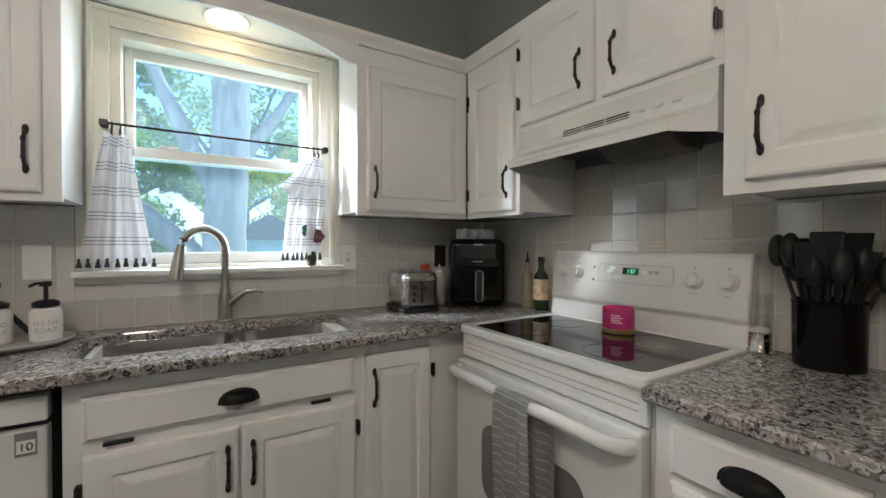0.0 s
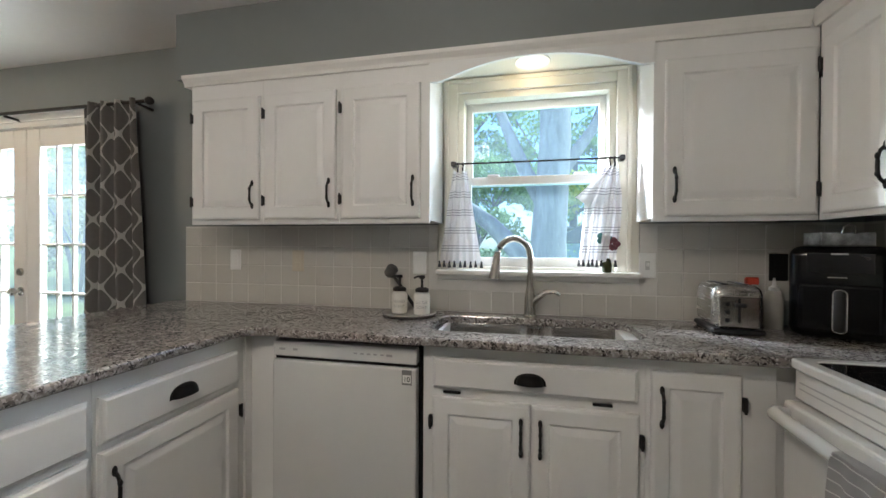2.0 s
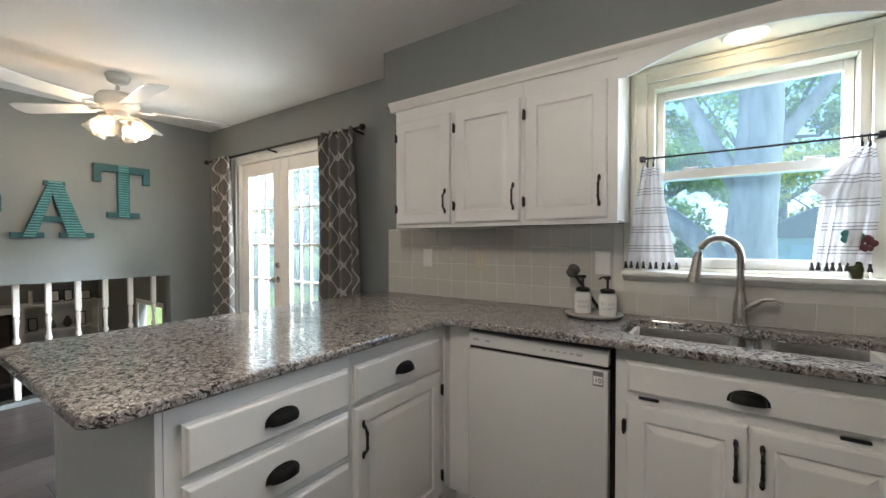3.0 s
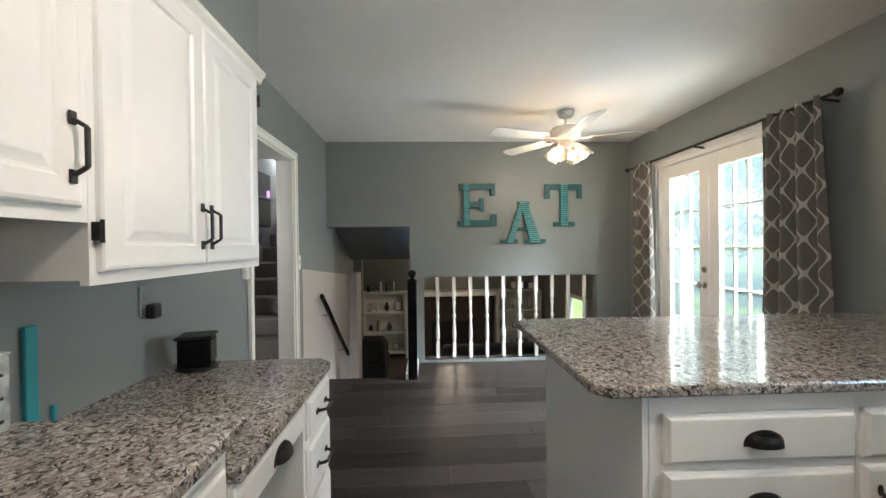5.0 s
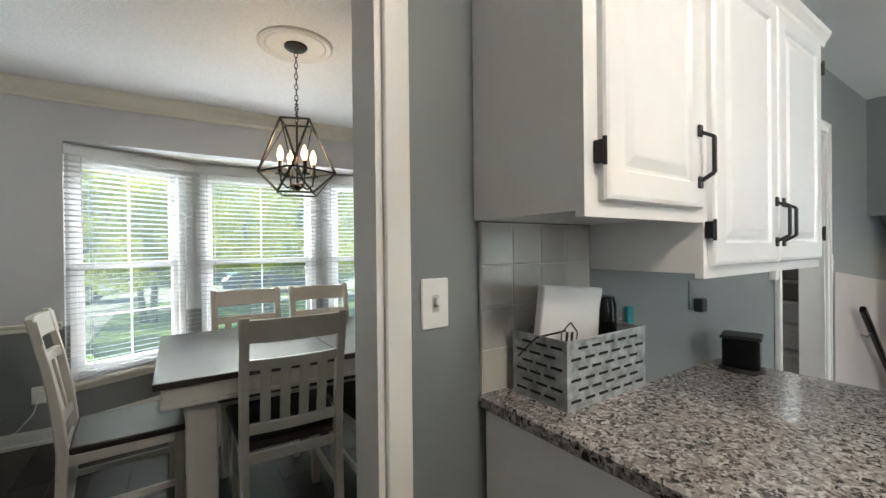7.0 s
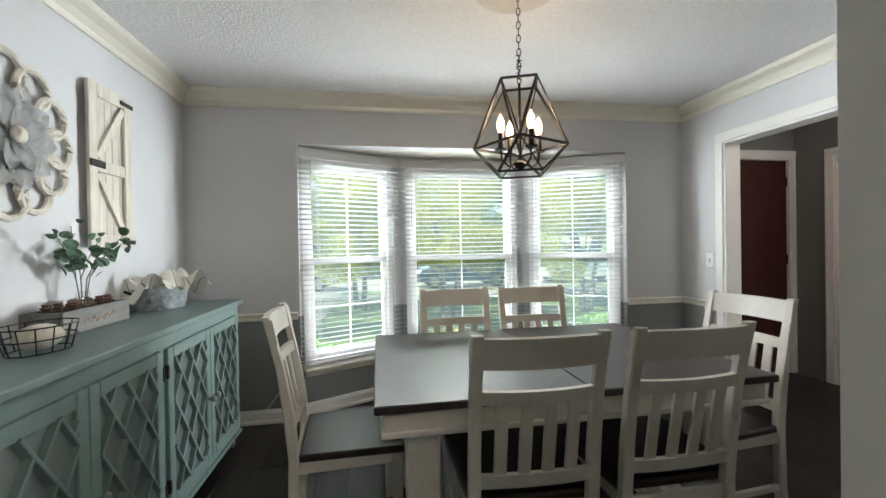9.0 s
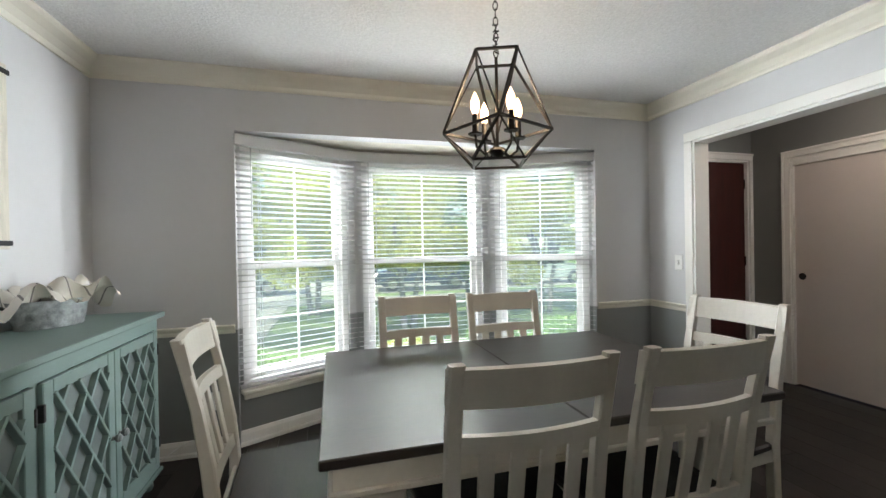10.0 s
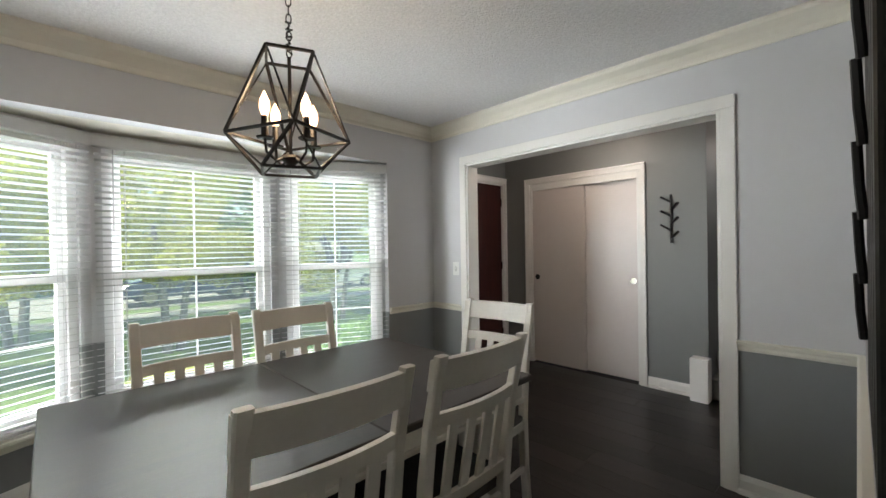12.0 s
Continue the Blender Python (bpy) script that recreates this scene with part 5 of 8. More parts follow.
bm = bmesh.new()
rows_ = [[bm.verts.new(p) for p in hood_row(*q)] for q in HOOD]
low_ = [[bm.verts.new((p[0], p[1], 1.514 - 0.16 * p[1])) for p in hood_row(*q)] for q in HOOD[:-2]] + [rows_[-1], rows_[-1]]
for k in range(5):
    bm.faces.new((rows_[k][0], rows_[k][1], rows_[k + 1][1], rows_[k + 1][0]))
    for e_ in (0, 1):
        vs = []
        for v in (rows_[k][e_], rows_[k + 1][e_], low_[k + 1][e_], low_[k][e_]):
            if v not in vs:
                vs.append(v)
        if len(vs) > 2:
            bm.faces.new(vs)
for e_ in (0, 1):
    x_ = hood_row(*HOOD[0])[e_][0]
    bm.faces.new((rows_[0][e_], low_[0][e_], bm.verts.new((x_, 0.325, 1.514)), bm.verts.new((x_, 0.325, 1.68))))
bmesh.ops.recalc_face_normals(bm, faces=bm.faces)
bmesh.ops.solidify(bm, geom=bm.faces[:], thickness=0.004)
part("shell", bm, ENAMEL, hd)
part("baffle", B(HL + 0.01, HL + HW - 0.01, 0.0, 0.32, 1.600, 1.606), mat("grimy filter", (0.10, 0.095, 0.085), 0.5, var=0.4, scale=30), hd)
part("lamp_housing", prism(bmesh.new(), [(0.06, 1.60), (0.06, 1.565), (0.12, 1.525), (0.24, 1.525), (0.27, 1.60)], "x", 0.30, 0.56, 0.004), bpy.data.materials["grimy filter"], hd)
part("lip_groove", B(0.05, 0.34, -0.0762, -0.0745, 1.541, 1.5425), bpy.data.materials["grey print"], hd)


def on_hood(x, z, out=0.001):
    return pose(x, -0.004 - out, z)


for k in range(3):
    for zz in (1.604, 1.612, 1.620, 1.628):
        part("vent_slot", B(-0.04, 0.04, -0.0015, 0.003, -0.0017, 0.0017), DARKSLOT, hd, m=on_hood(0.255 + 0.087 * k, zz, 0.001))
for kx in (0.51, 0.56, 0.61):
    part("switch", B(-0.012, 0.012, -0.006, 0.003, -0.005, 0.005, 0.002), ENAMEL, hd, m=on_hood(kx, 1.622))

# utensils, grinder, knife block, towel roll
ck = thing("utensil_crock", "black ceramic crock full of black cooking utensils", "crock", pose(2.235, 0.745, CT) @ Matrix.Diagonal((0.84, 0.84, 0.97, 1)))
part("crock", lathe(bmesh.new(), [(0.078, 0), (0.083, 0.004), (0.086, 0.165), (0.09, 0.172), (0.084, 0.175), (0.08, 0.16), (0.076, 0.02), (0.0, 0.015)], 28), GLOSSBLACK, ck, smooth=True)
random.seed(4)
for k in range(20):
    a = 2 * math.pi * k / 20 + 0.2
    tip = Vector((0.095 * math.cos(a) * random.uniform(0.2, 1.1), 0.13 * math.sin(a) * random.uniform(0.3, 1.1), random.uniform(0.25, 0.325)))
    root = Vector((0.03 * math.cos(a), 0.03 * math.sin(a), 0.03))
    d = (tip - root).normalized()
    bm = tube(bmesh.new(), [root, (root + tip) / 2, tip - d * 0.05], 0.006, 7)
    if k % 2 == 0:
        bar(bm, tip - d * 0.065, tip + d * 0.03, 0.075, 0.007, 0.003)
    else:
        ball(bm, tip - d * 0.01, 0.034, 1, 0.7, 1.35, 12, 8)
    part("utensil", bm, MATTEBLACK, ck, smooth=True)
gr = thing("pepper_grinder", "clear glass salt grinder with steel base", "grinder", pose(2.265, 0.90, CT))
part("base", lathe(bmesh.new(), [(0.033, 0), (0.034, 0.003), (0.029, 0.01), (0.028, 0.055), (0.0, 0.056)], 20), STEEL, gr, smooth=True)
part("jar", lathe(bmesh.new(), [(0.027, 0.056), (0.030, 0.10), (0.034, 0.165), (0.032, 0.168)], 20, closed=True), CLEAR, gr, smooth=True)
part("salt", lathe(bmesh.new(), [(0.025, 0.057), (0.026, 0.068), (0.0, 0.072)], 16), CERAMIC, gr, smooth=True)
kb = thing("knife_block", "wooden knife block with black handled knives", "knife block", pose(2.17, 0.55, CT, 0, 0, 20))
part("block", prism(bmesh.new(), [(-0.06, 0), (0.07, 0), (0.02, 0.17), (-0.06, 0.10)], "y", -0.05, 0.05, 0.004), KNIFEWOOD, kb)
for k in range(5):
    yy = -0.036 + 0.018 * k
    part("knife_handle", tube(bmesh.new(), [(-0.025, yy, 0.125), (-0.055, yy, 0.19), (-0.075, yy, 0.235)], 0.0085, 8), MATTEBLACK, kb, smooth=True)
pt = thing("paper_towel_holder", "white paper towel roll under the cabinet", "paper towel", pose(2.02, 0.30, 1.29))
part("roll", cyl(bmesh.new(), (0, -0.13, 0), (0, 0.11, 0), 0.06, n=28), CERAMIC, pt, smooth=True)
part("bracket", B(-0.02, 0.02, 0.112, 0.118, -0.02, 0.06, 0.002), PLASTIC, pt)

# unseen ceiling light above the kitchen floor, its shape and place assumed
kl = thing("flush_ceiling_light", "assumed round ceiling light, unseen, over the kitchen floor", "light", pose(0.43, 0.24, H))
part("pan", lathe(bmesh.new(), [(0.17, 0.0), (0.17, -0.02), (0.16, -0.025), (0.0, -0.025)], 32), ENAMEL, kl, smooth=True)
part("glass", lathe(bmesh.new(), [(0.155, -0.026), (0.15, -0.05), (0.11, -0.085), (0.05, -0.10), (0.0, -0.102)], 32), SHADEGLOW, kl, "lit frosted glass", smooth=True)
bulb_light("kitchen_ceiling_lamp", (0.43, 0.24, H - 0.16), 12.5, (1.0, 0.88, 0.76), 0.12)

# ---- desk run along the passage wall
c = base_cabinet("white base cabinet at the end of the desk run", at(0.40, -0.47, 0, "+y"), 0.395, 0.62)
add_drawer(c, 0.025, 0.70, 0.345, 0.14, style=SQPULL)
add_door(c, 0.025, 0.11, 0.345, 0.57, hinge="r", pull="t", style=SQPULL)
DZ = 0.80
dk = thing("desk_drawer", "white built-in desk drawer with knob over a knee space", "drawer", at(0.0, -0.47, 0, "+y"))
part("box", B(0.004, 0.52, 0.0, 0.5, 0.66, DZ - 0.037), CABINET, dk)
d = part("drawer_front", slab_mesh(0.50, 0.095), CABINET, dk, m=pose(0.01, 0, 0.665))
part("handle", CUP, None, d, "black cup pull", pose(0.26, -0.019, 0.03))
part("back_panel", B(0.004, 0.52, 0.60, 0.62, 0.0, 0.66), CABINET, dk)
c = base_cabinet("white three-drawer unit at the end of the desk", at(-0.535, -0.47, 0, "+y"), 0.34, 0.62, z1=DZ - 0.037)
for zz, hh in ((0.60, 0.14), (0.37, 0.20), (0.12, 0.23)):
    add_drawer(c, 0.02, zz, 0.30, hh, style=SQPULL)
solid("countertop", slab_top(bmesh.new(), [(0.418, DY), (0.418, -0.435), (0.385, -0.425), (-0.015, -0.43), (-0.015, DY)], CT - 0.036, CT), GRANITE, "speckled grey granite top beside the passage", "countertop", kind="")
solid("countertop", slab_top(bmesh.new(), [(-0.017, DY), (-0.017, -0.445), (-0.85, -0.445), (-0.905, -0.50), (-0.905, DY)], DZ - 0.036, DZ), GRANITE, "lower speckled grey granite desk top", "countertop", kind="")
wall_cabinet("white wall cabinet beside the passage", at(0.428, -0.77, 1.345, "+y"), 0.455, 0.70, 0.325, [(0.04, 0.03, 0.385, 0.64, dict(hinge="l", style=SQPULL, pull="b"))], "desk wall cabinets")
wall_cabinet("taller white two-door wall cabinet above the desk", at(-0.028, -0.77, 1.207, "+y"), 0.90, 0.838, 0.325,
             [(0.02, 0.03, 0.42, 0.775, dict(hinge="l", style=SQPULL, pull_in=0.025)), (0.445, 0.03, 0.42, 0.775, dict(hinge="r", style=SQPULL, pull_in=0.025))], "desk wall cabinets")
bm = bmesh.new()
prism(bm, [(-0.77 + a, 2.012 + b) for a, b in cr], "x", -0.95, 0.47)
solid("trim_desk_crown", bm, TRIM, "white crown strip along the desk cabinets", "trim")

# metal basket with a book
bk = thing("metal_basket", "slotted galvanised metal basket on the granite", "basket", pose(0.178, -0.975, CT))
W, D, Hh = 0.31, 0.17, 0.155
t = 0.003
for q in ((-W / 2, W / 2, -D / 2, -D / 2 + t), (-W / 2, W / 2, D / 2 - t, D / 2), (-W / 2, -W / 2 + t, -D / 2 + t, D / 2 - t), (W / 2 - t, W / 2, -D / 2 + t, D / 2 - t)):
    part("side", B(*q, 0, Hh), GALV, bk)
part("bottom", B(-W / 2 + t, W / 2 - t, -D / 2 + t, D / 2 - t, 0, t), GALV, bk)
part("rim", tube(bmesh.new(), [(-W / 2, -D / 2, Hh), (W / 2, -D / 2, Hh), (W / 2, D / 2, Hh), (-W / 2, D / 2, Hh), (-W / 2, -D / 2, Hh)], 0.0035, 6), GALV, bk)
SLOTX = mesh_of("slot", B(-0.017, 0.017, -0.0008, 0.0008, -0.0032, 0.0032), DARKSLOT)
for j in range(6):
    zz = 0.02 + 0.0235 * j
    for k in range(6):
        xx = -W / 2 + 0.03 + k * 0.05 + (0.025 if j % 2 else 0)
        if xx < W / 2 - 0.018:
            part("slot", SLOTX, None, bk, m=pose(xx, D / 2, zz))
    for k in range(4):
        yy = -D / 2 + 0.03 + k * 0.045 + (0.02 if j % 2 else 0)
        if yy < D / 2 - 0.018:
            part("slot", SLOTX, None, bk, m=pose(W / 2, yy, zz, 0, 0, 90))
bo = thing("cookbook", "white hardback book with a house emblem standing in the basket", "book", pose(0.213, -1.0, CT + 0.03, 3, 5, 180))
part("cover", B(-0.115, 0.115, -0.012, 0.012, 0, 0.235, 0.003), SHADECARD, bo)
bm = bmesh.new()
for p, q in (((-0.03, 0.05), (-0.03, 0.12)), ((0.03, 0.05), (0.03, 0.12)), ((-0.03, 0.12), (0.0, 0.145)), ((0.0, 0.145), (0.03, 0.12)), ((-0.03, 0.05), (0.03, 0.05)), ((-0.01, 0.06), (-0.01, 0.115)), ((0.01, 0.06), (0.01, 0.115))):
    bar(bm, (p[0] - 0.01, -0.0145, p[1]), (q[0] - 0.01, -0.0145, q[1]), 0.003, 0.001)
for xx in (-0.02, 0.0):
    box(bm, xx - 0.004, xx + 0.004, -0.0152, -0.014, 0.095, 0.12)
part("emblem", bm, MATTEBLACK, bo)
text_part("spine_title", "HOME", 0.022, MATTEBLACK, bo, pose(-0.1158, 0.007, 0.075, 90, 0, -90) @ pose(0, 0, 0, 0, 0, 90))
dv = thing("black_flask", "black bottle standing in the basket", "bottle", pose(0.06, -0.985, CT + 0.004))
part("body", lathe(bmesh.new(), [(0.03, 0), (0.032, 0.005), (0.032, 0.20), (0.026, 0.225), (0.0, 0.228)], 18), GLOSSBLACK, dv, smooth=True)
part("loop", tube(bmesh.new(), [(-0.03, 0, 0.215), (-0.045, 0, 0.20), (-0.046, 0, 0.16), (-0.034, 0, 0.15)], 0.004, 6), NICKEL, dv)
cb = thing("charging_cable", "thin black cable hanging over the basket", "cable", pose(0.0, 0.0, 0.0))
part("cable", tube(bmesh.new(), [(0.24, -0.97, 1.08), (0.30, -0.94, 1.088), (0.338, -0.975, 1.075), (0.343, -1.01, 1.04), (0.345, -1.03, 1.02)], 0.0022, 6), MATTEBLACK, cb)
tl = thing("teal_folder", "narrow teal board standing against the wall", "board", pose(-0.235, -1.092, DZ))
part("board", B(-0.018, 0.018, -0.006, 0.006, 0, 0.285, 0.002), mat("bright teal", (0.02, 0.28, 0.33), 0.4), tl)
tl2 = thing("teal_clip", "small teal clip against the wall", "clip", pose(-0.30, -1.092, DZ))
part("clip", B(-0.006, 0.006, -0.006, 0.006, 0, 0.05, 0.002), bpy.data.materials["bright teal"], tl2)
plate_thing("outlet", "grey wall outlet with a black plug", -0.69, 1.09, "+y", DY, WALL)
pg = thing("wall_plug", "black charger plugged into the wall", "charger", pose(-0.70, DY + 0.008, 1.05))
part("body", B(-0.024, 0.024, 0, 0.035, -0.028, 0.028, 0.008, seg=2), MATTEBLACK, pg)
sp = thing("cube_clock", "black cube speaker on a round base", "speaker", pose(-0.80, -0.97, DZ, 0, 0, 15))
part("base", lathe(bmesh.new(), [(0.075, 0), (0.078, 0.004), (0.07, 0.012), (0.0, 0.014)], 24), MATTEBLACK, sp, smooth=True)
part("body", B(-0.058, 0.058, -0.06, 0.06, 0.014, 0.125, 0.01, seg=2), GLOSSBLACK, sp)
part("top_lip", B(-0.064, 0.064, -0.066, 0.066, 0.124, 0.138, 0.005), MATTEBLACK, sp)
part("screen", B(-0.061, -0.056, -0.035, 0.035, 0.03, 0.12, 0.002), mat("dark display", (0.014, 0.014, 0.016), 0.08) if "dark display" not in bpy.data.materials else bpy.data.materials["dark display"], sp)
plate_thing("wall_switch", "white light switch by the passage", 0.545, 1.16, "+y", DY, PLASTIC, "switch", 0.075, 0.118)
bx = thing("wall_chime", "small white box on the wall by the stair door", "box", at(-1.52, DY, 1.14, "+y"))
part("case", B(-0.02, 0.02, -0.03, 0, -0.035, 0.035, 0.004), PLASTIC, bx)
plate_thing("wall_switch", "white switch past the stair door", -2.56, 1.16, "+y", DY, PLASTIC, "switch", 0.08, 0.118)

# ---- breakfast end: letters, doors, curtains, fan


def letter(body, label, y0, y1, z0, z1, lean=0.0):
    t = thing("letter_sign", label, "wall letter", pose(EX, 0, 0), "wall letters")
    w, h = y1 - y0, z1 - z0
    strokes = {
        "E": [(0.1, 0.28, 0, 1), (0, 0.92, 0, 0.14), (0, 0.92, 0.86, 1), (0.28, 0.62, 0.43, 0.57), (0.55, 0.66, 0.34, 0.66), (0.84, 1.0, 0, 0.28), (0.84, 0.96, 0.72, 1)],
        "T": [(0.40, 0.62, 0, 1), (0.22, 0.80, 0, 0.10), (0.0, 1.0, 0.86, 1), (0.0, 0.13, 0.66, 1), (0.87, 1.0, 0.66, 1)],
    }
    bm = bmesh.new()
    if body == "A":
        prism(bm, [(y0 + w * 0.12, z0), (y0 + w * 0.28, z0), (y0 + w * 0.56, z1), (y0 + w * 0.44, z1)], "x", 0.004, 0.034, 0.003)
        prism(bm, [(y0 + w * 0.66, z0), (y0 + w * 0.90, z0), (y0 + w * 0.60, z1), (y0 + w * 0.42, z1)], "x", 0.005, 0.036, 0.003)
        for a, b, s, e in ((0.25, 0.75, 0.28, 0.38), (0.0, 0.38, 0, 0.09), (0.56, 1.0, 0, 0.09), (0.38, 0.64, 0.92, 1.0)):
            box(bm, 0.003, 0.035, y0 + w * a, y0 + w * b, z0 + h * s, z0 + h * e, 0.003)
    else:
        for k, (a, b, s, e) in enumerate(strokes[body]):
            box(bm, 0.003, 0.034 + 0.0006 * k, y0 + w * a, y0 + w * b, z0 + h * s, z0 + h * e, 0.003)
    part("body", bm, TEAL, t, "teal painted corrugated metal")
    # corrugations
    n = int(h / 0.021)
    for k in range(n):
        zz = z0 + h * (k + 0.5) / n
        f = (zz - z0) / h
        if body == "A":
            spans = [(0.12 + 0.32 * f + 0.01, 0.28 + 0.28 * f - 0.01), (0.66 - 0.24 * f + 0.01, 0.90 - 0.30 * f - 0.01)]
        else:
            spans = [(a + 0.02, b - 0.02) for a, b, s, e in strokes[body] if s <= f <= e and (e - s) > 0.5]
        for a, b in spans[:2]:
            if b > a:
                part("rib", tube(bmesh.new(), [(0.036, y0 + w * a, zz), (0.036, y0 + w * b, zz)], 0.007, 6), TEALRIB, t)
    return t


letter("E", "large teal metal letter E on the wall", 0.35, 0.76, 1.50, 1.965)
letter("A", "large teal metal letter A on the wall", 0.80, 1.30, 1.31, 1.765)
letter("T", "large teal metal letter T on the wall", 1.30, 1.715, 1.49, 1.955)

# french doors
fd = thing("door_1", "pair of white French doors with divided glass", "door", kind="structure")
bm = bmesh.new()
x0, x1 = FR[0], FR[1]
box(bm, x0, x0 + 0.035, WY, WY + 0.13, 0, 2.06)
box(bm, x1 - 0.035, x1, WY, WY + 0.13, 0, 2.06)
box(bm, x0 + 0.035, x1 - 0.035, WY, WY + 0.13, 2.025, 2.06)
box(bm, x0 + 0.035, x1 - 0.035, WY, WY + 0.13, 0.0, 0.02)
casing(bm, "y", WY, -1, x0, x1, 2.06, 0.06)
part("door_frame", bm, TRIM, fd)
mid = (x0 + x1) / 2
for s, (a, b) in enumerate(((x0 + 0.037, mid - 0.002), (mid + 0.002, x1 - 0.037))):
    bm = bmesh.new()
    y0, y1 = WY + 0.03, WY + 0.072
    st_ = 0.115
    box(bm, a, a + st_, y0, y1, 0.022, 2.022, 0.004)
    box(bm, b - st_, b, y0, y1, 0.022, 2.022, 0.004)
    box(bm, a + st_, b - st_, y0, y1, 0.022, 0.27, 0.004)
    box(bm, a + st_, b - st_, y0, y1, 1.90, 2.022, 0.004)
    lf = part("door_leaf", bm, TRIM, fd)
    ga, gb, gz0, gz1 = a + st_, b - st_, 0.27, 1.90
    for k in (1, 2):
        xx = ga + (gb - ga) * k / 3
        part("muntin", B(xx - 0.008, xx + 0.008, y0 + 0.008, y1 - 0.008, gz0, gz1, 0.002), TRIM, lf)
    for k in range(1, 5):
        zz = gz0 + (gz1 - gz0) * k / 5
        part("muntin", B(ga, gb, y0 + 0.009, y1 - 0.009, zz - 0.008, zz + 0.008, 0.002), TRIM, lf)
    p = part("pane", B(ga, gb, y0 + 0.019, y0 + 0.022, gz0, gz1), GLASS, lf)
    p.visible_shadow = False
    if s == 0:
        kx = b - 0.05
        part("knob", lathe(bmesh.new(), [(0.03, 0), (0.03, 0.006), (0.012, 0.012), (0.012, 0.03), (0.026, 0.04), (0.028, 0.055), (0.018, 0.066), (0, 0.068)], 20), NICKEL, lf, m=pose(kx, y0, 0.93, 90, 0, 0), smooth=True)
        part("deadbolt", lathe(bmesh.new(), [(0.027, 0), (0.027, 0.008), (0.022, 0.014), (0, 0.015)], 20), NICKEL, lf, m=pose(kx, y0, 1.06, 90, 0, 0), smooth=True)


def curtain(label, xa, xb, z0, z1, y, waves, flare):
    t = thing("curtain", label, "curtain", pose(0, 0, 0), "curtain panels")
    bm = bmesh.new()
    uv = bm.loops.layers.uv.new("UVMap")
    nu, nv = 90, 30
    g, us = [], []
    for j in range(nv + 1):
        v = j / nv
        row, acc, ur, last = [], 0.0, [], None
        for i in range(nu + 1):
            s = i / nu
            wv = (xb - xa) * (0.86 + flare * v)
            x = (xa + xb) / 2 + (s - 0.5) * wv + 0.012 * math.sin(7 * s + 2.4 * v)
            yy = y + (0.030 + 0.012 * v) * math.sin(2 * math.pi * waves * s + 0.6 * math.sin(3 * v + s * 5)) + 0.006 * math.sin(31 * s + 5 * v)
            z = z1 + (z0 - z1) * v
            p = Vector((x, yy, z))
            if last is not None:
                acc += (Vector((p.x, p.y, 0)) - Vector((last.x, last.y, 0))).length
            ur.append(acc)
            last = p
            row.append(bm.verts.new(p))
        g.append(row)
        us.append([u / max(acc, 1e-6) * 0.95 for u in ur])
    for j in range(nv):
        for i in range(nu):
            f = bm.faces.new((g[j][i], g[j][i + 1], g[j + 1][i + 1], g[j + 1][i]))
            for lp, (jj, ii) in zip(f.loops, ((j, i), (j, i + 1), (j + 1, i + 1), (j + 1, i))):
                lp[uv].uv = (us[jj][ii], (z1 - z0) * jj / nv)
    part("panel", bm, CURTAIN, t, "grey cloth with white trellis print", smooth=True)
    return t


curtain("grey trellis print curtain panel beside the French doors", -1.70, -1.235, 0.03, 2.10, 2.185, 4.0, 0.30)
curtain("grey trellis print curtain panel gathered at the door", -3.33, -2.93, 0.03, 2.10, 2.185, 4.0, 0.14)
rd = thing("curtain_rod", "dark bronze curtain rod above the French doors", "rod", pose(0, 2.185, 2.085))
part("rod", tube(bmesh.new(), [(-3.40, 0, 0), (-2.3, 0, 0), (-1.20, 0, 0)], 0.011, 10), BRONZE, rd, smooth=True)
for xx in (-3.42, -1.18):
    part("finial", ball(bmesh.new(), (xx, 0, 0), 0.024, 1.1, 1, 1, 14, 9), BRONZE, rd, smooth=True)
for xx in (-3.30, -2.33, -1.26):
    part("bracket", bar(bmesh.new(), (xx, 0, -0.012), (xx, 0.094, -0.02), 0.014, 0.014, 0.002), BRONZE, rd)

# ceiling fan
FX, FY = -2.54, 1.19
fan = thing("ceiling_fan", "white five-blade ceiling fan with lit glass shades", "ceiling fan", pose(FX, FY, 0))
part("canopy", lathe(bmesh.new(), [(0.07, H), (0.072, H - 0.01), (0.06, H - 0.045), (0.03, H - 0.06), (0.016, H - 0.065)], 28), ENAMEL, fan, smooth=True)
part("downrod", cyl(bmesh.new(), (0, 0, H - 0.12), (0, 0, H - 0.06), 0.013, n=14), ENAMEL, fan, smooth=True)
part("motor", lathe(bmesh.new(), [(0.016, H - 0.11), (0.05, H - 0.12), (0.11, H - 0.14), (0.128, H - 0.165), (0.128, H - 0.215), (0.11, H - 0.24), (0.07, H - 0.255), (0.06, H - 0.29), (0.04, H - 0.30), (0, H - 0.30)], 32), ENAMEL, fan, smooth=True)
for k in range(5):
    a = 71 + 72 * k
    m = pose(0, 0, H - 0.235, 0, 0, a)
    iron = part("blade_iron", B(0.10, 0.21, -0.018, 0.018, -0.004, 0.004, 0.003), ENAMEL, fan, m=m @ pose(0, 0, 0, 0, 2, 0))
    poly = [(0.19, -0.055), (0.66, -0.07), (0.70, -0.055), (0.715, 0.0), (0.70, 0.055), (0.66, 0.07), (0.19, 0.055)]
    part("blade", prism(bmesh.new(), poly, "z", 0.004, 0.012, 0.002), ENAMEL, fan, m=m @ pose(0, 0, 0, 12, 0, 0))
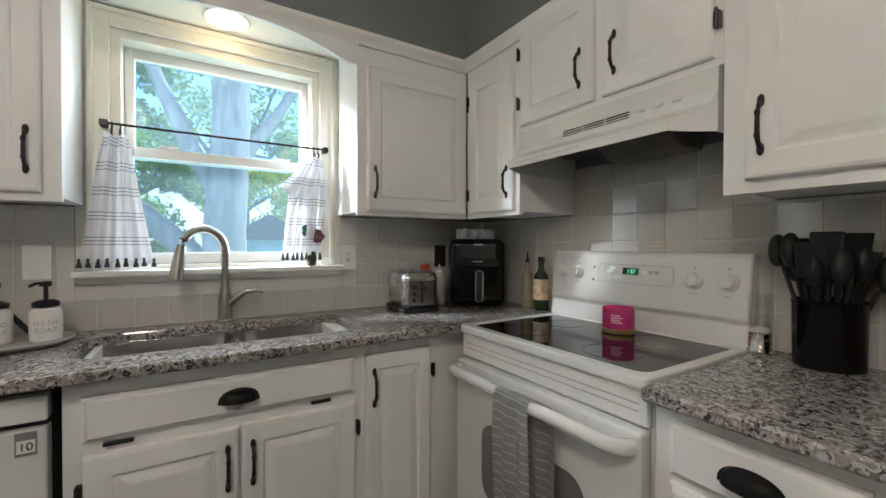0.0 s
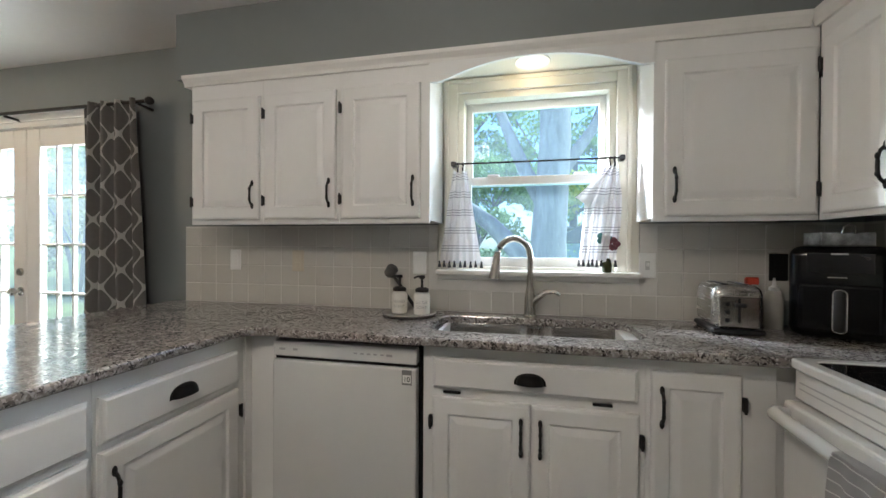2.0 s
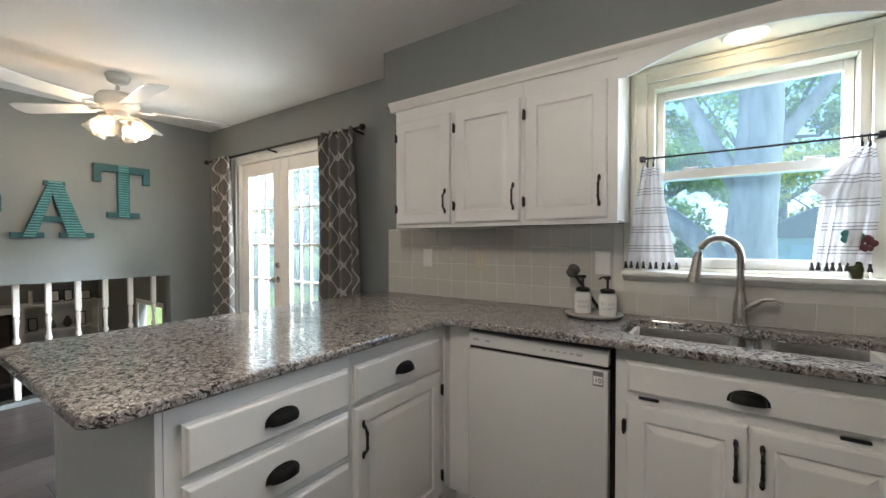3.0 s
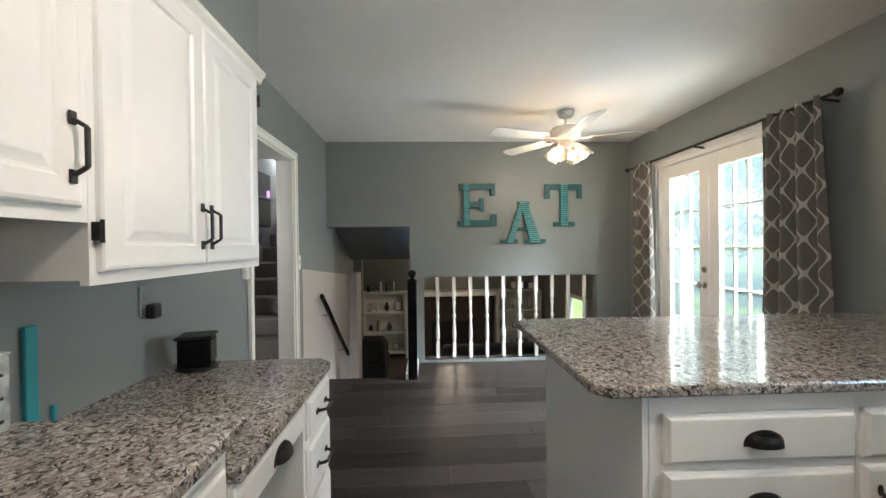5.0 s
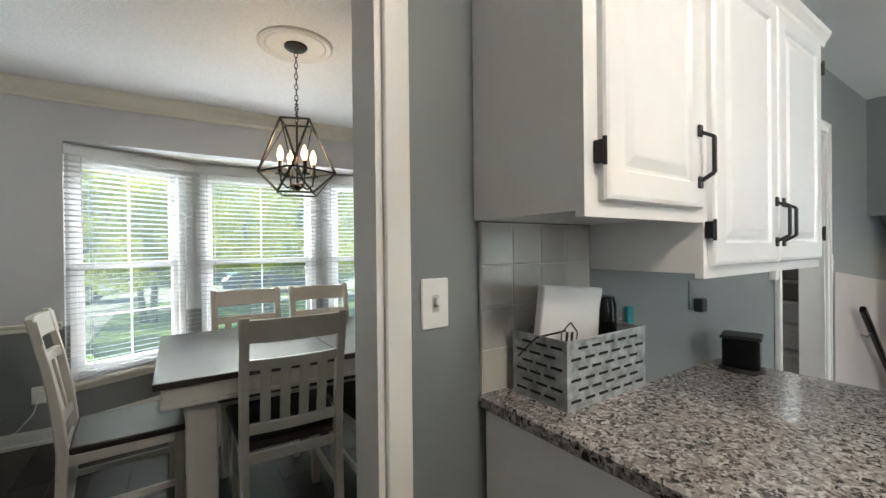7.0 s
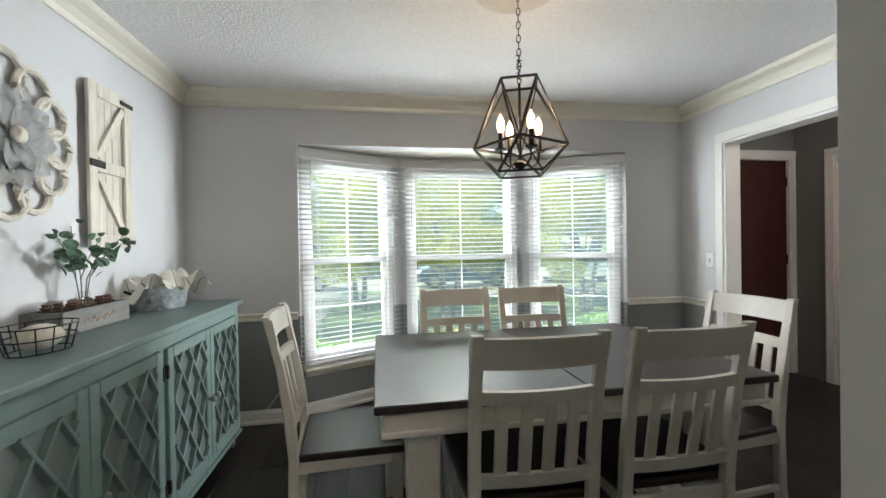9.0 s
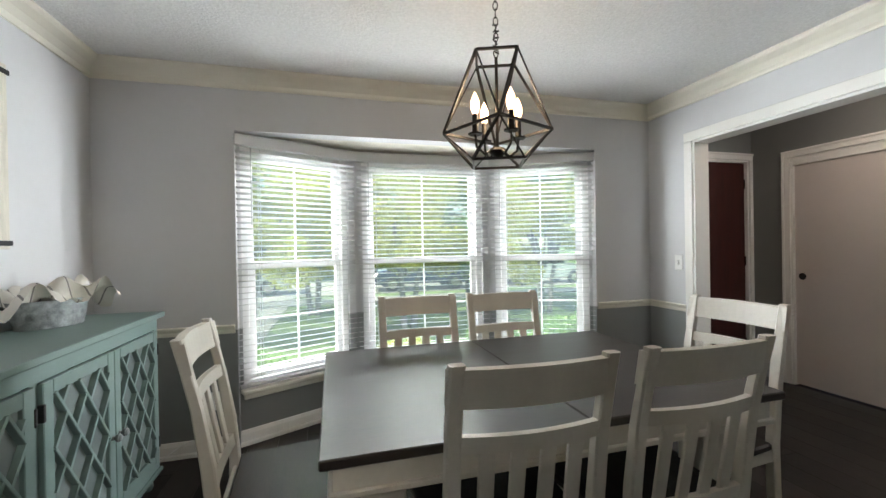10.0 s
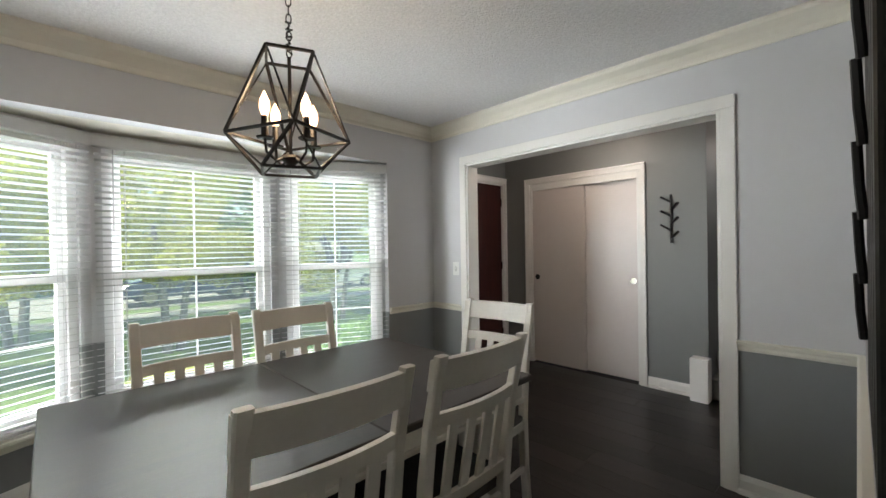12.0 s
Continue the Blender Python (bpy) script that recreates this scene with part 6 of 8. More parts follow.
for k in range(4):
    a = radians(45 + 90 * k)
    m = Matrix.Translation((0.075 * math.cos(a), 0.075 * math.sin(a), H - 0.295)) @ Matrix.Rotation(a, 4, "Z") @ Matrix.Rotation(radians(-38), 4, "Y")
    arm = part("lamp_arm", tube(bmesh.new(), [(-0.05, 0, 0.02), (-0.02, 0, 0.004), (0, 0, -0.012)], 0.009, 8), ENAMEL, fan, m=m)
    part("shade", lathe(bmesh.new(), [(0.024, -0.01), (0.036, -0.03), (0.056, -0.07), (0.066, -0.11), (0.076, -0.13)], 22, closed=True), glass("frosted shade glass", (1.0, 0.93, 0.80), 0.25, 0.35) if k == 0 else bpy.data.materials["frosted shade glass"], fan, "frosted glass shade", m=m, smooth=True)
    part("bulb", ball(bmesh.new(), (0, 0, -0.078), 0.037, 1, 1, 1.2, 14, 9), BULB, fan, "glowing bulb", m=m, smooth=True)
    q = m @ Vector((0, 0, -0.15))
    bulb_light("fan_bulb", (FX + q.x, FY + q.y, q.z), 1.6, (1.0, 0.80, 0.58))

# railing over the lower room
rl = thing("railing", "white turned-baluster railing at the lower room opening", "railing", pose(EX - 0.06, 0, 0))
part("bottom_rail", B(-0.03, 0.05, -0.05, 1.89, 0.0, 0.035, 0.004), TRIM, rl)
prof = [(0.018, 0.20), (0.02, 0.21), (0.012, 0.225), (0.02, 0.24), (0.024, 0.30), (0.016, 0.42), (0.013, 0.47), (0.022, 0.49), (0.022, 0.505), (0.013, 0.525), (0.016, 0.60), (0.02, 0.66), (0.012, 0.675), (0.02, 0.69), (0.018, 0.70)]
bm = bmesh.new()
box(bm, -0.019, 0.019, -0.019, 0.019, 0.035, 0.205, 0.003)
box(bm, -0.019, 0.019, -0.019, 0.019, 0.695, 0.945, 0.003)
lathe(bm, prof, 12)
BAL = mesh_of("baluster", bm, TRIM, True)
for k in range(10):
    part("baluster", BAL, None, rl, m=pose(0, 0.097 + 0.185 * k, 0))
nw = thing("newel_post", "black square newel post with ball top", "post", pose(-3.03, -0.165, 0))
bm = B(-0.044, 0.044, -0.044, 0.044, 0, 0.94, 0.005)
part("post", bm, GLOSSBLACK, nw)
part("cap", lathe(bmesh.new(), [(0.05, 0.94), (0.052, 0.95), (0.04, 0.962), (0.02, 0.97), (0.018, 0.98), (0.034, 0.995), (0.042, 1.02), (0.034, 1.045), (0.0, 1.056)], 20), GLOSSBLACK, nw, smooth=True)
bm = B(EX, -3.08, -0.22, -0.12, 0.0, 0.05, 0.004)
box(bm, -3.56, -3.0, -0.235, -0.21, -0.14, 0.06, 0.003)
solid("trim_stair_edge", bm, TRIM, "white trim along the stair edge", "trim")
sh = thing("stair_edge_rail", "black handrail from the newel to the wall", "handrail", pose(0, -0.165, 0.9))
part("rail", B(EX, -3.07, -0.025, 0.025, -0.02, 0.03, 0.006), GLOSSBLACK, sh)

# stairs down and the lower room
LZ = -1.08
for k in range(6):
    z = -0.18 * (k + 1)
    xx = -3.08 - 0.26 * k
    if z > LZ + 0.02:
        solid("stair_tread_down", B(xx - 0.28, xx, DY, -0.24, z - 0.18, z), LOWFLOOR, "dark wooden stair tread going down", "stair", kind="")
solid("floor_lower", B(-8.0, -3.0, -2.4, 2.6, LZ - 0.1, LZ), LOWFLOOR, "brown floor of the lower room", "floor")
solid("wall_stair_edge", B(-3.08, -3.0, -0.2, WY, LZ, -0.12), WALL, "grey wall below the kitchen floor", "wall")
solid("wall_lower_west", B(-8.1, -8.0, -2.4, 2.6, LZ, 1.35), FOYER, "grey wall at the far side of the lower room", "wall")
solid("wall_lower_south", B(-8.0, -5.0, -2.52, -2.40, LZ, 1.35), FOYER, "grey side wall of the lower room", "wall")
LWIN = (-6.2, -5.35, -0.2, 0.37)
solid("wall_lower_north", panel_wall(bmesh.new(), "y", 2.5, 2.6, -8.0, -3.0, LZ, 1.35, (LWIN,)), FOYER, "grey wall of the lower room with a window", "wall")
solid("wall_lower_east", B(-3.66, -3.54, WY + 0.15, 2.6, LZ, 1.35), STAIRWALL, "pale near wall of the lower room", "wall")
solid("ceiling_lower", B(-8.0, -5.0, -2.4, 2.6, 1.10, 1.2), CEIL, "white ceiling of the lower room", "ceiling")
bm = bmesh.new()
prism(bm, [(-3.67, 1.62), (-5.0, 1.10), (-5.0, 1.2), (-3.67, 1.72)], "y", -1.1, -0.20)
solid("ceiling_stair_slope", bm, WALL, "grey sloped ceiling over the lower stairs", "ceiling")
solid("ceiling_lower_near", B(-5.0, -3.67, -0.20, 2.6, 1.10, 1.2), CEIL, "white ceiling of the lower room near the railing", "ceiling")
solid("stair_half_wall", B(-5.10, -4.72, -1.094, -0.98, LZ, 0.92, 0.004), STAIRWALL, "pale wall end beside the lower stairs", "wall")
bm = bmesh.new()
prism(bm, [(-2.64, 0.002), (-2.64, 1.10), (-5.145, 0.868), (-5.145, LZ), (-3.001, LZ), (-3.001, 0.002)], "y", DY + 0.0005, DY + 0.0045)
solid("wall_stair_lower", bm, STAIRWALL, "pale lower stair wall under a sloping paint edge", "wall")
hr = thing("stair_handrail", "black handrail on the stair wall", "handrail", pose(0, DY + 0.06, 0))
part("rail", bar(bmesh.new(), (-3.05, 0, 0.82), (-4.35, 0, -0.10), 0.035, 0.05, 0.008), GLOSSBLACK, hr)
for xx, zz in ((-3.3, 0.61), (-4.1, 0.05)):
    part("bracket", tube(bmesh.new(), [(xx, -0.058, zz - 0.02), (xx, -0.02, zz - 0.03), (xx, 0, zz + 0.01)], 0.007, 7), NICKEL, hr)

# shelves in the lower room


def shelf_unit(label, y0, y1, z1, n, objs):
    t = thing("bookshelf", label, "bookshelf", pose(-8.0, 0, LZ), "built-in shelves")
    part("back", B(0.002, 0.02, y0, y1, 0, z1), TRIM, t)
    for yy in (y0, y1 - 0.05):
        part("side", B(0.02, 0.38, yy, yy + 0.05, 0, z1), TRIM, t)
    for k in range(n + 1):
        zz = 0.10 + (z1 - 0.14) * k / n
        part("shelf", B(0.02, 0.36, y0 + 0.05, y1 - 0.05, zz, zz + 0.04), TRIM, t)
    random.seed(objs)
    for k in range(n + 1):
        zz = LZ + 0.14 + (z1 - 0.14) * k / n
        yy = y0 + 0.12
        while yy < y1 - 0.2:
            w = random.uniform(0.06, 0.16)
            hh = random.uniform(0.12, 0.24)
            kind_ = random.choice(("picture_frame", "book", "vase"))
            mm = random.choice((MATTEBLACK, GREYWOOD, CERAMIC, DARKWOOD))
            if kind_ == "vase":
                o = thing("vase", "small vase on the shelf", "vase", pose(-7.82, yy + w / 2, zz), "shelf ornaments")
                part("body", lathe(bmesh.new(), [(0.03, 0), (w * 0.4, hh * 0.3), (w * 0.35, hh * 0.6), (0.025, hh * 0.85), (0.03, hh)], 14), mm, o, smooth=True)
            elif kind_ == "book":
                o = thing("book", "upright book on the shelf", "book", pose(-7.82, yy, zz), "shelf ornaments")
                part("cover", B(-0.08, 0.08, 0, w * 0.4, 0, hh, 0.003), mm, o)
            else:
                o = thing("picture_frame", "small picture frame on the shelf", "picture frame", pose(-7.82, yy, zz, 0, -8, 0), "shelf ornaments")
                part("frame", B(-0.01, 0.01, 0, w, 0, hh, 0.004), MATTEBLACK, o)
                part("picture", B(0.0102, 0.0115, 0.015, w - 0.015, 0.015, hh - 0.015), CERAMIC, o)
            yy += w + random.uniform(0.03, 0.16)
    return t


shelf_unit("white built-in bookshelf with ornaments in the lower room", -1.40, -0.42, 1.40, 3, 3)
shelf_unit("white built-in shelves beside the fireplace", 1.48, 2.45, 1.40, 3, 8)
fp = thing("fireplace", "dark fireplace with a pale mantel in the lower room", "fireplace", pose(-8.0, 0.54, LZ))
part("surround", B(0.0, 0.30, -0.85, 0.85, 0, 1.30, 0.01), mat("dark brick", (0.05, 0.035, 0.03), 0.8, var=0.4, scale=12), fp)
part("mantel", B(0.0, 0.45, -0.92, 0.92, 1.30, 1.40, 0.008), TRIM, fp)
part("opening", B(0.295, 0.305, -0.45, 0.45, 0.05, 0.75), DARKSLOT, fp)
so = thing("sofa", "charcoal sofa seen from above in the lower room", "sofa", pose(-5.4, 1.3, LZ))
part("base", B(-0.45, 0.45, -1.1, 1.1, 0.08, 0.44, 0.05, seg=3), DARKSOFA, so)
part("backrest", B(0.22, 0.48, -1.1, 1.1, 0.40, 0.90, 0.07, seg=3), DARKSOFA, so)
for s in (-1, 1):
    part("armrest", B(-0.45, 0.45, s * 1.02 - 0.12, s * 1.02 + 0.12, 0.3, 0.66, 0.06, seg=3), DARKSOFA, so)
ac = thing("armchair", "charcoal armchair near the lower stairs", "armchair", pose(-6.2, -1.0, LZ))
part("base", B(-0.4, 0.4, -0.29, 0.29, 0.08, 0.46, 0.05, seg=3), DARKSOFA, ac)
part("backrest", B(0.15, 0.42, -0.29, 0.29, 0.4, 0.86, 0.08, seg=3), DARKSOFA, ac)
lp = thing("flush_ceiling_light", "lit round ceiling light in the lower room", "light", pose(-6.2, 0.45, 1.10))
part("glass", lathe(bmesh.new(), [(0.14, 0), (0.15, -0.01), (0.12, -0.06), (0.0, -0.085)], 24), SHADEGLOW, lp, smooth=True)
bulb_light("lower_room_lamp", (-6.2, 0.45, 0.9), 4.5, (1, 0.82, 0.62), 0.12)
wl = thing("window_lower", "bright window with a pale curtain in the lower room", "window", kind="structure")
bm = bmesh.new()
for a, b, s, e in ((LWIN[0] - 0.06, LWIN[0], LWIN[2], LWIN[3]), (LWIN[1], LWIN[1] + 0.06, LWIN[2], LWIN[3]), (LWIN[0] - 0.06, LWIN[1] + 0.06, LWIN[3], LWIN[3] + 0.06), (LWIN[0] - 0.06, LWIN[1] + 0.06, LWIN[2] - 0.06, LWIN[2])):
    box(bm, a, b, 2.48, 2.5, s, e, 0.003)
part("casing", bm, TRIM, wl)

# unseen lamp without a fixture, added to brighten the stair walls
bulb_light("stair_fill_lamp", (-4.0, -1.55, 2.30), 1.3, (1.0, 0.80, 0.66), 0.1)

# stairs up from the foyer, seen through the doorway
for k in range(9):
    z = 0.185 * (k + 1)
    xx = -2.88 - 0.25 * k
    bm = B(xx - 0.27, xx, -2.12, DY - 0.125, z - 0.185 if k else 0.0, z, 0.02, seg=2)
    solid("stair_step", bm, CARPET, "grey carpeted stair step going up", "stair", kind="", group="stairs up")
bm = bmesh.new()
prism(bm, [(-2.868, 0.0), (-2.75, 0.0), (-2.75, 0.36), (-2.868, 0.36)], "y", -2.235, -2.10, 0.004)
solid("trim_stair_plinth", bm, TRIM, "white plinth block at the foot of the stairs", "trim")
bm = bmesh.new()
prism(bm, [(-2.87, 0.25), (-5.2, 1.98), (-5.2, 2.18), (-2.87, 0.45)], "y", -2.135, -2.121)
solid("trim_stair_skirt", bm, CARPET, "grey sloping stair skirt", "trim")
solid("wall_stair_south", B(-5.3, -2.99, -2.24, -2.12, -0.12, 4.2), FOYER, "grey wall beside the stairs", "wall")
solid("wall_stair_west", B(-5.4, -5.3, -2.3, -1.0, -0.12, 4.2), FOYER, "grey wall at the head of the stairs", "wall")
fr_ = thing("shadow_box", "black shelf box with a purple light on the stair wall", "wall shelf", pose(-4.15, -2.119, 1.55, 0, 0, 90))
part("frame", B(0, 0.12, -0.22, 0.22, 0.0, 0.66, 0.006), MATTEBLACK, fr_)
part("shelf", B(0.115, 0.15, -0.2, 0.2, 0.34, 0.36), GREYWOOD, fr_)
part("lamp", B(0.12, 0.14, 0.08, 0.14, 0.37, 0.45, 0.004), PURPLEGLOW, fr_, "glowing purple lamp")

# ---- dining room
TX0, TX1, TY0, TY1, TZ = -0.395, 1.13, -3.29, -2.222, 0.77
tb = thing("dining_table", "rectangular dining table with dark top and cream base", "table", pose((TX0 + TX1) / 2, (TY0 + TY1) / 2, 0))
hw, hd = (TX1 - TX0) / 2, (TY1 - TY0) / 2
seam = 0.365 - (TX0 + TX1) / 2
part("tabletop", B(-hw, seam - 0.001, -hd, hd, TZ - 0.028, TZ, 0.004), DARKWOOD, tb, "dark espresso wood top")
part("tabletop_leaf", B(seam + 0.001, hw, -hd, hd, TZ - 0.028, TZ, 0.004), DARKWOOD, tb, "dark espresso wood top")
bm = B(-hw + 0.03, hw - 0.03, -hd + 0.03, hd - 0.03, TZ - 0.115, TZ - 0.029, 0.004)
box(bm, -hw + 0.02, hw - 0.02, -hd + 0.02, hd - 0.02, TZ - 0.118, TZ - 0.098, 0.004)
part("apron", bm, CHAIRWHITE, tb)
for sx in (-1, 1):
    for sy in (-1, 1):
        lx, ly = sx * (hw - 0.17), sy * (hd - 0.17)
        bm = B(lx - 0.06, lx + 0.06, ly - 0.06, ly + 0.06, 0.0, TZ - 0.119, 0.006)
        part("leg", bm, CHAIRWHITE, tb)
for sx in (-1, 1):
    part("stretcher", B(sx * (hw - 0.17) - 0.035, sx * (hw - 0.17) + 0.035, -hd + 0.232, hd - 0.232, 0.09, 0.16, 0.004), CHAIRWHITE, tb)


def curved_rail(w, z0, z1, y, sag, t, crown=0.0, rake=0.0):
    """A back rail that bows backwards, between the posts."""
    bm = bmesh.new()
    n = 12
    prof = []
    for k in range(n + 1):
        s = -1 + 2 * k / n
        yy = y - sag * (1 - s * s)
        prof.append((s * w / 2, yy, crown * (1 - s * s)))
    rings = []
    for x, yy, cz in prof:
        rings.append([bm.verts.new(p) for p in ((x, yy - t / 2, z0), (x, yy + t / 2, z0), (x, yy + t / 2 - rake * (z1 - z0), z1 + cz), (x, yy - t / 2 - rake * (z1 - z0), z1 + cz))])
    for a, b in zip(rings, rings[1:]):
        for i in range(4):
            bm.faces.new((a[i], a[(i + 1) % 4], b[(i + 1) % 4], b[i]))
    bm.faces.new(rings[0][::-1])
    bm.faces.new(rings[-1])
    return bm


def build_chair(label):
    """A slat-back chair; the sitter looks to +y."""
    c = thing("dining_chair", label, "chair", pose(0, 0, 0), "chairs round the table")
    RK = 0.16
    zb = lambda z: -0.205 - 0.06 * max(z - 0.45, 0) - 0.182 * max(z - 0.45, 0) ** 2
    for s in (-1, 1):
        bm = bmesh.new()
        pts = [(0.0, -0.235), (0.20, -0.212), (0.45, -0.205), (0.62, zb(0.62)), (0.80, zb(0.80)), (0.93, zb(0.93)), (1.018, zb(1.018))]
        rings = []
        for z, y in pts:
            d = 0.02 if z < 0.7 else 0.015
            x = s * 0.198
            rings.append([bm.verts.new(p) for p in ((x - 0.019, y - d, z), (x + 0.019, y - d, z), (x + 0.019, y + d, z), (x - 0.019, y + d, z))])
        for a, b in zip(rings, rings[1:]):
            for i in range(4):
                bm.faces.new((a[i], a[(i + 1) % 4], b[(i + 1) % 4], b[i]))
        bm.faces.new(rings[0][::-1])
        bm.faces.new(rings[-1])
        bmesh.ops.bevel(bm, geom=[e for e in bm.edges if abs(e.verts[0].co.z - e.verts[1].co.z) > 0.01], offset=0.005, segments=1, affect="EDGES")
        part("back_post", bm, CHAIRWHITE, c)
        part("front_leg", B(s * 0.195 - 0.02, s * 0.195 + 0.02, 0.185, 0.225, 0, 0.43, 0.005), CHAIRWHITE, c)
        part("side_rail", B(s * 0.20 - 0.01, s * 0.20 + 0.01, -0.19, 0.186, 0.385, 0.43, 0.003), CHAIRWHITE, c)
        part("stretcher", B(s * 0.20 - 0.009, s * 0.20 + 0.009, -0.205, 0.186, 0.17, 0.20, 0.003), CHAIRWHITE, c)
    part("top_rail", curved_rail(0.436, 0.912, 1.006, zb(0.912) + 0.004, 0.032, 0.026, 0.003, 0.20), CHAIRWHITE, c)
    part("middle_rail", curved_rail(0.385, 0.795, 0.838, zb(0.795), 0.026, 0.02, 0.0, RK), CHAIRWHITE, c)
    part("lower_rail", curved_rail(0.385, 0.515, 0.56, zb(0.515), 0.012, 0.02, 0.0, RK), CHAIRWHITE, c)
    for k in range(4):
        x = -0.117 + 0.078 * k
        s = x / 0.2
        p0 = Vector((x, zb(0.55) - 0.012 * (1 - s * s), 0.55))
        p1 = Vector((x, zb(0.80) - 0.024 * (1 - s * s), 0.80))
        part("slat", bar(bmesh.new(), p0, p1, 0.041, 0.011, 0.002), CHAIRWHITE, c)
    part("front_rail", B(-0.175, 0.175, 0.195, 0.215, 0.385, 0.43, 0.003), CHAIRWHITE, c)
    part("back_rail", B(-0.186, 0.186, -0.212, -0.195, 0.385, 0.43, 0.003), CHAIRWHITE, c)
    bm = prism(bmesh.new(), [(-0.21, -0.185), (0.21, -0.185), (0.235, 0.235), (-0.235, 0.235)], "z", 0.431, 0.462, 0.007)
    part("seat", bm, DARKWOOD, c, "dark espresso wood seat")
    return c


LB = "cream painted slat-back dining chair with dark wooden seat"
ch = build_chair(LB)
DB = 0.315                     # from the chair's middle to the top of its back
ch.matrix_basis = pose(0.615, -2.045 - DB, 0, 0, 0, 178)
copy_thing(ch, pose(0.105, -2.045 - DB, 0, 0, 0, 180.5))
copy_thing(ch, pose(0.635, -3.42 + DB, 0, 0, 0, 1))
copy_thing(ch, pose(0.145, -3.40 + DB, 0, 0, 0, 0))
copy_thing(ch, pose(1.575 - DB, -2.80, 0, 0, 0, 94))
copy_thing(ch, pose(-0.735 + DB, -2.625, 0, 0, 0, -85))
PAD = mat("black seat pad cloth", (0.008, 0.008, 0.009), 0.8, var=0.3, scale=25, bump=0.3, bscale=300)
for px_, turn_ in ((0.615, 178), (0.105, 180.5)):
    bm = prism(bmesh.new(), [(-0.215, -0.175), (0.215, -0.175), (0.24, 0.24), (-0.24, 0.24)], "z", 0.0, 0.045)
    bmesh.ops.bevel(bm, geom=bm.edges[:], offset=0.018, segments=3, affect="EDGES", profile=0.5)
    solid("seat_cushion", bm, PAD, "black cloth seat pad on a dining chair", "cushion", "", pose(px_, -2.045 - DB, 0.463, 0, 0, turn_), True, "black seat pads")

# buffet
BX = 2.03
BY0, BY1 = -3.76, -1.86
bf = thing("buffet", "sage teal buffet with four lattice glass doors", "buffet", at(BX, BY1, 0, "-x"))
# local: x from 0 along the front towards the bay, local y into the wall
BL = BY1 - BY0
# the facing pose maps local +x to world -y
part("top", B(-0.02, BL + 0.02, -0.035, 0.425, 0.925, 0.955, 0.006, seg=2), BUFFET, bf)
part("face_rail", B(0, BL, 0.0, 0.018, 0.86, 0.924), BUFFET, bf)
part("face_rail", B(0, BL, 0.0, 0.018, 0.10, 0.155), BUFFET, bf)
for x in (0, BL / 2 - 0.02, BL - 0.04):
    part("face_stile", B(x, x + 0.04, 0.0, 0.018, 0.155, 0.86), BUFFET, bf)
for q in ((0, 0.018, 0.018, 0.42, 0.10, 0.924), (BL - 0.018, BL, 0.018, 0.42, 0.10, 0.924)):
    part("side_panel", B(*q), BUFFET, bf)
part("back_panel", B(0.018, BL - 0.018, 0.40, 0.42, 0.10, 0.924), BUFFET, bf)
for zz in (0.10, 0.50):
    part("shelf", B(0.018, BL - 0.018, 0.05, 0.40, zz, zz + 0.02), BUFFET, bf)
bm = B(-0.012, BL + 0.012, -0.014, 0.42, 0.075, 0.10, 0.006)
part("plinth", bm, BUFFET, bf)
for x in (0.05, BL - 0.05):
    for y in (0.04, 0.37):
        part("foot", lathe(bmesh.new(), [(0.018, 0), (0.028, 0.02), (0.024, 0.045), (0.034, 0.06), (0.034, 0.0755)], 16), BUFFET, bf, m=pose(x, y, 0), smooth=True)


def clip_line(p, d, x0, x1, z0, z1, t0=-9.0, t1=9.0):
    for k, (lo, hi) in enumerate(((x0, x1), (z0, z1))):
        if abs(d[k]) < 1e-9:
            if not lo <= p[k] <= hi:
                return None
            continue
        a, b = sorted(((lo - p[k]) / d[k], (hi - p[k]) / d[k]))
        t0, t1 = max(t0, a), min(t1, b)
    return ((p[0] + d[0] * t0, p[1] + d[1] * t0), (p[0] + d[0] * t1, p[1] + d[1] * t1)) if t1 - t0 > 0.02 else None


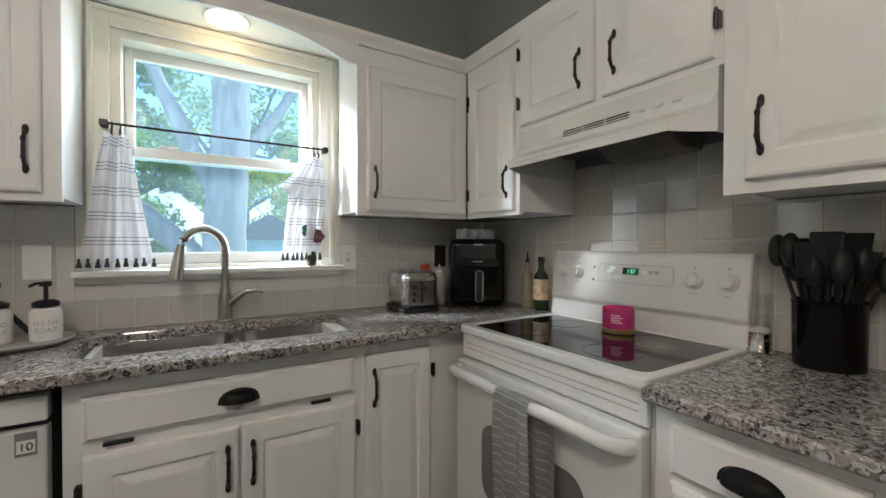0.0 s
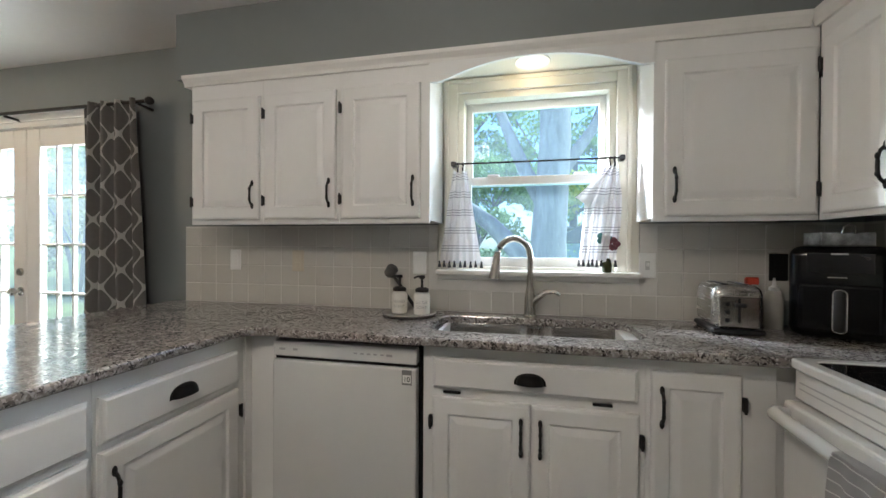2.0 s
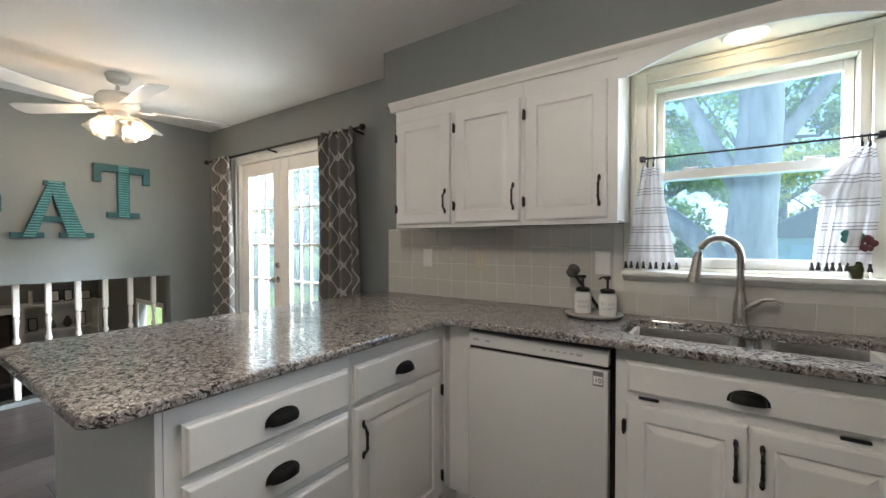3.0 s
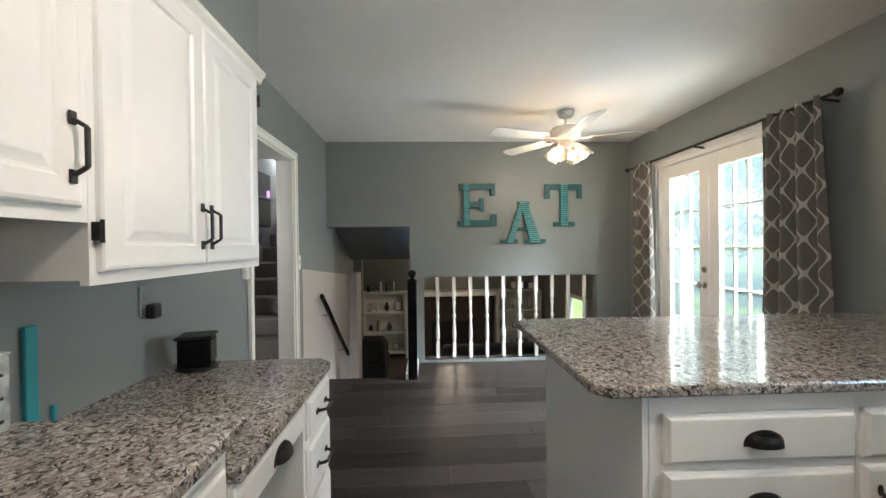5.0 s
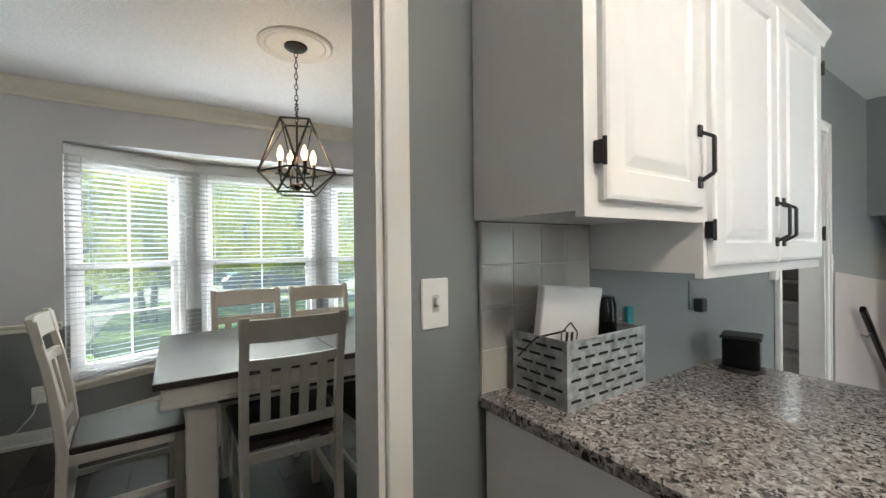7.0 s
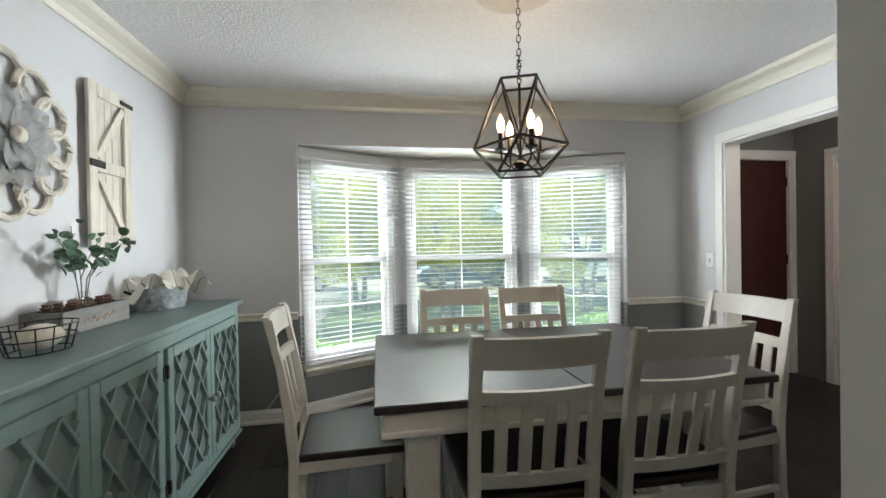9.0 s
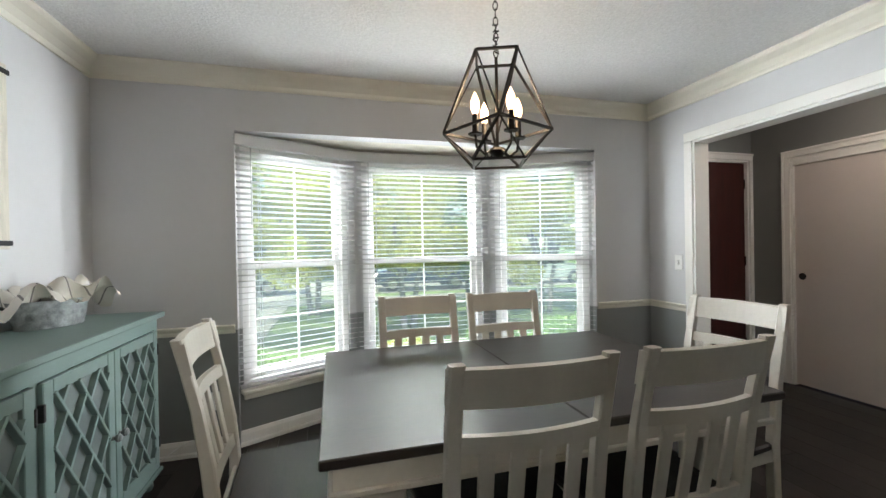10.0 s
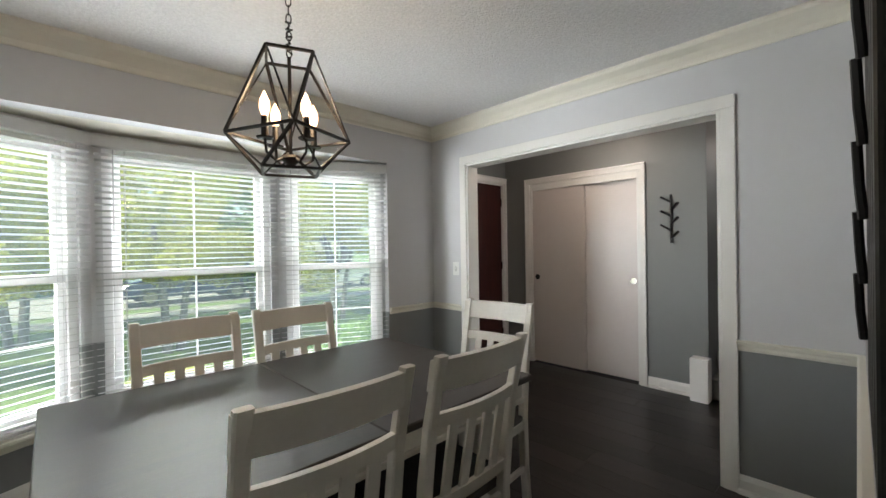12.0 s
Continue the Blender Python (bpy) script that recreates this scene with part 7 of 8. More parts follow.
doorw = (BL - 0.12) / 4
for k in range(4):
    x = 0.042 + k * doorw + (0.036 if k > 1 else 0.0)
    w, h = doorw - 0.003, 0.70
    dm = pose(x, 0.0, 0.158)
    fr_w = 0.05
    bm = bmesh.new()
    box(bm, 0, fr_w, -0.018, 0.002, 0, h, 0.003)
    box(bm, w - fr_w, w, -0.018, 0.002, 0, h, 0.003)
    box(bm, fr_w, w - fr_w, -0.018, 0.002, 0, fr_w, 0.003)
    box(bm, fr_w, w - fr_w, -0.018, 0.002, h - fr_w, h, 0.003)
    d = part("door", bm, BUFFET, bf, m=dm)
    ix0, ix1, iz0, iz1 = fr_w, w - fr_w, fr_w, h - fr_w
    cx, cz = (ix0 + ix1) / 2, (iz0 + iz1) / 2
    # long bars run one way; the short cross bars between them are staggered from strip to strip
    da, db = Vector((0.66, -1.0)).normalized(), Vector((0.66, 1.0)).normalized()
    step = 0.122
    for j in range(-6, 7):
        o = Vector((cx, cz)) + db * (j * step + 0.03)
        seg_ = clip_line(o, da, ix0 - 0.004, ix1 + 0.004, iz0 - 0.004, iz1 + 0.004)
        if seg_:
            part("lattice_bar", bar(bmesh.new(), (seg_[0][0], -0.0125, seg_[0][1]), (seg_[1][0], -0.0125, seg_[1][1]), 0.025, 0.013, 0.002), BUFFET, d)
        for i_ in range(-6, 7):
            q = o + da * (i_ * 0.136 + (0.045 if j % 2 else 0.0))
            seg_ = clip_line(q, db, ix0 - 0.004, ix1 + 0.004, iz0 - 0.004, iz1 + 0.004, 0.0, step)
            if seg_:
                part("lattice_bar", bar(bmesh.new(), (seg_[0][0], -0.0120, seg_[0][1]), (seg_[1][0], -0.0120, seg_[1][1]), 0.025, 0.013), BUFFET, d)
    gp = part("pane", B(ix0, ix1, -0.003, 0.0, iz0, iz1), mat("silvered buffet glass", (0.20, 0.235, 0.235), 0.07, var=0.1, scale=4, rvar=0.03) if k == 0 else bpy.data.materials["silvered buffet glass"], d)
    kx = w - 0.028 if k % 2 == 0 else 0.028
    part("knob", lathe(bmesh.new(), [(0.010, 0), (0.007, 0.008), (0.016, 0.018), (0.018, 0.026), (0.012, 0.034), (0, 0.036)], 16), mat("pewter knob", (0.25, 0.27, 0.27), 0.35, metal=0.6) if k == 0 else bpy.data.materials["pewter knob"], d, m=pose(kx, -0.018, h * 0.47, 90, 0, 0), smooth=True)
    hx = 0.0 if k % 2 == 0 else w
    for zz in (0.10, h - 0.10):
        part("hinge", B(hx - 0.006, hx + 0.006, -0.022, -0.002, zz - 0.03, zz + 0.03, 0.002), MATTEBLACK, d)

# on the buffet
BT = 0.956
pl = thing("wooden_planter", "grey wooden box with pine cones and gold script", "planter", pose(2.382, -2.89, BT))
bm = bmesh.new()
for a in ((-0.075, -0.06, -0.21, 0.21), (0.06, 0.075, -0.21, 0.21), (-0.06, 0.06, -0.21, -0.195), (-0.06, 0.06, 0.195, 0.21)):
    box(bm, *a, 0, 0.095, 0.002)
box(bm, -0.06, 0.06, -0.195, 0.195, 0, 0.012)
part("box", bm, GREYWOOD, pl)
bm = bmesh.new()
pts = [(-0.0765, -0.10 + 0.0085 * k, 0.045 + 0.010 * math.sin(k * 1.25) * (1.5 if k % 7 < 3 else 0.6)) for k in range(24)]
tube(bm, pts, 0.0022, 5)
part("script", bm, mat("gold paint", (0.42, 0.27, 0.18), 0.4, metal=0.4), pl, "gold painted script")
random.seed(11)
CONE = mat("pine cone", (0.12, 0.075, 0.05), 0.8, var=0.5, scale=40)
for k in range(9):
    bm = bmesh.new()
    cxx, cyy = random.uniform(-0.04, 0.04), -0.17 + 0.042 * k
    base = Vector((cxx, cyy, 0.075))
    for r_ in range(4):
        for j in range(8):
            a = 2 * math.pi * j / 8 + r_ * 0.4
            rr = 0.032 - 0.006 * r_
            bar(bm, base + Vector((0.4 * rr * math.cos(a), 0.4 * rr * math.sin(a), 0.012 * r_)), base + Vector((rr * math.cos(a), rr * math.sin(a), 0.012 * r_ + 0.012)), 0.014, 0.004)
    part("pine_cone", bm, CONE, pl)
jr = thing("glass_jar", "clear glass jar with eucalyptus branches", "jar", pose(2.372, -2.89, BT + 0.013))
part("jar", lathe(bmesh.new(), [(0.032, 0.0), (0.036, 0.006), (0.036, 0.10), (0.026, 0.122), (0.027, 0.145)], 20), CLEAR, jr, smooth=True)
random.seed(6)
for k in range(7):
    a = 2 * math.pi * k / 7 + 0.3
    tip = Vector((0.06 * math.cos(a) - 0.055, 0.19 * math.sin(a), 0.33 + 0.12 * random.random()))
    root = Vector((0, 0, 0.02))
    mid_ = Vector((0.02 * math.cos(a), 0.03 * math.sin(a), 0.2))
    part("stem", tube(bmesh.new(), [root, mid_, (mid_ + tip) / 2 + Vector((0, 0, 0.02)), tip], 0.0025, 6, 0.0012), STEMS, jr)
    bm = bmesh.new()
    for j in range(9):
        t_ = 0.25 + 0.75 * j / 8
        p = mid_.lerp(tip, t_) + Vector((random.uniform(-0.03, 0.03), random.uniform(-0.03, 0.03), random.uniform(-0.02, 0.03)))
        nrm = Vector((random.uniform(-1, 1), random.uniform(-1, 1), random.uniform(0, 1))).normalized()
        q = nrm.to_track_quat("Z", "Y").to_matrix().to_4x4()
        rr = random.uniform(0.014, 0.027)
        vs = [bm.verts.new(Matrix.Translation(p) @ q @ Vector((rr * math.cos(2 * math.pi * i / 9), rr * 0.85 * math.sin(2 * math.pi * i / 9), 0.004 * math.cos(4 * math.pi * i / 9)))) for i in range(9)]
        bm.faces.new(vs)
    part("leaves", bm, LEAFY, jr)
bu = thing("galvanised_tub", "oval galvanised tub with plaid cloth on the buffet", "tub", pose(2.325, -3.43, BT, 0, 0, -30) @ Matrix.Scale(1.12, 4))
bm = bmesh.new()
rings = []
for z, s in ((0.0, 0.82), (0.004, 0.84), (0.105, 1.0), (0.11, 1.02), (0.107, 0.97), (0.02, 0.80)):
    rings.append([bm.verts.new((0.085 * s * math.cos(2 * math.pi * k / 28), 0.135 * s * math.sin(2 * math.pi * k / 28), z)) for k in range(28)])
for a, b in zip(rings, rings[1:]):
    for k in range(28):
        bm.faces.new((a[k], a[(k + 1) % 28], b[(k + 1) % 28], b[k]))
bm.faces.new(rings[0][::-1])
bm.faces.new(rings[-1])
part("tub", bm, GALV, bu, smooth=True)
part("side_handle", tube(bmesh.new(), [(0, 0.135, 0.085), (0, 0.165, 0.10), (0, 0.17, 0.105)], 0.006, 8), MATTEBLACK, bu)
part("wire_bail", tube(bmesh.new(), [(0, 0.10, 0.11), (0.01, 0.085, 0.16), (0.01, 0.06, 0.165), (0.0, 0.05, 0.12)], 0.002, 6), GALV, bu)
cl = thing("plaid_cloth", "cream plaid cloth draped in the metal tub", "cloth", pose(2.325, -3.43, BT, 0, 0, -30) @ Matrix.Scale(1.12, 4))
bm = bmesh.new()
g = []
for i in range(25):
    row = []
    for j in range(17):
        u, v_ = i / 24 - 0.5, j / 16 - 0.5
        y = -u * 0.40 - 0.01
        x = v_ * 0.17 - 0.01
        z = 0.125 + 0.045 * math.sin(u * 9 + 1) * math.cos(v_ * 7) + 0.02 * math.sin(u * 23 + v_ * 11) + 0.04 * (u + 0.2)
        e_ = max(abs(u) - 0.36, 0)
        z -= e_ * 0.55
        z = max(z, 0.09) if abs(y) < 0.135 else max(z, 0.05)
        row.append(bm.verts.new((x, y, z)))
    g.append(row)
for a, b in zip(g, g[1:]):
    for j in range(16):
        bm.faces.new((a[j], a[j + 1], b[j + 1], b[j]))
part("cloth", bm, PLAID, cl, smooth=True)
wb = thing("wire_basket", "black wire basket with a sea shell on the buffet", "basket", pose(2.22, -2.45, BT))
bm = bmesh.new()
for z, s in ((0.005, 0.8), (0.05, 0.95), (0.09, 1.0)):
    tube(bm, [(0.09 * s * math.cos(2 * math.pi * k / 20), 0.12 * s * math.sin(2 * math.pi * k / 20), z) for k in range(21)], 0.0025, 5)
for k in range(14):
    a = 2 * math.pi * k / 14
    tube(bm, [(0.072 * math.cos(a), 0.096 * math.sin(a), 0.005), (0.09 * math.cos(a), 0.12 * math.sin(a), 0.09)], 0.002, 5)
part("wires", bm, BLACK, wb)
part("shell", ball(bmesh.new(), (0, 0, 0.05), 0.06, 1, 1.2, 0.7), WHITEWASH, wb, smooth=True)

# wall decor
sd = thing("barn_door_decor", "whitewashed wooden barn shutter on the wall", "wall decor", pose(DX, -3.195, 1.305))
PW, PH = 0.33, 0.79
for k in range(5):
    part("board", B(-0.022, -0.006, -PW / 2 + 0.03 + k * 0.054, -PW / 2 + 0.081 + k * 0.054, 0.02, PH - 0.02, 0.003), WHITEWASH, sd)
for a in ((-PW / 2, -PW / 2 + 0.06, 0, PH), (PW / 2 - 0.06, PW / 2, 0, PH)):
    part("stile", B(-0.04, -0.0225, a[0], a[1], a[2], a[3], 0.003), WHITEWASH, sd)
for zz in (0.0, PH / 2 - 0.03, PH - 0.06):
    part("rail", B(-0.039, -0.0225, -PW / 2 + 0.061, PW / 2 - 0.061, zz, zz + 0.06, 0.003), WHITEWASH, sd)
part("brace", bar(bmesh.new(), (-0.031, 0.10, PH / 2 + 0.04), (-0.031, -0.10, PH - 0.07), 0.014, 0.035), WHITEWASH, sd)
part("brace", bar(bmesh.new(), (-0.031, 0.10, PH / 2 - 0.04), (-0.031, -0.10, 0.07), 0.014, 0.035), WHITEWASH, sd)
for zz in (0.015, PH - 0.045):
    part("hinge", B(-0.046, -0.0405, -PW / 2 - 0.008, -PW / 2 + 0.10, zz, zz + 0.022, 0.002), MATTEBLACK, sd)
part("latch", B(-0.05, -0.0405, PW / 2 - 0.10, PW / 2 + 0.005, PH / 2 - 0.012, PH / 2 + 0.022, 0.003), MATTEBLACK, sd)
fl = thing("metal_flower_decor", "white wooden flower medallion on the wall", "wall decor", pose(DX, -2.63, 1.72))
bm = bmesh.new()
n = 12
for k in range(n):
    a = 2 * math.pi * k / n
    cxy = (0.235 * math.cos(a), 0.235 * math.sin(a))
    tube(bm, [(-0.02, cxy[0] + 0.075 * math.cos(2 * math.pi * j / 16), cxy[1] + 0.075 * math.sin(2 * math.pi * j / 16)) for j in range(17)], 0.014, 6)
part("scalloped_rim", bm, WHITEWASH, fl, smooth=True)
for ring, (cnt, rr, off) in enumerate(((10, 0.19, 0.0), (8, 0.12, 0.3))):
    for k in range(cnt):
        a = 2 * math.pi * k / cnt + off
        bm = bmesh.new()
        d = Vector((0, math.cos(a), math.sin(a)))
        s = Vector((0, -math.sin(a), math.cos(a)))
        rows = []
        for j in range(6):
            t_ = j / 5
            w_ = rr * 0.30 * math.sin(math.pi * min(t_ * 0.9 + 0.1, 1.0)) ** 0.7 + 0.002
            c_ = d * (0.02 + rr * t_) + Vector((-0.02 - 0.018 * ring - 0.03 * t_ * (1 - t_) - 0.02 * t_, 0, 0))
            rows.append([bm.verts.new(c_ + s * w_ * q + Vector((0.012 * (1 - q * q), 0, 0))) for q in (-1, 0, 1)])
        for p, q in zip(rows, rows[1:]):
            for i in range(2):
                bm.faces.new((p[i], p[i + 1], q[i + 1], q[i]))
        bmesh.ops.solidify(bm, geom=bm.faces[:], thickness=0.003)
        part("petal", bm, mat("pale grey petal", (0.52, 0.53, 0.53), 0.5, var=0.12, scale=14) if (ring, k) == (0, 0) else bpy.data.materials["pale grey petal"], fl, smooth=True)
part("centre", ball(bmesh.new(), (-0.06, 0, 0), 0.032, 0.6, 1, 1), WHITEWASH, fl, smooth=True)

# pendant lantern and ceiling medallion
LX, LY = 0.475, -2.63
md = thing("ceiling_medallion", "white round moulded ceiling medallion", "medallion", pose(LX, LY, H))
part("disc", lathe(bmesh.new(), [(0.20, 0.0), (0.20, -0.008), (0.188, -0.016), (0.178, -0.010), (0.165, -0.006), (0.155, -0.012), (0.145, -0.006), (0.07, -0.005), (0.0, -0.005)], 48), CEIL, md, smooth=True)
ln_ = thing("lantern_pendant", "dark bronze glass lantern pendant with four candle bulbs", "pendant light", pose(LX, LY, 0, 0, 0, 69))
part("canopy", lathe(bmesh.new(), [(0.062, H - 0.006), (0.062, H - 0.014), (0.05, H - 0.026), (0.02, H - 0.034), (0.0, H - 0.036)], 26), BRONZE, ln_, smooth=True)
ZT, ZM, ZB = 2.0, 1.72, 1.598
z = H - 0.036
k = 0
while z > ZT + 0.03:
    pts = []
    for j in range(13):
        a = 2 * math.pi * j / 12
        u, v_ = 0.0085 * math.cos(a), 0.018 * math.sin(a)
        pts.append((u if k % 2 else 0, 0 if k % 2 else u, z - 0.018 + v_))
    part("chain_link", tube(bmesh.new(), pts, 0.0022, 5), BRONZE, ln_)
    z -= 0.030
    k += 1
random.seed(2)
part("slack_chain", tube(bmesh.new(), [(0.011 * math.sin(j * 1.9), 0.011 * math.cos(j * 2.3), ZT + 0.012 + 0.0075 * j) for j in range(16)], 0.003, 6), BRONZE, ln_)


def sq(r, z, n=4, ph=45):
    return [Vector((r * math.cos(radians(ph + 360 * k / n)), r * math.sin(radians(ph + 360 * k / n)), z)) for k in range(n)]


T4, M4, B4 = sq(0.105, ZT, 4, 45), sq(0.205, ZM, 4, 0), sq(0.13, ZB, 4, 45)
for i in range(4):
    k = (i + 1) % 4
    for p, q, w_ in ((T4[i], T4[k], 0.009), (B4[i], B4[k], 0.009), (M4[i], M4[k], 0.009), (T4[i], M4[i], 0.009), (T4[i], M4[k], 0.0045), (M4[i], B4[i], 0.0045), (M4[k], B4[i], 0.009)):
        part("cage_bar", bar(bmesh.new(), p, q, w_, w_), BRONZE, ln_)
for i in range(4):
    bm = bmesh.new()
    faces_of(bm, [T4[i], M4[i], M4[(i + 1) % 4]], [(0, 1, 2)])
    faces_of(bm, [T4[i], T4[(i + 1) % 4], M4[(i + 1) % 4]], [(0, 1, 2)])
    faces_of(bm, [M4[i], M4[(i + 1) % 4], B4[i]], [(0, 1, 2)])
    p = part("glass_pane", bm, glass("lantern glass", (0.99, 0.99, 0.985), 0.0015) if i == 0 else bpy.data.materials["lantern glass"], ln_)
    p.visible_shadow = False
part("stem", cyl(bmesh.new(), (0, 0, ZB + 0.03), (0, 0, ZT), 0.006, n=10), BRONZE, ln_)
part("hub", lathe(bmesh.new(), [(0.0, ZB + 0.018), (0.012, ZB + 0.02), (0.036, ZB + 0.045), (0.03, ZB + 0.055), (0.008, ZB + 0.06)], 18), BRONZE, ln_, smooth=True)
for k in range(4):
    a = radians(30 + 90 * k)
    cx, cy = 0.085 * math.cos(a), 0.095 * math.sin(a)
    part("arm", tube(bmesh.new(), [(0.02 * math.cos(a), 0.02 * math.sin(a), ZB + 0.05), (0.055 * math.cos(a), 0.055 * math.sin(a), ZB + 0.03), (0.09 * math.cos(a), 0.09 * math.sin(a), ZB + 0.055), (cx, cy, ZB + 0.10)], 0.005, 8), BRONZE, ln_, smooth=True)
    cn = part("candle_sleeve", lathe(bmesh.new(), [(0.026, ZB + 0.10), (0.028, ZB + 0.105), (0.012, ZB + 0.108), (0.011, ZB + 0.175), (0, ZB + 0.176)], 14), BRONZE, ln_, m=pose(cx, cy, 0), smooth=True)
    part("bulb", lathe(bmesh.new(), [(0.009, ZB + 0.176), (0.017, ZB + 0.20), (0.016, ZB + 0.225), (0.006, ZB + 0.25), (0.0, ZB + 0.262)], 14), BULB, ln_, "glowing candle bulb", m=pose(cx, cy, 0), smooth=True)
bulb_light("lantern_bulbs", (LX, LY, ZB + 0.22), 2.5, radius=0.08)

# bay windows with blinds
WINFR = []
for i in range(3):
    a, d, ln, m = bay_side(i)
    inn = 1 if (m.to_3x3() @ Vector((0, 1, 0))).y > 0 else -1      # local y towards the room
    w = thing("window_%d" % (i + 2), "white double-hung bay window behind open blinds", "window", m, kind="structure")
    x0, x1, z0, z1 = 0.05, ln - 0.05, 0.37, 2.0
    f0, f1 = sorted((-inn * 0.05, -inn * 0.12))
    bm = bmesh.new()
    for q in ((x0, x0 + 0.05, z0, z1), (x1 - 0.05, x1, z0, z1), (x0 + 0.05, x1 - 0.05, z1 - 0.06, z1), (x0 + 0.05, x1 - 0.05, z0, z0 + 0.05)):
        box(bm, q[0], q[1], f0, f1, q[2], q[3], 0.003)
    part("window_frame", bm, FRAMEWHITE, w)
    zm = 1.18
    for nm, za, zb_, off in (("lower_sash", z0 + 0.05, zm + 0.025, 0.065), ("upper_sash", zm - 0.025, z1 - 0.06, 0.095)):
        s0, s1 = sorted((-inn * off, -inn * (off + 0.028)))
        bm = bmesh.new()
        a0, a1 = x0 + 0.051, x1 - 0.051
        for q in ((a0, a0 + 0.045, za, zb_), (a1 - 0.045, a1, za, zb_), (a0 + 0.045, a1 - 0.045, za, za + 0.05), (a0 + 0.045, a1 - 0.045, zb_ - 0.05, zb_)):
            box(bm, q[0], q[1], s0, s1, q[2], q[3], 0.003)
        s_ = part(nm, bm, FRAMEWHITE, w)
        g0, g1, h0, h1 = a0 + 0.045, a1 - 0.045, za + 0.05, zb_ - 0.05
        yc = (s0 + s1) / 2
        p = part("pane", B(g0, g1, yc - 0.002, yc + 0.002, h0, h1), GLASS, s_)
        p.visible_shadow = False
        part("muntin", B((g0 + g1) / 2 - 0.005, (g0 + g1) / 2 + 0.005, yc - 0.006, yc + 0.006, h0, h1), FRAMEWHITE, s_)
        part("muntin", B(g0, g1, yc - 0.0055, yc + 0.0055, (h0 + h1) / 2 - 0.005, (h0 + h1) / 2 + 0.005), FRAMEWHITE, s_)
    y0_, y1_ = sorted((-inn * 0.03, inn * 0.035))
    bm = B(-0.0 + 0.03, ln - 0.03, y0_, y1_, 0.345, 0.372, 0.005)
    box(bm, 0.05, ln - 0.05, min(-inn * 0.03, -inn * 0.012), max(-inn * 0.03, -inn * 0.012), 0.30, 0.345, 0.003)
    part("window_sill", bm, CREAM, w)
    bl = thing("window_blind", "white two-inch slat blind with slats open", "blind", m, "bay window blinds")
    WINFR.append((bl, ln, inn))
    v0, v1 = sorted((-inn * 0.025, inn * 0.03))
    part("valance", B(0.004, ln - 0.004, v0, v1, 1.965, 2.035, 0.004), SLAT, bl)
    part("bottom_rail", B(0.016, ln - 0.016, min(-inn * 0.02, inn * 0.02), max(-inn * 0.02, inn * 0.02), 0.385, 0.405, 0.004), SLAT, bl)
    for xx in (0.16, ln - 0.16):
        for yy in (-0.024, 0.024):
            part("ladder_cord", B(xx - 0.001, xx + 0.001, yy - 0.001, yy + 0.001, 0.40, 1.96), SLAT, bl)
    part("wand", tube(bmesh.new(), [(0.10, inn * 0.035, 1.95), (0.10, inn * 0.036, 1.45)], 0.004, 6), mat("clear wand", (0.45, 0.45, 0.45), 0.2) if i == 0 else bpy.data.materials["clear wand"], bl)

# outlet and cord, switch, wall things
plate_thing("outlet", "white outlet low on the bay wall", 1.82, 0.33, "+y", BY, PLASTIC)
cd_ = thing("power_cord", "thin white cord running to the outlet", "cord")
part("cord", tube(bmesh.new(), [(1.82, BY + 0.02, 0.31), (1.84, BY + 0.04, 0.22), (1.92, BY + 0.05, 0.12), (2.0, BY + 0.05, 0.10), (2.1, BY + 0.06, 0.03), (2.2, BY + 0.1, 0.008)], 0.003, 6), PLASTIC, cd_)
plate_thing("wall_switch", "white light switch beside the foyer opening", -3.75, 1.13, "+x", OX, PLASTIC, "switch", 0.075, 0.118)
wd = thing("metal_wall_art", "black slatted metal sign with twigs on the wall", "wall art", pose(0.47, DY - 0.12, 1.14))
for k in range(6):
    part("slat", B(-0.20 + 0.065 * k, -0.145 + 0.065 * k, -0.012, -0.005, -0.02, 1.03, 0.002), MATTEBLACK, wd)
for zz in (0.05, 0.7):
    part("cross_bar", B(-0.21, 0.20, -0.005, 0.0, zz, zz + 0.04), MATTEBLACK, wd)
random.seed(9)
for k in range(7):
    part("twig", tube(bmesh.new(), [(-0.18 + 0.05 * k, -0.016, 0.05 + 0.08 * k), (-0.17 + 0.05 * k, -0.019, 0.09 + 0.08 * k), (-0.16 + 0.05 * k, -0.021, 0.14 + 0.08 * k)], 0.005, 6), MATTEBLACK, wd)
tt = thing("tray_table", "round taupe tray table on black wire legs", "table", pose(1.93, -1.62, 0))
part("tray", lathe(bmesh.new(), [(0.0, 0.735), (0.20, 0.735), (0.222, 0.745), (0.232, 0.768), (0.246, 0.77), (0.25, 0.758), (0.235, 0.726), (0.20, 0.715), (0.0, 0.715)], 44), mat("taupe lacquer", (0.36, 0.32, 0.28), 0.4, var=0.08), tt, smooth=True)
for k in range(3):
    a = 2 * math.pi * k / 3 + 0.4
    part("leg", tube(bmesh.new(), [(0.18 * math.cos(a), 0.18 * math.sin(a), 0.716), (0.10 * math.cos(a), 0.10 * math.sin(a), 0.40), (0.20 * math.cos(a), 0.20 * math.sin(a), 0.006)], 0.006, 8), BLACK, tt, smooth=True)

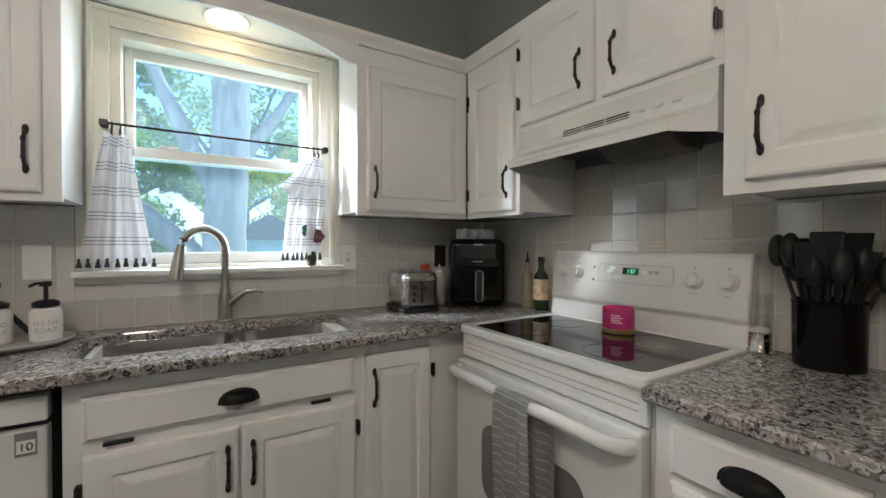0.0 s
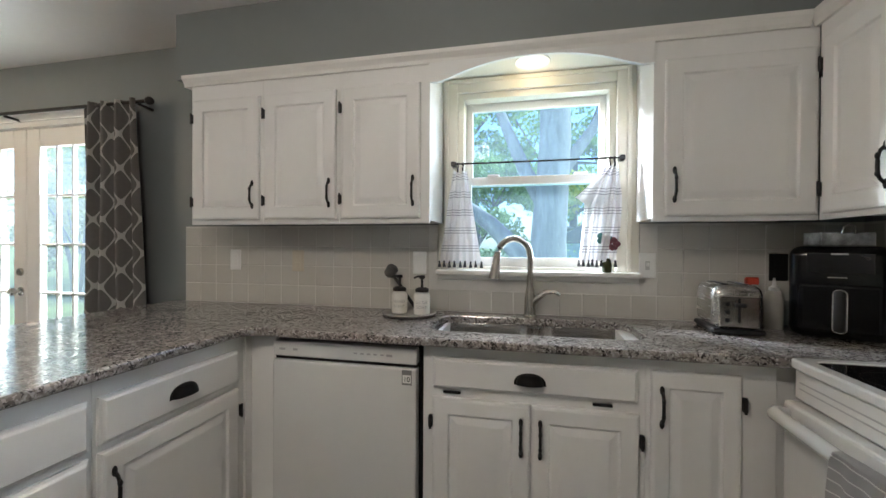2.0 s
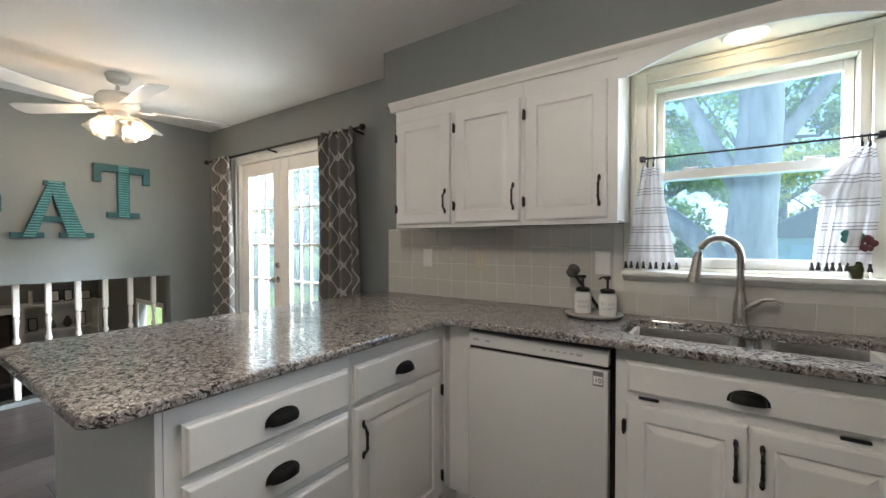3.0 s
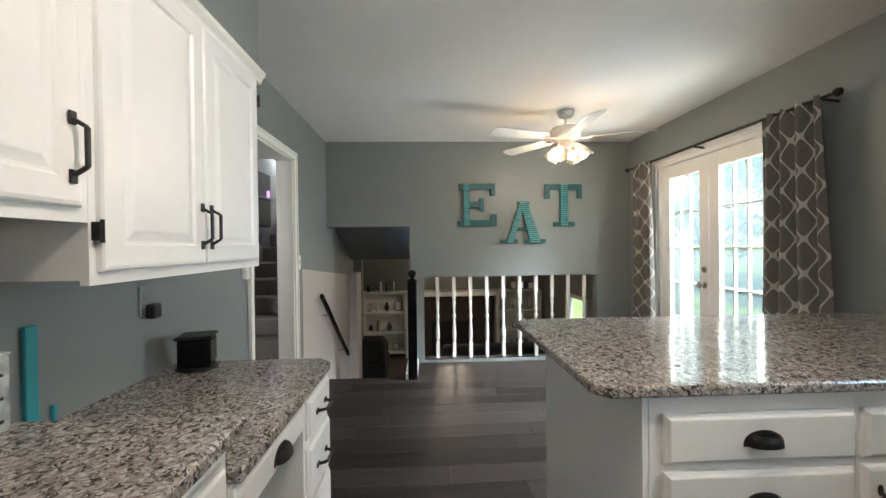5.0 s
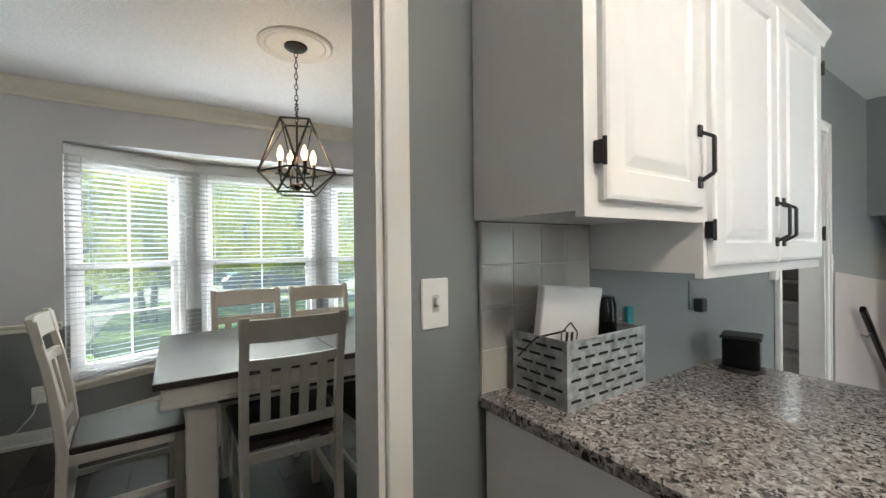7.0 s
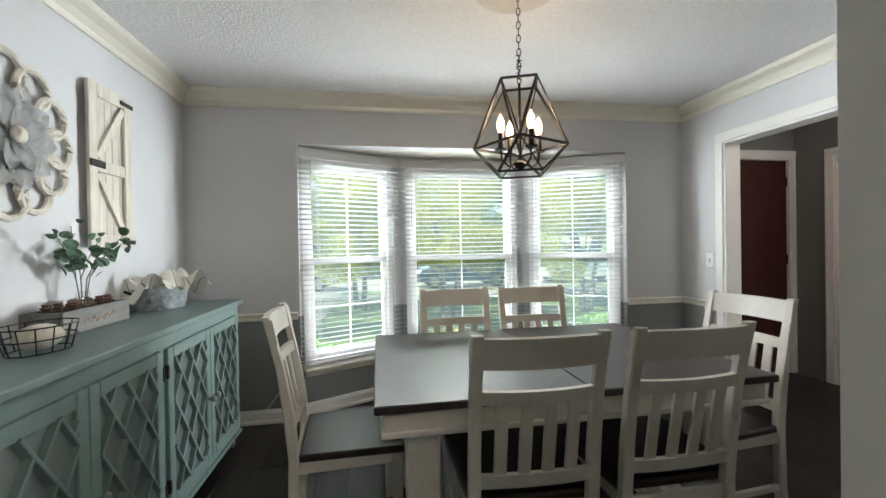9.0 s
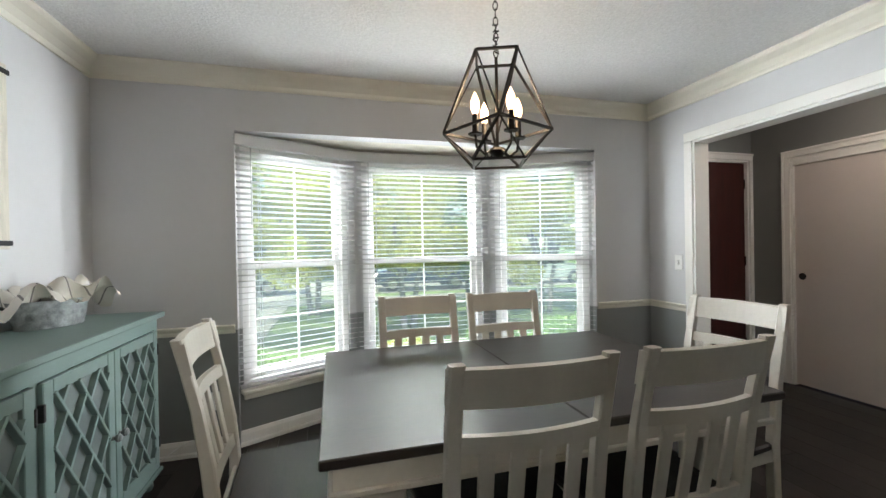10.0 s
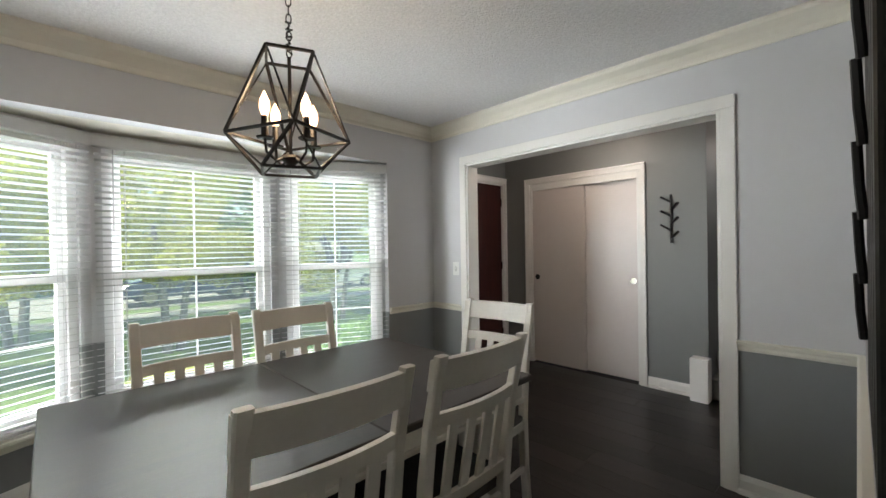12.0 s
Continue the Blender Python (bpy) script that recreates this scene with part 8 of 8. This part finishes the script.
# ---- foyer
cs = thing("closet_doors", "pair of white flush sliding closet doors", "door", pose(-2.87, 0, 0))
bm = casing(bmesh.new(), "x", 0.0, 1, CLOSET[0], CLOSET[1], 2.02, 0.065)
jambs(bm, "x", -0.12, 0.004, CLOSET[0], CLOSET[1], 2.02)
box(bm, -0.015, 0.002, CLOSET[0] + 0.017, CLOSET[1] - 0.017, 1.95, 2.003)
part("casing", bm, TRIM, cs)
DOORP = mat("pale flush door paint", (0.66, 0.60, 0.57), 0.35, var=0.03, scale=2)
p1 = part("panel", B(-0.05, -0.018, CLOSET[0] + 0.018, -3.215, 0.012, 1.96, 0.003), DOORP, cs)
p2 = part("panel", B(-0.09, -0.056, -3.26, CLOSET[1] - 0.018, 0.012, 1.96, 0.003), DOORP, cs)
part("finger_pull", lathe(bmesh.new(), [(0.028, 0), (0.03, 0.003), (0.022, 0.003), (0.02, 0.0008), (0, 0.0008)], 20), MATTEBLACK, p1, m=pose(-0.018, -3.785, 0.97, 0, 90, 0), smooth=True)
part("finger_pull", lathe(bmesh.new(), [(0.028, 0), (0.03, 0.003), (0.022, 0.003), (0.02, 0.0008), (0, 0.0008)], 20), NICKEL, p2, m=pose(-0.056, -2.745, 0.97, 0, 90, 0), smooth=True)
hk = thing("coat_hook_tree", "dark metal branch-shaped coat hook on the wall", "coat hook", pose(-2.87, -2.39, 1.33))
part("spine", bar(bmesh.new(), (0.02, 0, 0), (0.02, 0, 0.43), 0.022, 0.014, 0.003), BLACK, hk)
for k in range(6):
    s = -1 if k % 2 else 1
    zz = 0.05 + 0.062 * k
    part("hook", bar(bmesh.new(), (0.02, 0, zz), (0.07, s * 0.072, zz + 0.05), 0.021, 0.017, 0.003), BLACK, hk)
fdr = thing("front_door", "dark red-brown wooden front door", "door", pose(0, -4.21, 0))
bm = casing(bmesh.new(), "y", 0.0, 1, FDOOR[0], FDOOR[1], 2.07, 0.065)
jambs(bm, "y", -0.12, 0.004, FDOOR[0], FDOOR[1], 2.07)
part("casing", bm, TRIM, fdr)
lf = part("leaf", B(FDOOR[0] + 0.018, FDOOR[1] - 0.018, -0.07, -0.026, 0.01, 2.05, 0.003), DOORRED, fdr)
for zz in (0.25, 1.05, 1.8):
    part("hinge", B(FDOOR[0] + 0.012, FDOOR[0] + 0.026, -0.03, -0.018, zz, zz + 0.09, 0.002), BRONZE, fdr)
part("knob", lathe(bmesh.new(), [(0.03, 0), (0.012, 0.01), (0.012, 0.03), (0.028, 0.05), (0.0, 0.066)], 18), NICKEL, lf, m=pose(FDOOR[1] - 0.08, -0.026, 0.95, -90, 0, 0), smooth=True)

fy = thing("flush_ceiling_light", "round flush ceiling light in the foyer", "light", pose(-2.25, -2.9, H))
part("glass", lathe(bmesh.new(), [(0.13, 0.0), (0.135, -0.012), (0.10, -0.06), (0.0, -0.08)], 28), SHADEGLOW, fy, "lit frosted glass", smooth=True)
bulb_light("foyer_lamp", (-2.25, -2.9, H - 0.14), 2.9, (1.0, 0.84, 0.72), 0.1)

# ---- outdoors
GZ = -0.55
gbm = bmesh.new()
for a in ((-300, 300, -300, -2.4), (-300, 300, 2.7, 300), (-300, -8.1, -2.4, 2.7), (-3.0, 300, -2.4, 2.7)):
    faces_of(gbm, [(a[0], a[2], GZ), (a[1], a[2], GZ), (a[1], a[3], GZ), (a[0], a[3], GZ)], [(0, 1, 2, 3)])
solid("ground", gbm, GRASS, "green lawn reaching to the horizon", "ground")
solid("road", B(-120, 120, -24, -17.5, GZ, GZ + 0.02), ASPHALT, "pale concrete street", "road")
solid("pavement", B(-120, 120, -16.2, -14.9, GZ, GZ + 0.05), ASPHALT, "pale concrete pavement", "pavement")
solid("driveway", B(2.5, 7.0, -17.4, -5.2, GZ, GZ + 0.03), ASPHALT, "pale concrete driveway", "driveway")


def leaf_cloud(name, centres, count, size, seed, material, parent):
    rng = np.random.default_rng(seed)
    c = np.array([q[:3] for q in centres])
    r = np.array([q[3] for q in centres])
    pick = rng.integers(0, len(c), count)
    v = rng.normal(size=(count, 3))
    v /= np.linalg.norm(v, axis=1)[:, None]
    p = c[pick] + v * (r[pick] * rng.uniform(0.35, 1.05, count) ** 0.6)[:, None] * np.array([1, 1, 0.75])
    a = rng.normal(size=(count, 3))
    a /= np.linalg.norm(a, axis=1)[:, None]
    b = np.cross(a, rng.normal(size=(count, 3)))
    b /= np.linalg.norm(b, axis=1)[:, None]
    s = size * rng.uniform(0.6, 1.4, count)[:, None]
    verts = np.stack([p - a * s, p - b * s * 0.5, p + a * s, p + b * s * 0.5], 1).reshape(-1, 3)
    me = bpy.data.meshes.new(name)
    me.from_pydata(verts.tolist(), [], np.arange(count * 4).reshape(-1, 4).tolist())
    me.materials.append(material)
    return part(name, me, None, parent)


def tree(label, x, y, height, r, seed, leaf, count, limbs, spread, size, bare=0.35, tips=()):
    rng = random.Random(seed)
    t = thing("tree", label, "tree", pose(x, y, GZ))
    bm = bmesh.new()
    top = height * 0.6
    tube(bm, [(0, 0, -0.1), (0.02, 0, top * 0.3), (rng.uniform(-0.1, 0.1), 0.05, top * 0.7), (rng.uniform(-0.3, 0.3), 0.1, top)], r, 12, r * 0.55)
    part("trunk", bm, BARK, t, smooth=True)
    centres = []
    for k in range(limbs):
        a = 2 * math.pi * k / limbs + rng.uniform(-0.4, 0.4)
        z0 = height * rng.uniform(bare, 0.6)
        ln = spread * rng.uniform(0.6, 1.1)
        p0 = Vector((0, 0, z0))
        p2 = Vector((ln * math.cos(a), ln * math.sin(a), z0 + height * rng.uniform(0.12, 0.42)))
        p1 = (p0 + p2) / 2 + Vector((0, 0, -0.1 * height * rng.random()))
        bm = tube(bmesh.new(), [p0, p1, p2], r * 0.4, 8, r * 0.08)
        for j in range(4):
            q = p1.lerp(p2, rng.random())
            e_ = q + Vector((rng.uniform(-1, 1), rng.uniform(-1, 1), rng.uniform(0.1, 0.9))) * spread * 0.4
            tube(bm, [q, (q + e_) / 2, e_], r * 0.12, 6, r * 0.03)
            centres.append((*e_, spread * rng.uniform(0.18, 0.34)))
        part("limb", bm, BARK, t, smooth=True)
        centres.append((*p2, spread * rng.uniform(0.25, 0.4)))
    leaf_cloud("crown", centres, count, size, seed, leaf, t)
    return t


# the forked tree behind the sink window
bt = thing("tree", "large forked tree with grey bark and light green leaves", "tree", pose(1.18, 5.6, GZ))
part("trunk", tube(bmesh.new(), [(0.05, 0, -0.1), (0.02, 0, 0.8), (0.0, 0, 1.9), (0.08, 0.05, 3.2), (0.05, 0.1, 5.0), (0.1, 0.1, 7.5)], 0.27, 16, 0.15), BARK, bt, smooth=True)
part("limb", tube(bmesh.new(), [(0.0, 0, 1.1), (-0.35, 0.1, 1.7), (-0.75, 0.15, 2.1), (-1.3, 0.3, 2.5), (-2.2, 0.5, 3.2)], 0.16, 12, 0.06), BARK, bt, smooth=True)
part("limb", tube(bmesh.new(), [(0.02, 0, 2.2), (-0.3, 0.1, 2.8), (-0.55, 0.2, 3.4), (-1.0, 0.4, 4.6)], 0.12, 12, 0.05), BARK, bt, smooth=True)
part("limb", tube(bmesh.new(), [(0.05, 0, 2.6), (0.6, 0.3, 3.4), (1.2, 0.5, 4.4)], 0.10, 10, 0.04), BARK, bt, smooth=True)
rng_ = random.Random(21)
leaf_cloud("crown", [(rng_.uniform(-4, 4), rng_.uniform(0.5, 4), rng_.uniform(2.6, 6.0), rng_.uniform(0.35, 0.8)) for _ in range(34)] + [(rng_.uniform(-3, 2), rng_.uniform(1, 4), rng_.uniform(0.8, 2.4), 0.5) for _ in range(8)], 7000, 0.034, 5, LEAF, bt)
for k, (x, y, h, lf_) in enumerate(((-6.5, 15, 9, LEAF), (-2.2, 17, 10, LEAF), (2.6, 18, 9, LEAF), (7, 15, 10, LEAF), (-11, 13, 10, LEAF), (-15, 17, 11, LEAF))):
    tree("leafy green tree behind the house", x, y, h, 0.22, 31 + k, lf_, 9000, 8, h * 0.34, 0.11, 0.25)
for k, (x, y, h, r, lf_, n_) in enumerate(((7.5, -13.0, 6.5, 0.2, YLEAF, 9000), (8, -27, 11, 0.3, LEAF, 9000), (1, -29, 12, 0.3, LEAF, 9000), (-6, -28, 11, 0.3, YLEAF, 9000), (-14, -27, 12, 0.3, LEAF, 9000), (-22, -30, 12, 0.3, LEAF, 8000), (15, -29, 12, 0.3, LEAF, 8000))):
    tree("leafy yellow-green tree in front of the house", x, y, h, r, 51 + k, lf_, n_, 10, h * (0.46 if y > -15 else 0.36), 0.07 if y > -15 else 0.2, 0.3)
for k, (x, y) in enumerate(((1.7, -6.2), (0.4, -6.0), (-0.9, -6.3), (2.9, -6.6), (-2.1, -6.4))):
    s_ = thing("shrub", "low green shrub under the bay window", "shrub", pose(x, y, GZ))
    leaf_cloud("foliage", [(random.Random(k * 7 + j).uniform(-0.5, 0.5), random.Random(k * 9 + j).uniform(-0.35, 0.35), random.Random(k * 5 + j).uniform(0.15, 0.65), 0.28) for j in range(9)], 1800, 0.045, 80 + k, YLEAF if k % 2 else LEAF, s_)



def low_tree(label, x, y, rx, rz, zc, seed, leaf, count, size):
    """A small tree with several stems and a crown that hangs low."""
    rng = random.Random(seed)
    t = thing("tree", label, "tree", pose(x, y, GZ))
    for k in range(3):
        a = 2.1 * k + seed
        part("stem", tube(bmesh.new(), [(0.12 * math.cos(a), 0.12 * math.sin(a), -0.1), (0.22 * math.cos(a), 0.22 * math.sin(a), zc * 0.4), (0.55 * math.cos(a), 0.55 * math.sin(a), zc)], 0.085, 9, 0.035), BARK, t, smooth=True)
    cs_ = []
    for k in range(34):
        v = Vector((rng.gauss(0, 1), rng.gauss(0, 1), rng.gauss(0, 1))).normalized() * rng.random() ** 0.4
        cs_.append((v.x * rx, v.y * rx * 0.8, zc + v.z * rz, rng.uniform(0.22, 0.42) * rx * 0.6))
        if k % 4 == 0:
            part("limb", tube(bmesh.new(), [(0.1 * v.x, 0.1 * v.y, zc * 0.5), (v.x * rx * 0.5, v.y * rx * 0.4, zc * 0.8), cs_[-1][:3]], 0.035, 6, 0.008), BARK, t)
    leaf_cloud("crown", cs_, count, size, seed, leaf, t)
    return t


low_tree("small spreading yellow-green tree before the bay window", -0.5, -10.2, 2.7, 1.5, 2.45, 3, YLEAF, 26000, 0.05)
low_tree("broad yellow-green tree nearer the street", 1.6, -13.0, 2.8, 1.9, 2.9, 23, YLEAF, 22000, 0.06)
low_tree("broad pale green tree nearer the street", -3.4, -14.0, 3.0, 2.0, 3.0, 29, LEAF, 22000, 0.06)
low_tree("small yellow-green tree beside the driveway", 2.75, -9.6, 1.5, 1.5, 2.4, 8, YLEAF, 16000, 0.05)
low_tree("small pale green tree by the front walk", -4.4, -11.0, 2.2, 1.6, 2.5, 13, YLEAF, 18000, 0.055)
for k, (x, y) in enumerate(((-3.2, 10.5), (-7.2, 11.5), (-5.2, 13.0), (-10.5, 12.5), (-13.5, 10.5), (-1.0, 13.5), (3.8, 13.5))):
    low_tree("leafy light green tree behind the deck", x, y, 2.6, 2.2, 3.0, 17 + k, LEAF if k % 2 else YLEAF, 9000, 0.075)

dk_ = thing("deck", "weathered wooden deck outside the French doors", "deck", pose(0, 0, 0))
part("frame", B(-4.6, -0.4, WY + 0.17, 5.2, -0.22, -0.075), DECKWOOD, dk_)
DB_ = mesh_of("deck_board", B(-4.6, -0.4, 0, 0.135, -0.07, -0.045, 0.003), DECKWOOD)
for k in range(20):
    part("deck_board", DB_, None, dk_, m=pose(0, WY + 0.18 + 0.143 * k, 0))
dr_ = thing("deck_railing", "weathered wooden deck railing", "railing", pose(0, 5.05, -0.045))
part("top_rail", B(-4.6, -0.4, -0.07, 0.07, 0.90, 0.94, 0.004), DECKWOOD, dr_)
part("bottom_rail", B(-4.6, -0.4, -0.02, 0.02, 0.10, 0.18, 0.003), DECKWOOD, dr_)
for xx in (-4.55, -3.2, -1.8, -0.45):
    part("post", B(xx - 0.045, xx + 0.045, -0.045, 0.045, 0, 0.90, 0.004), DECKWOOD, dr_)
BLD = mesh_of("baluster", B(-0.018, 0.018, -0.018, 0.018, 0.18, 0.90), DECKWOOD)
for k in range(30):
    part("baluster", BLD, None, dr_, m=pose(-4.42 + 0.135 * k, 0, 0))
sh_ = thing("garden_shed", "pale blue garden shed beyond the tree", "shed", pose(2.35, 11.0, GZ))
part("wall", B(-0.9, 0.9, -0.8, 0.8, 0, 1.9), SIDING, sh_)
part("roof", prism(bmesh.new(), [(-1.05, 1.88), (0, 2.45), (1.05, 1.88)], "y", -0.95, 0.95), mat("shingle grey", (0.12, 0.12, 0.125), 0.9), sh_)
part("door", B(-0.35, 0.35, -0.83, -0.80, 0.05, 1.75, 0.01), SIDING, sh_)
solid("eave", B(-6, 5, WY + 0.15, WY + 0.47, 2.22, 2.34), mat("blue white soffit", (0.5, 0.56, 0.62), 0.7), "painted eave above the back windows", "eave", kind="structure")


def car(label, x, y, paint, turn):
    c = thing("car", label, "car", pose(x, y, GZ + 0.02, 0, 0, turn))
    body = [(-2.1, 0.3), (2.15, 0.3), (2.2, 0.62), (1.9, 0.85), (1.0, 0.95), (0.45, 1.4), (-1.1, 1.45), (-1.75, 1.0), (-2.15, 0.92)]
    part("body", prism(bmesh.new(), body, "y", -0.85, 0.85, 0.06), paint, c)
    part("windows", prism(bmesh.new(), [(0.85, 0.98), (0.4, 1.34), (-1.05, 1.38), (-1.5, 1.0)], "y", -0.858, 0.858), GLOSSBLACK, c)
    for wx in (-1.35, 1.35):
        for s in (-1, 1):
            w_ = part("wheel", cyl(bmesh.new(), (wx, s * 0.70, 0.32), (wx, s * 0.88, 0.32), 0.32, n=22), RUBBER, c)
            part("rim", cyl(bmesh.new(), (wx, s * 0.872, 0.32), (wx, s * 0.888, 0.32), 0.2, n=18), NICKEL, w_)
    return c


car("dark blue car parked on the street", -2.6, -18.6, CARBLUE, 0)
car("white car parked on the street", 4.9, -19.0, CARWHITE, 0)
car("silver car parked further along the street", -8.5, -18.7, CARWHITE, 180)
hs = thing("house", "brown brick house across the street", "house", pose(6, -36, GZ))
part("wall", B(-7, 7, -4, 4, 0, 3.2), mat("brown brick wall", (0.22, 0.13, 0.10), 0.9, var=0.3, scale=8), hs)
part("roof", prism(bmesh.new(), [(-4.6, 3.15), (0, 5.6), (4.6, 3.15)], "x", -7.5, 7.5), bpy.data.materials["shingle grey"], hs)
for xx in (-5, -2, 2, 5):
    w_ = part("window", B(xx - 0.6, xx + 0.6, 3.98, 4.03, 1.0, 2.3), FRAMEWHITE, hs)
    part("pane", B(xx - 0.5, xx + 0.5, 4.03, 4.05, 1.1, 2.2), GLOSSBLACK, w_)

# ---- pieces: blind slats, tiles, planks
for bl, ln, inn in WINFR:
    me = mesh_of("slat", B(0.014, ln - 0.014, -0.024, 0.024, -0.0012, 0.0012), SLAT)
    for k in range(40):
        part("slat", me, None, bl, m=pose(0, 0, 0.43 + 0.0383 * k, 9 * inn, 0, 0))

TS, TG = 0.1065, 0.0028
TILEM = mesh_of("tile", B(TG / 2, TS - TG / 2, -0.0065, 0, TG / 2, TS - TG / 2, 0.0022), TILE)


def backsplash(label, facing, start, pos, n, z0, rows, skip=lambda u, z: False, last=None):
    bs = thing("backsplash", label, "backsplash", kind="structure")
    ln = n * TS
    base = {"-y": at(start, pos, z0, "-y"), "-x": at(pos, start, z0, "-x"), "+y": at(start, pos, z0, "+y")}[facing]
    for k in range(n):
        for j in range(rows):
            if skip(k * TS, j * TS + z0):
                continue
            tile = part("tile", TILEM, None, bs, m=base @ pose(k * TS, -0.002, j * TS))
    return bs


def grout(x0, x1, y0, y1, z0, z1):
    solid("grout_bed", B(x0, x1, y0, y1, z0, z1), GROUT, "pale grout behind the tiles", "grout")


grout(-1.01, 0.525, WY - 0.0098, WY - 0.0005, CT, CT + 4 * TS + 0.01)
grout(0.526, 1.472, WY - 0.0098, WY - 0.0005, CT, 1.084)
grout(1.473, SX, WY - 0.0098, WY - 0.0005, CT, CT + 4 * TS + 0.01)
grout(SX - 0.0098, SX - 0.0005, -0.2, WY - 0.01, CT, CT + 4 * TS + 0.01)
grout(SX - 0.0098, SX - 0.0005, 0.885, 1.615, CT + 4 * TS + 0.012, 1.535)
grout(-0.018, 0.411, DY + 0.0005, DY + 0.0098, CT, CT + 4 * TS + 0.005)
backsplash("glossy cream tile backsplash on the window wall", "-y", -1.01, WY - 0.003, 31, CT + 0.002, 4, lambda u, z: 1.43 < u < 2.47 and z > 0.98)
backsplash("glossy cream tile backsplash behind the range", "-x", WY - 0.012, SX - 0.003, 23, CT + 0.002, 6, lambda u, z: z > 1.3 and not (0.62 < u < 1.36))
backsplash("glossy cream tile backsplash beside the passage", "+y", 0.411, DY + 0.003, 4, CT + 0.002, 4)

PW_ = 0.18
def planks(fl, x0, x1, y0, y1, seed):
    rng = random.Random(seed)
    meshes = {}
    x = x0
    while x < x1 - 0.01:
        w = min(PW_, x1 - x)
        y = y0 - rng.uniform(0.0, 1.0)
        while y < y1:
            a, b = max(y, y0), min(y + 1.22, y1)
            if b - a > 0.03:
                key = (round(w, 3), round(b - a, 3))
                if key not in meshes:
                    bm = B(0.0008, w - 0.0008, 0.0008, b - a - 0.0008, -0.012, 0.0, 0.0012)
                    meshes[key] = mesh_of("plank", bm, PLANK)
                part("plank", meshes[key], None, fl, m=pose(x, a, 0))
            y += 1.22
        x += PW_


planks(floor, -3.08, SX, DY, WY, 1)
planks(floor, EX, -3.08, -0.20, WY, 2)
planks(floor_d, -2.86, DX, -4.60, DY - 0.001, 3)
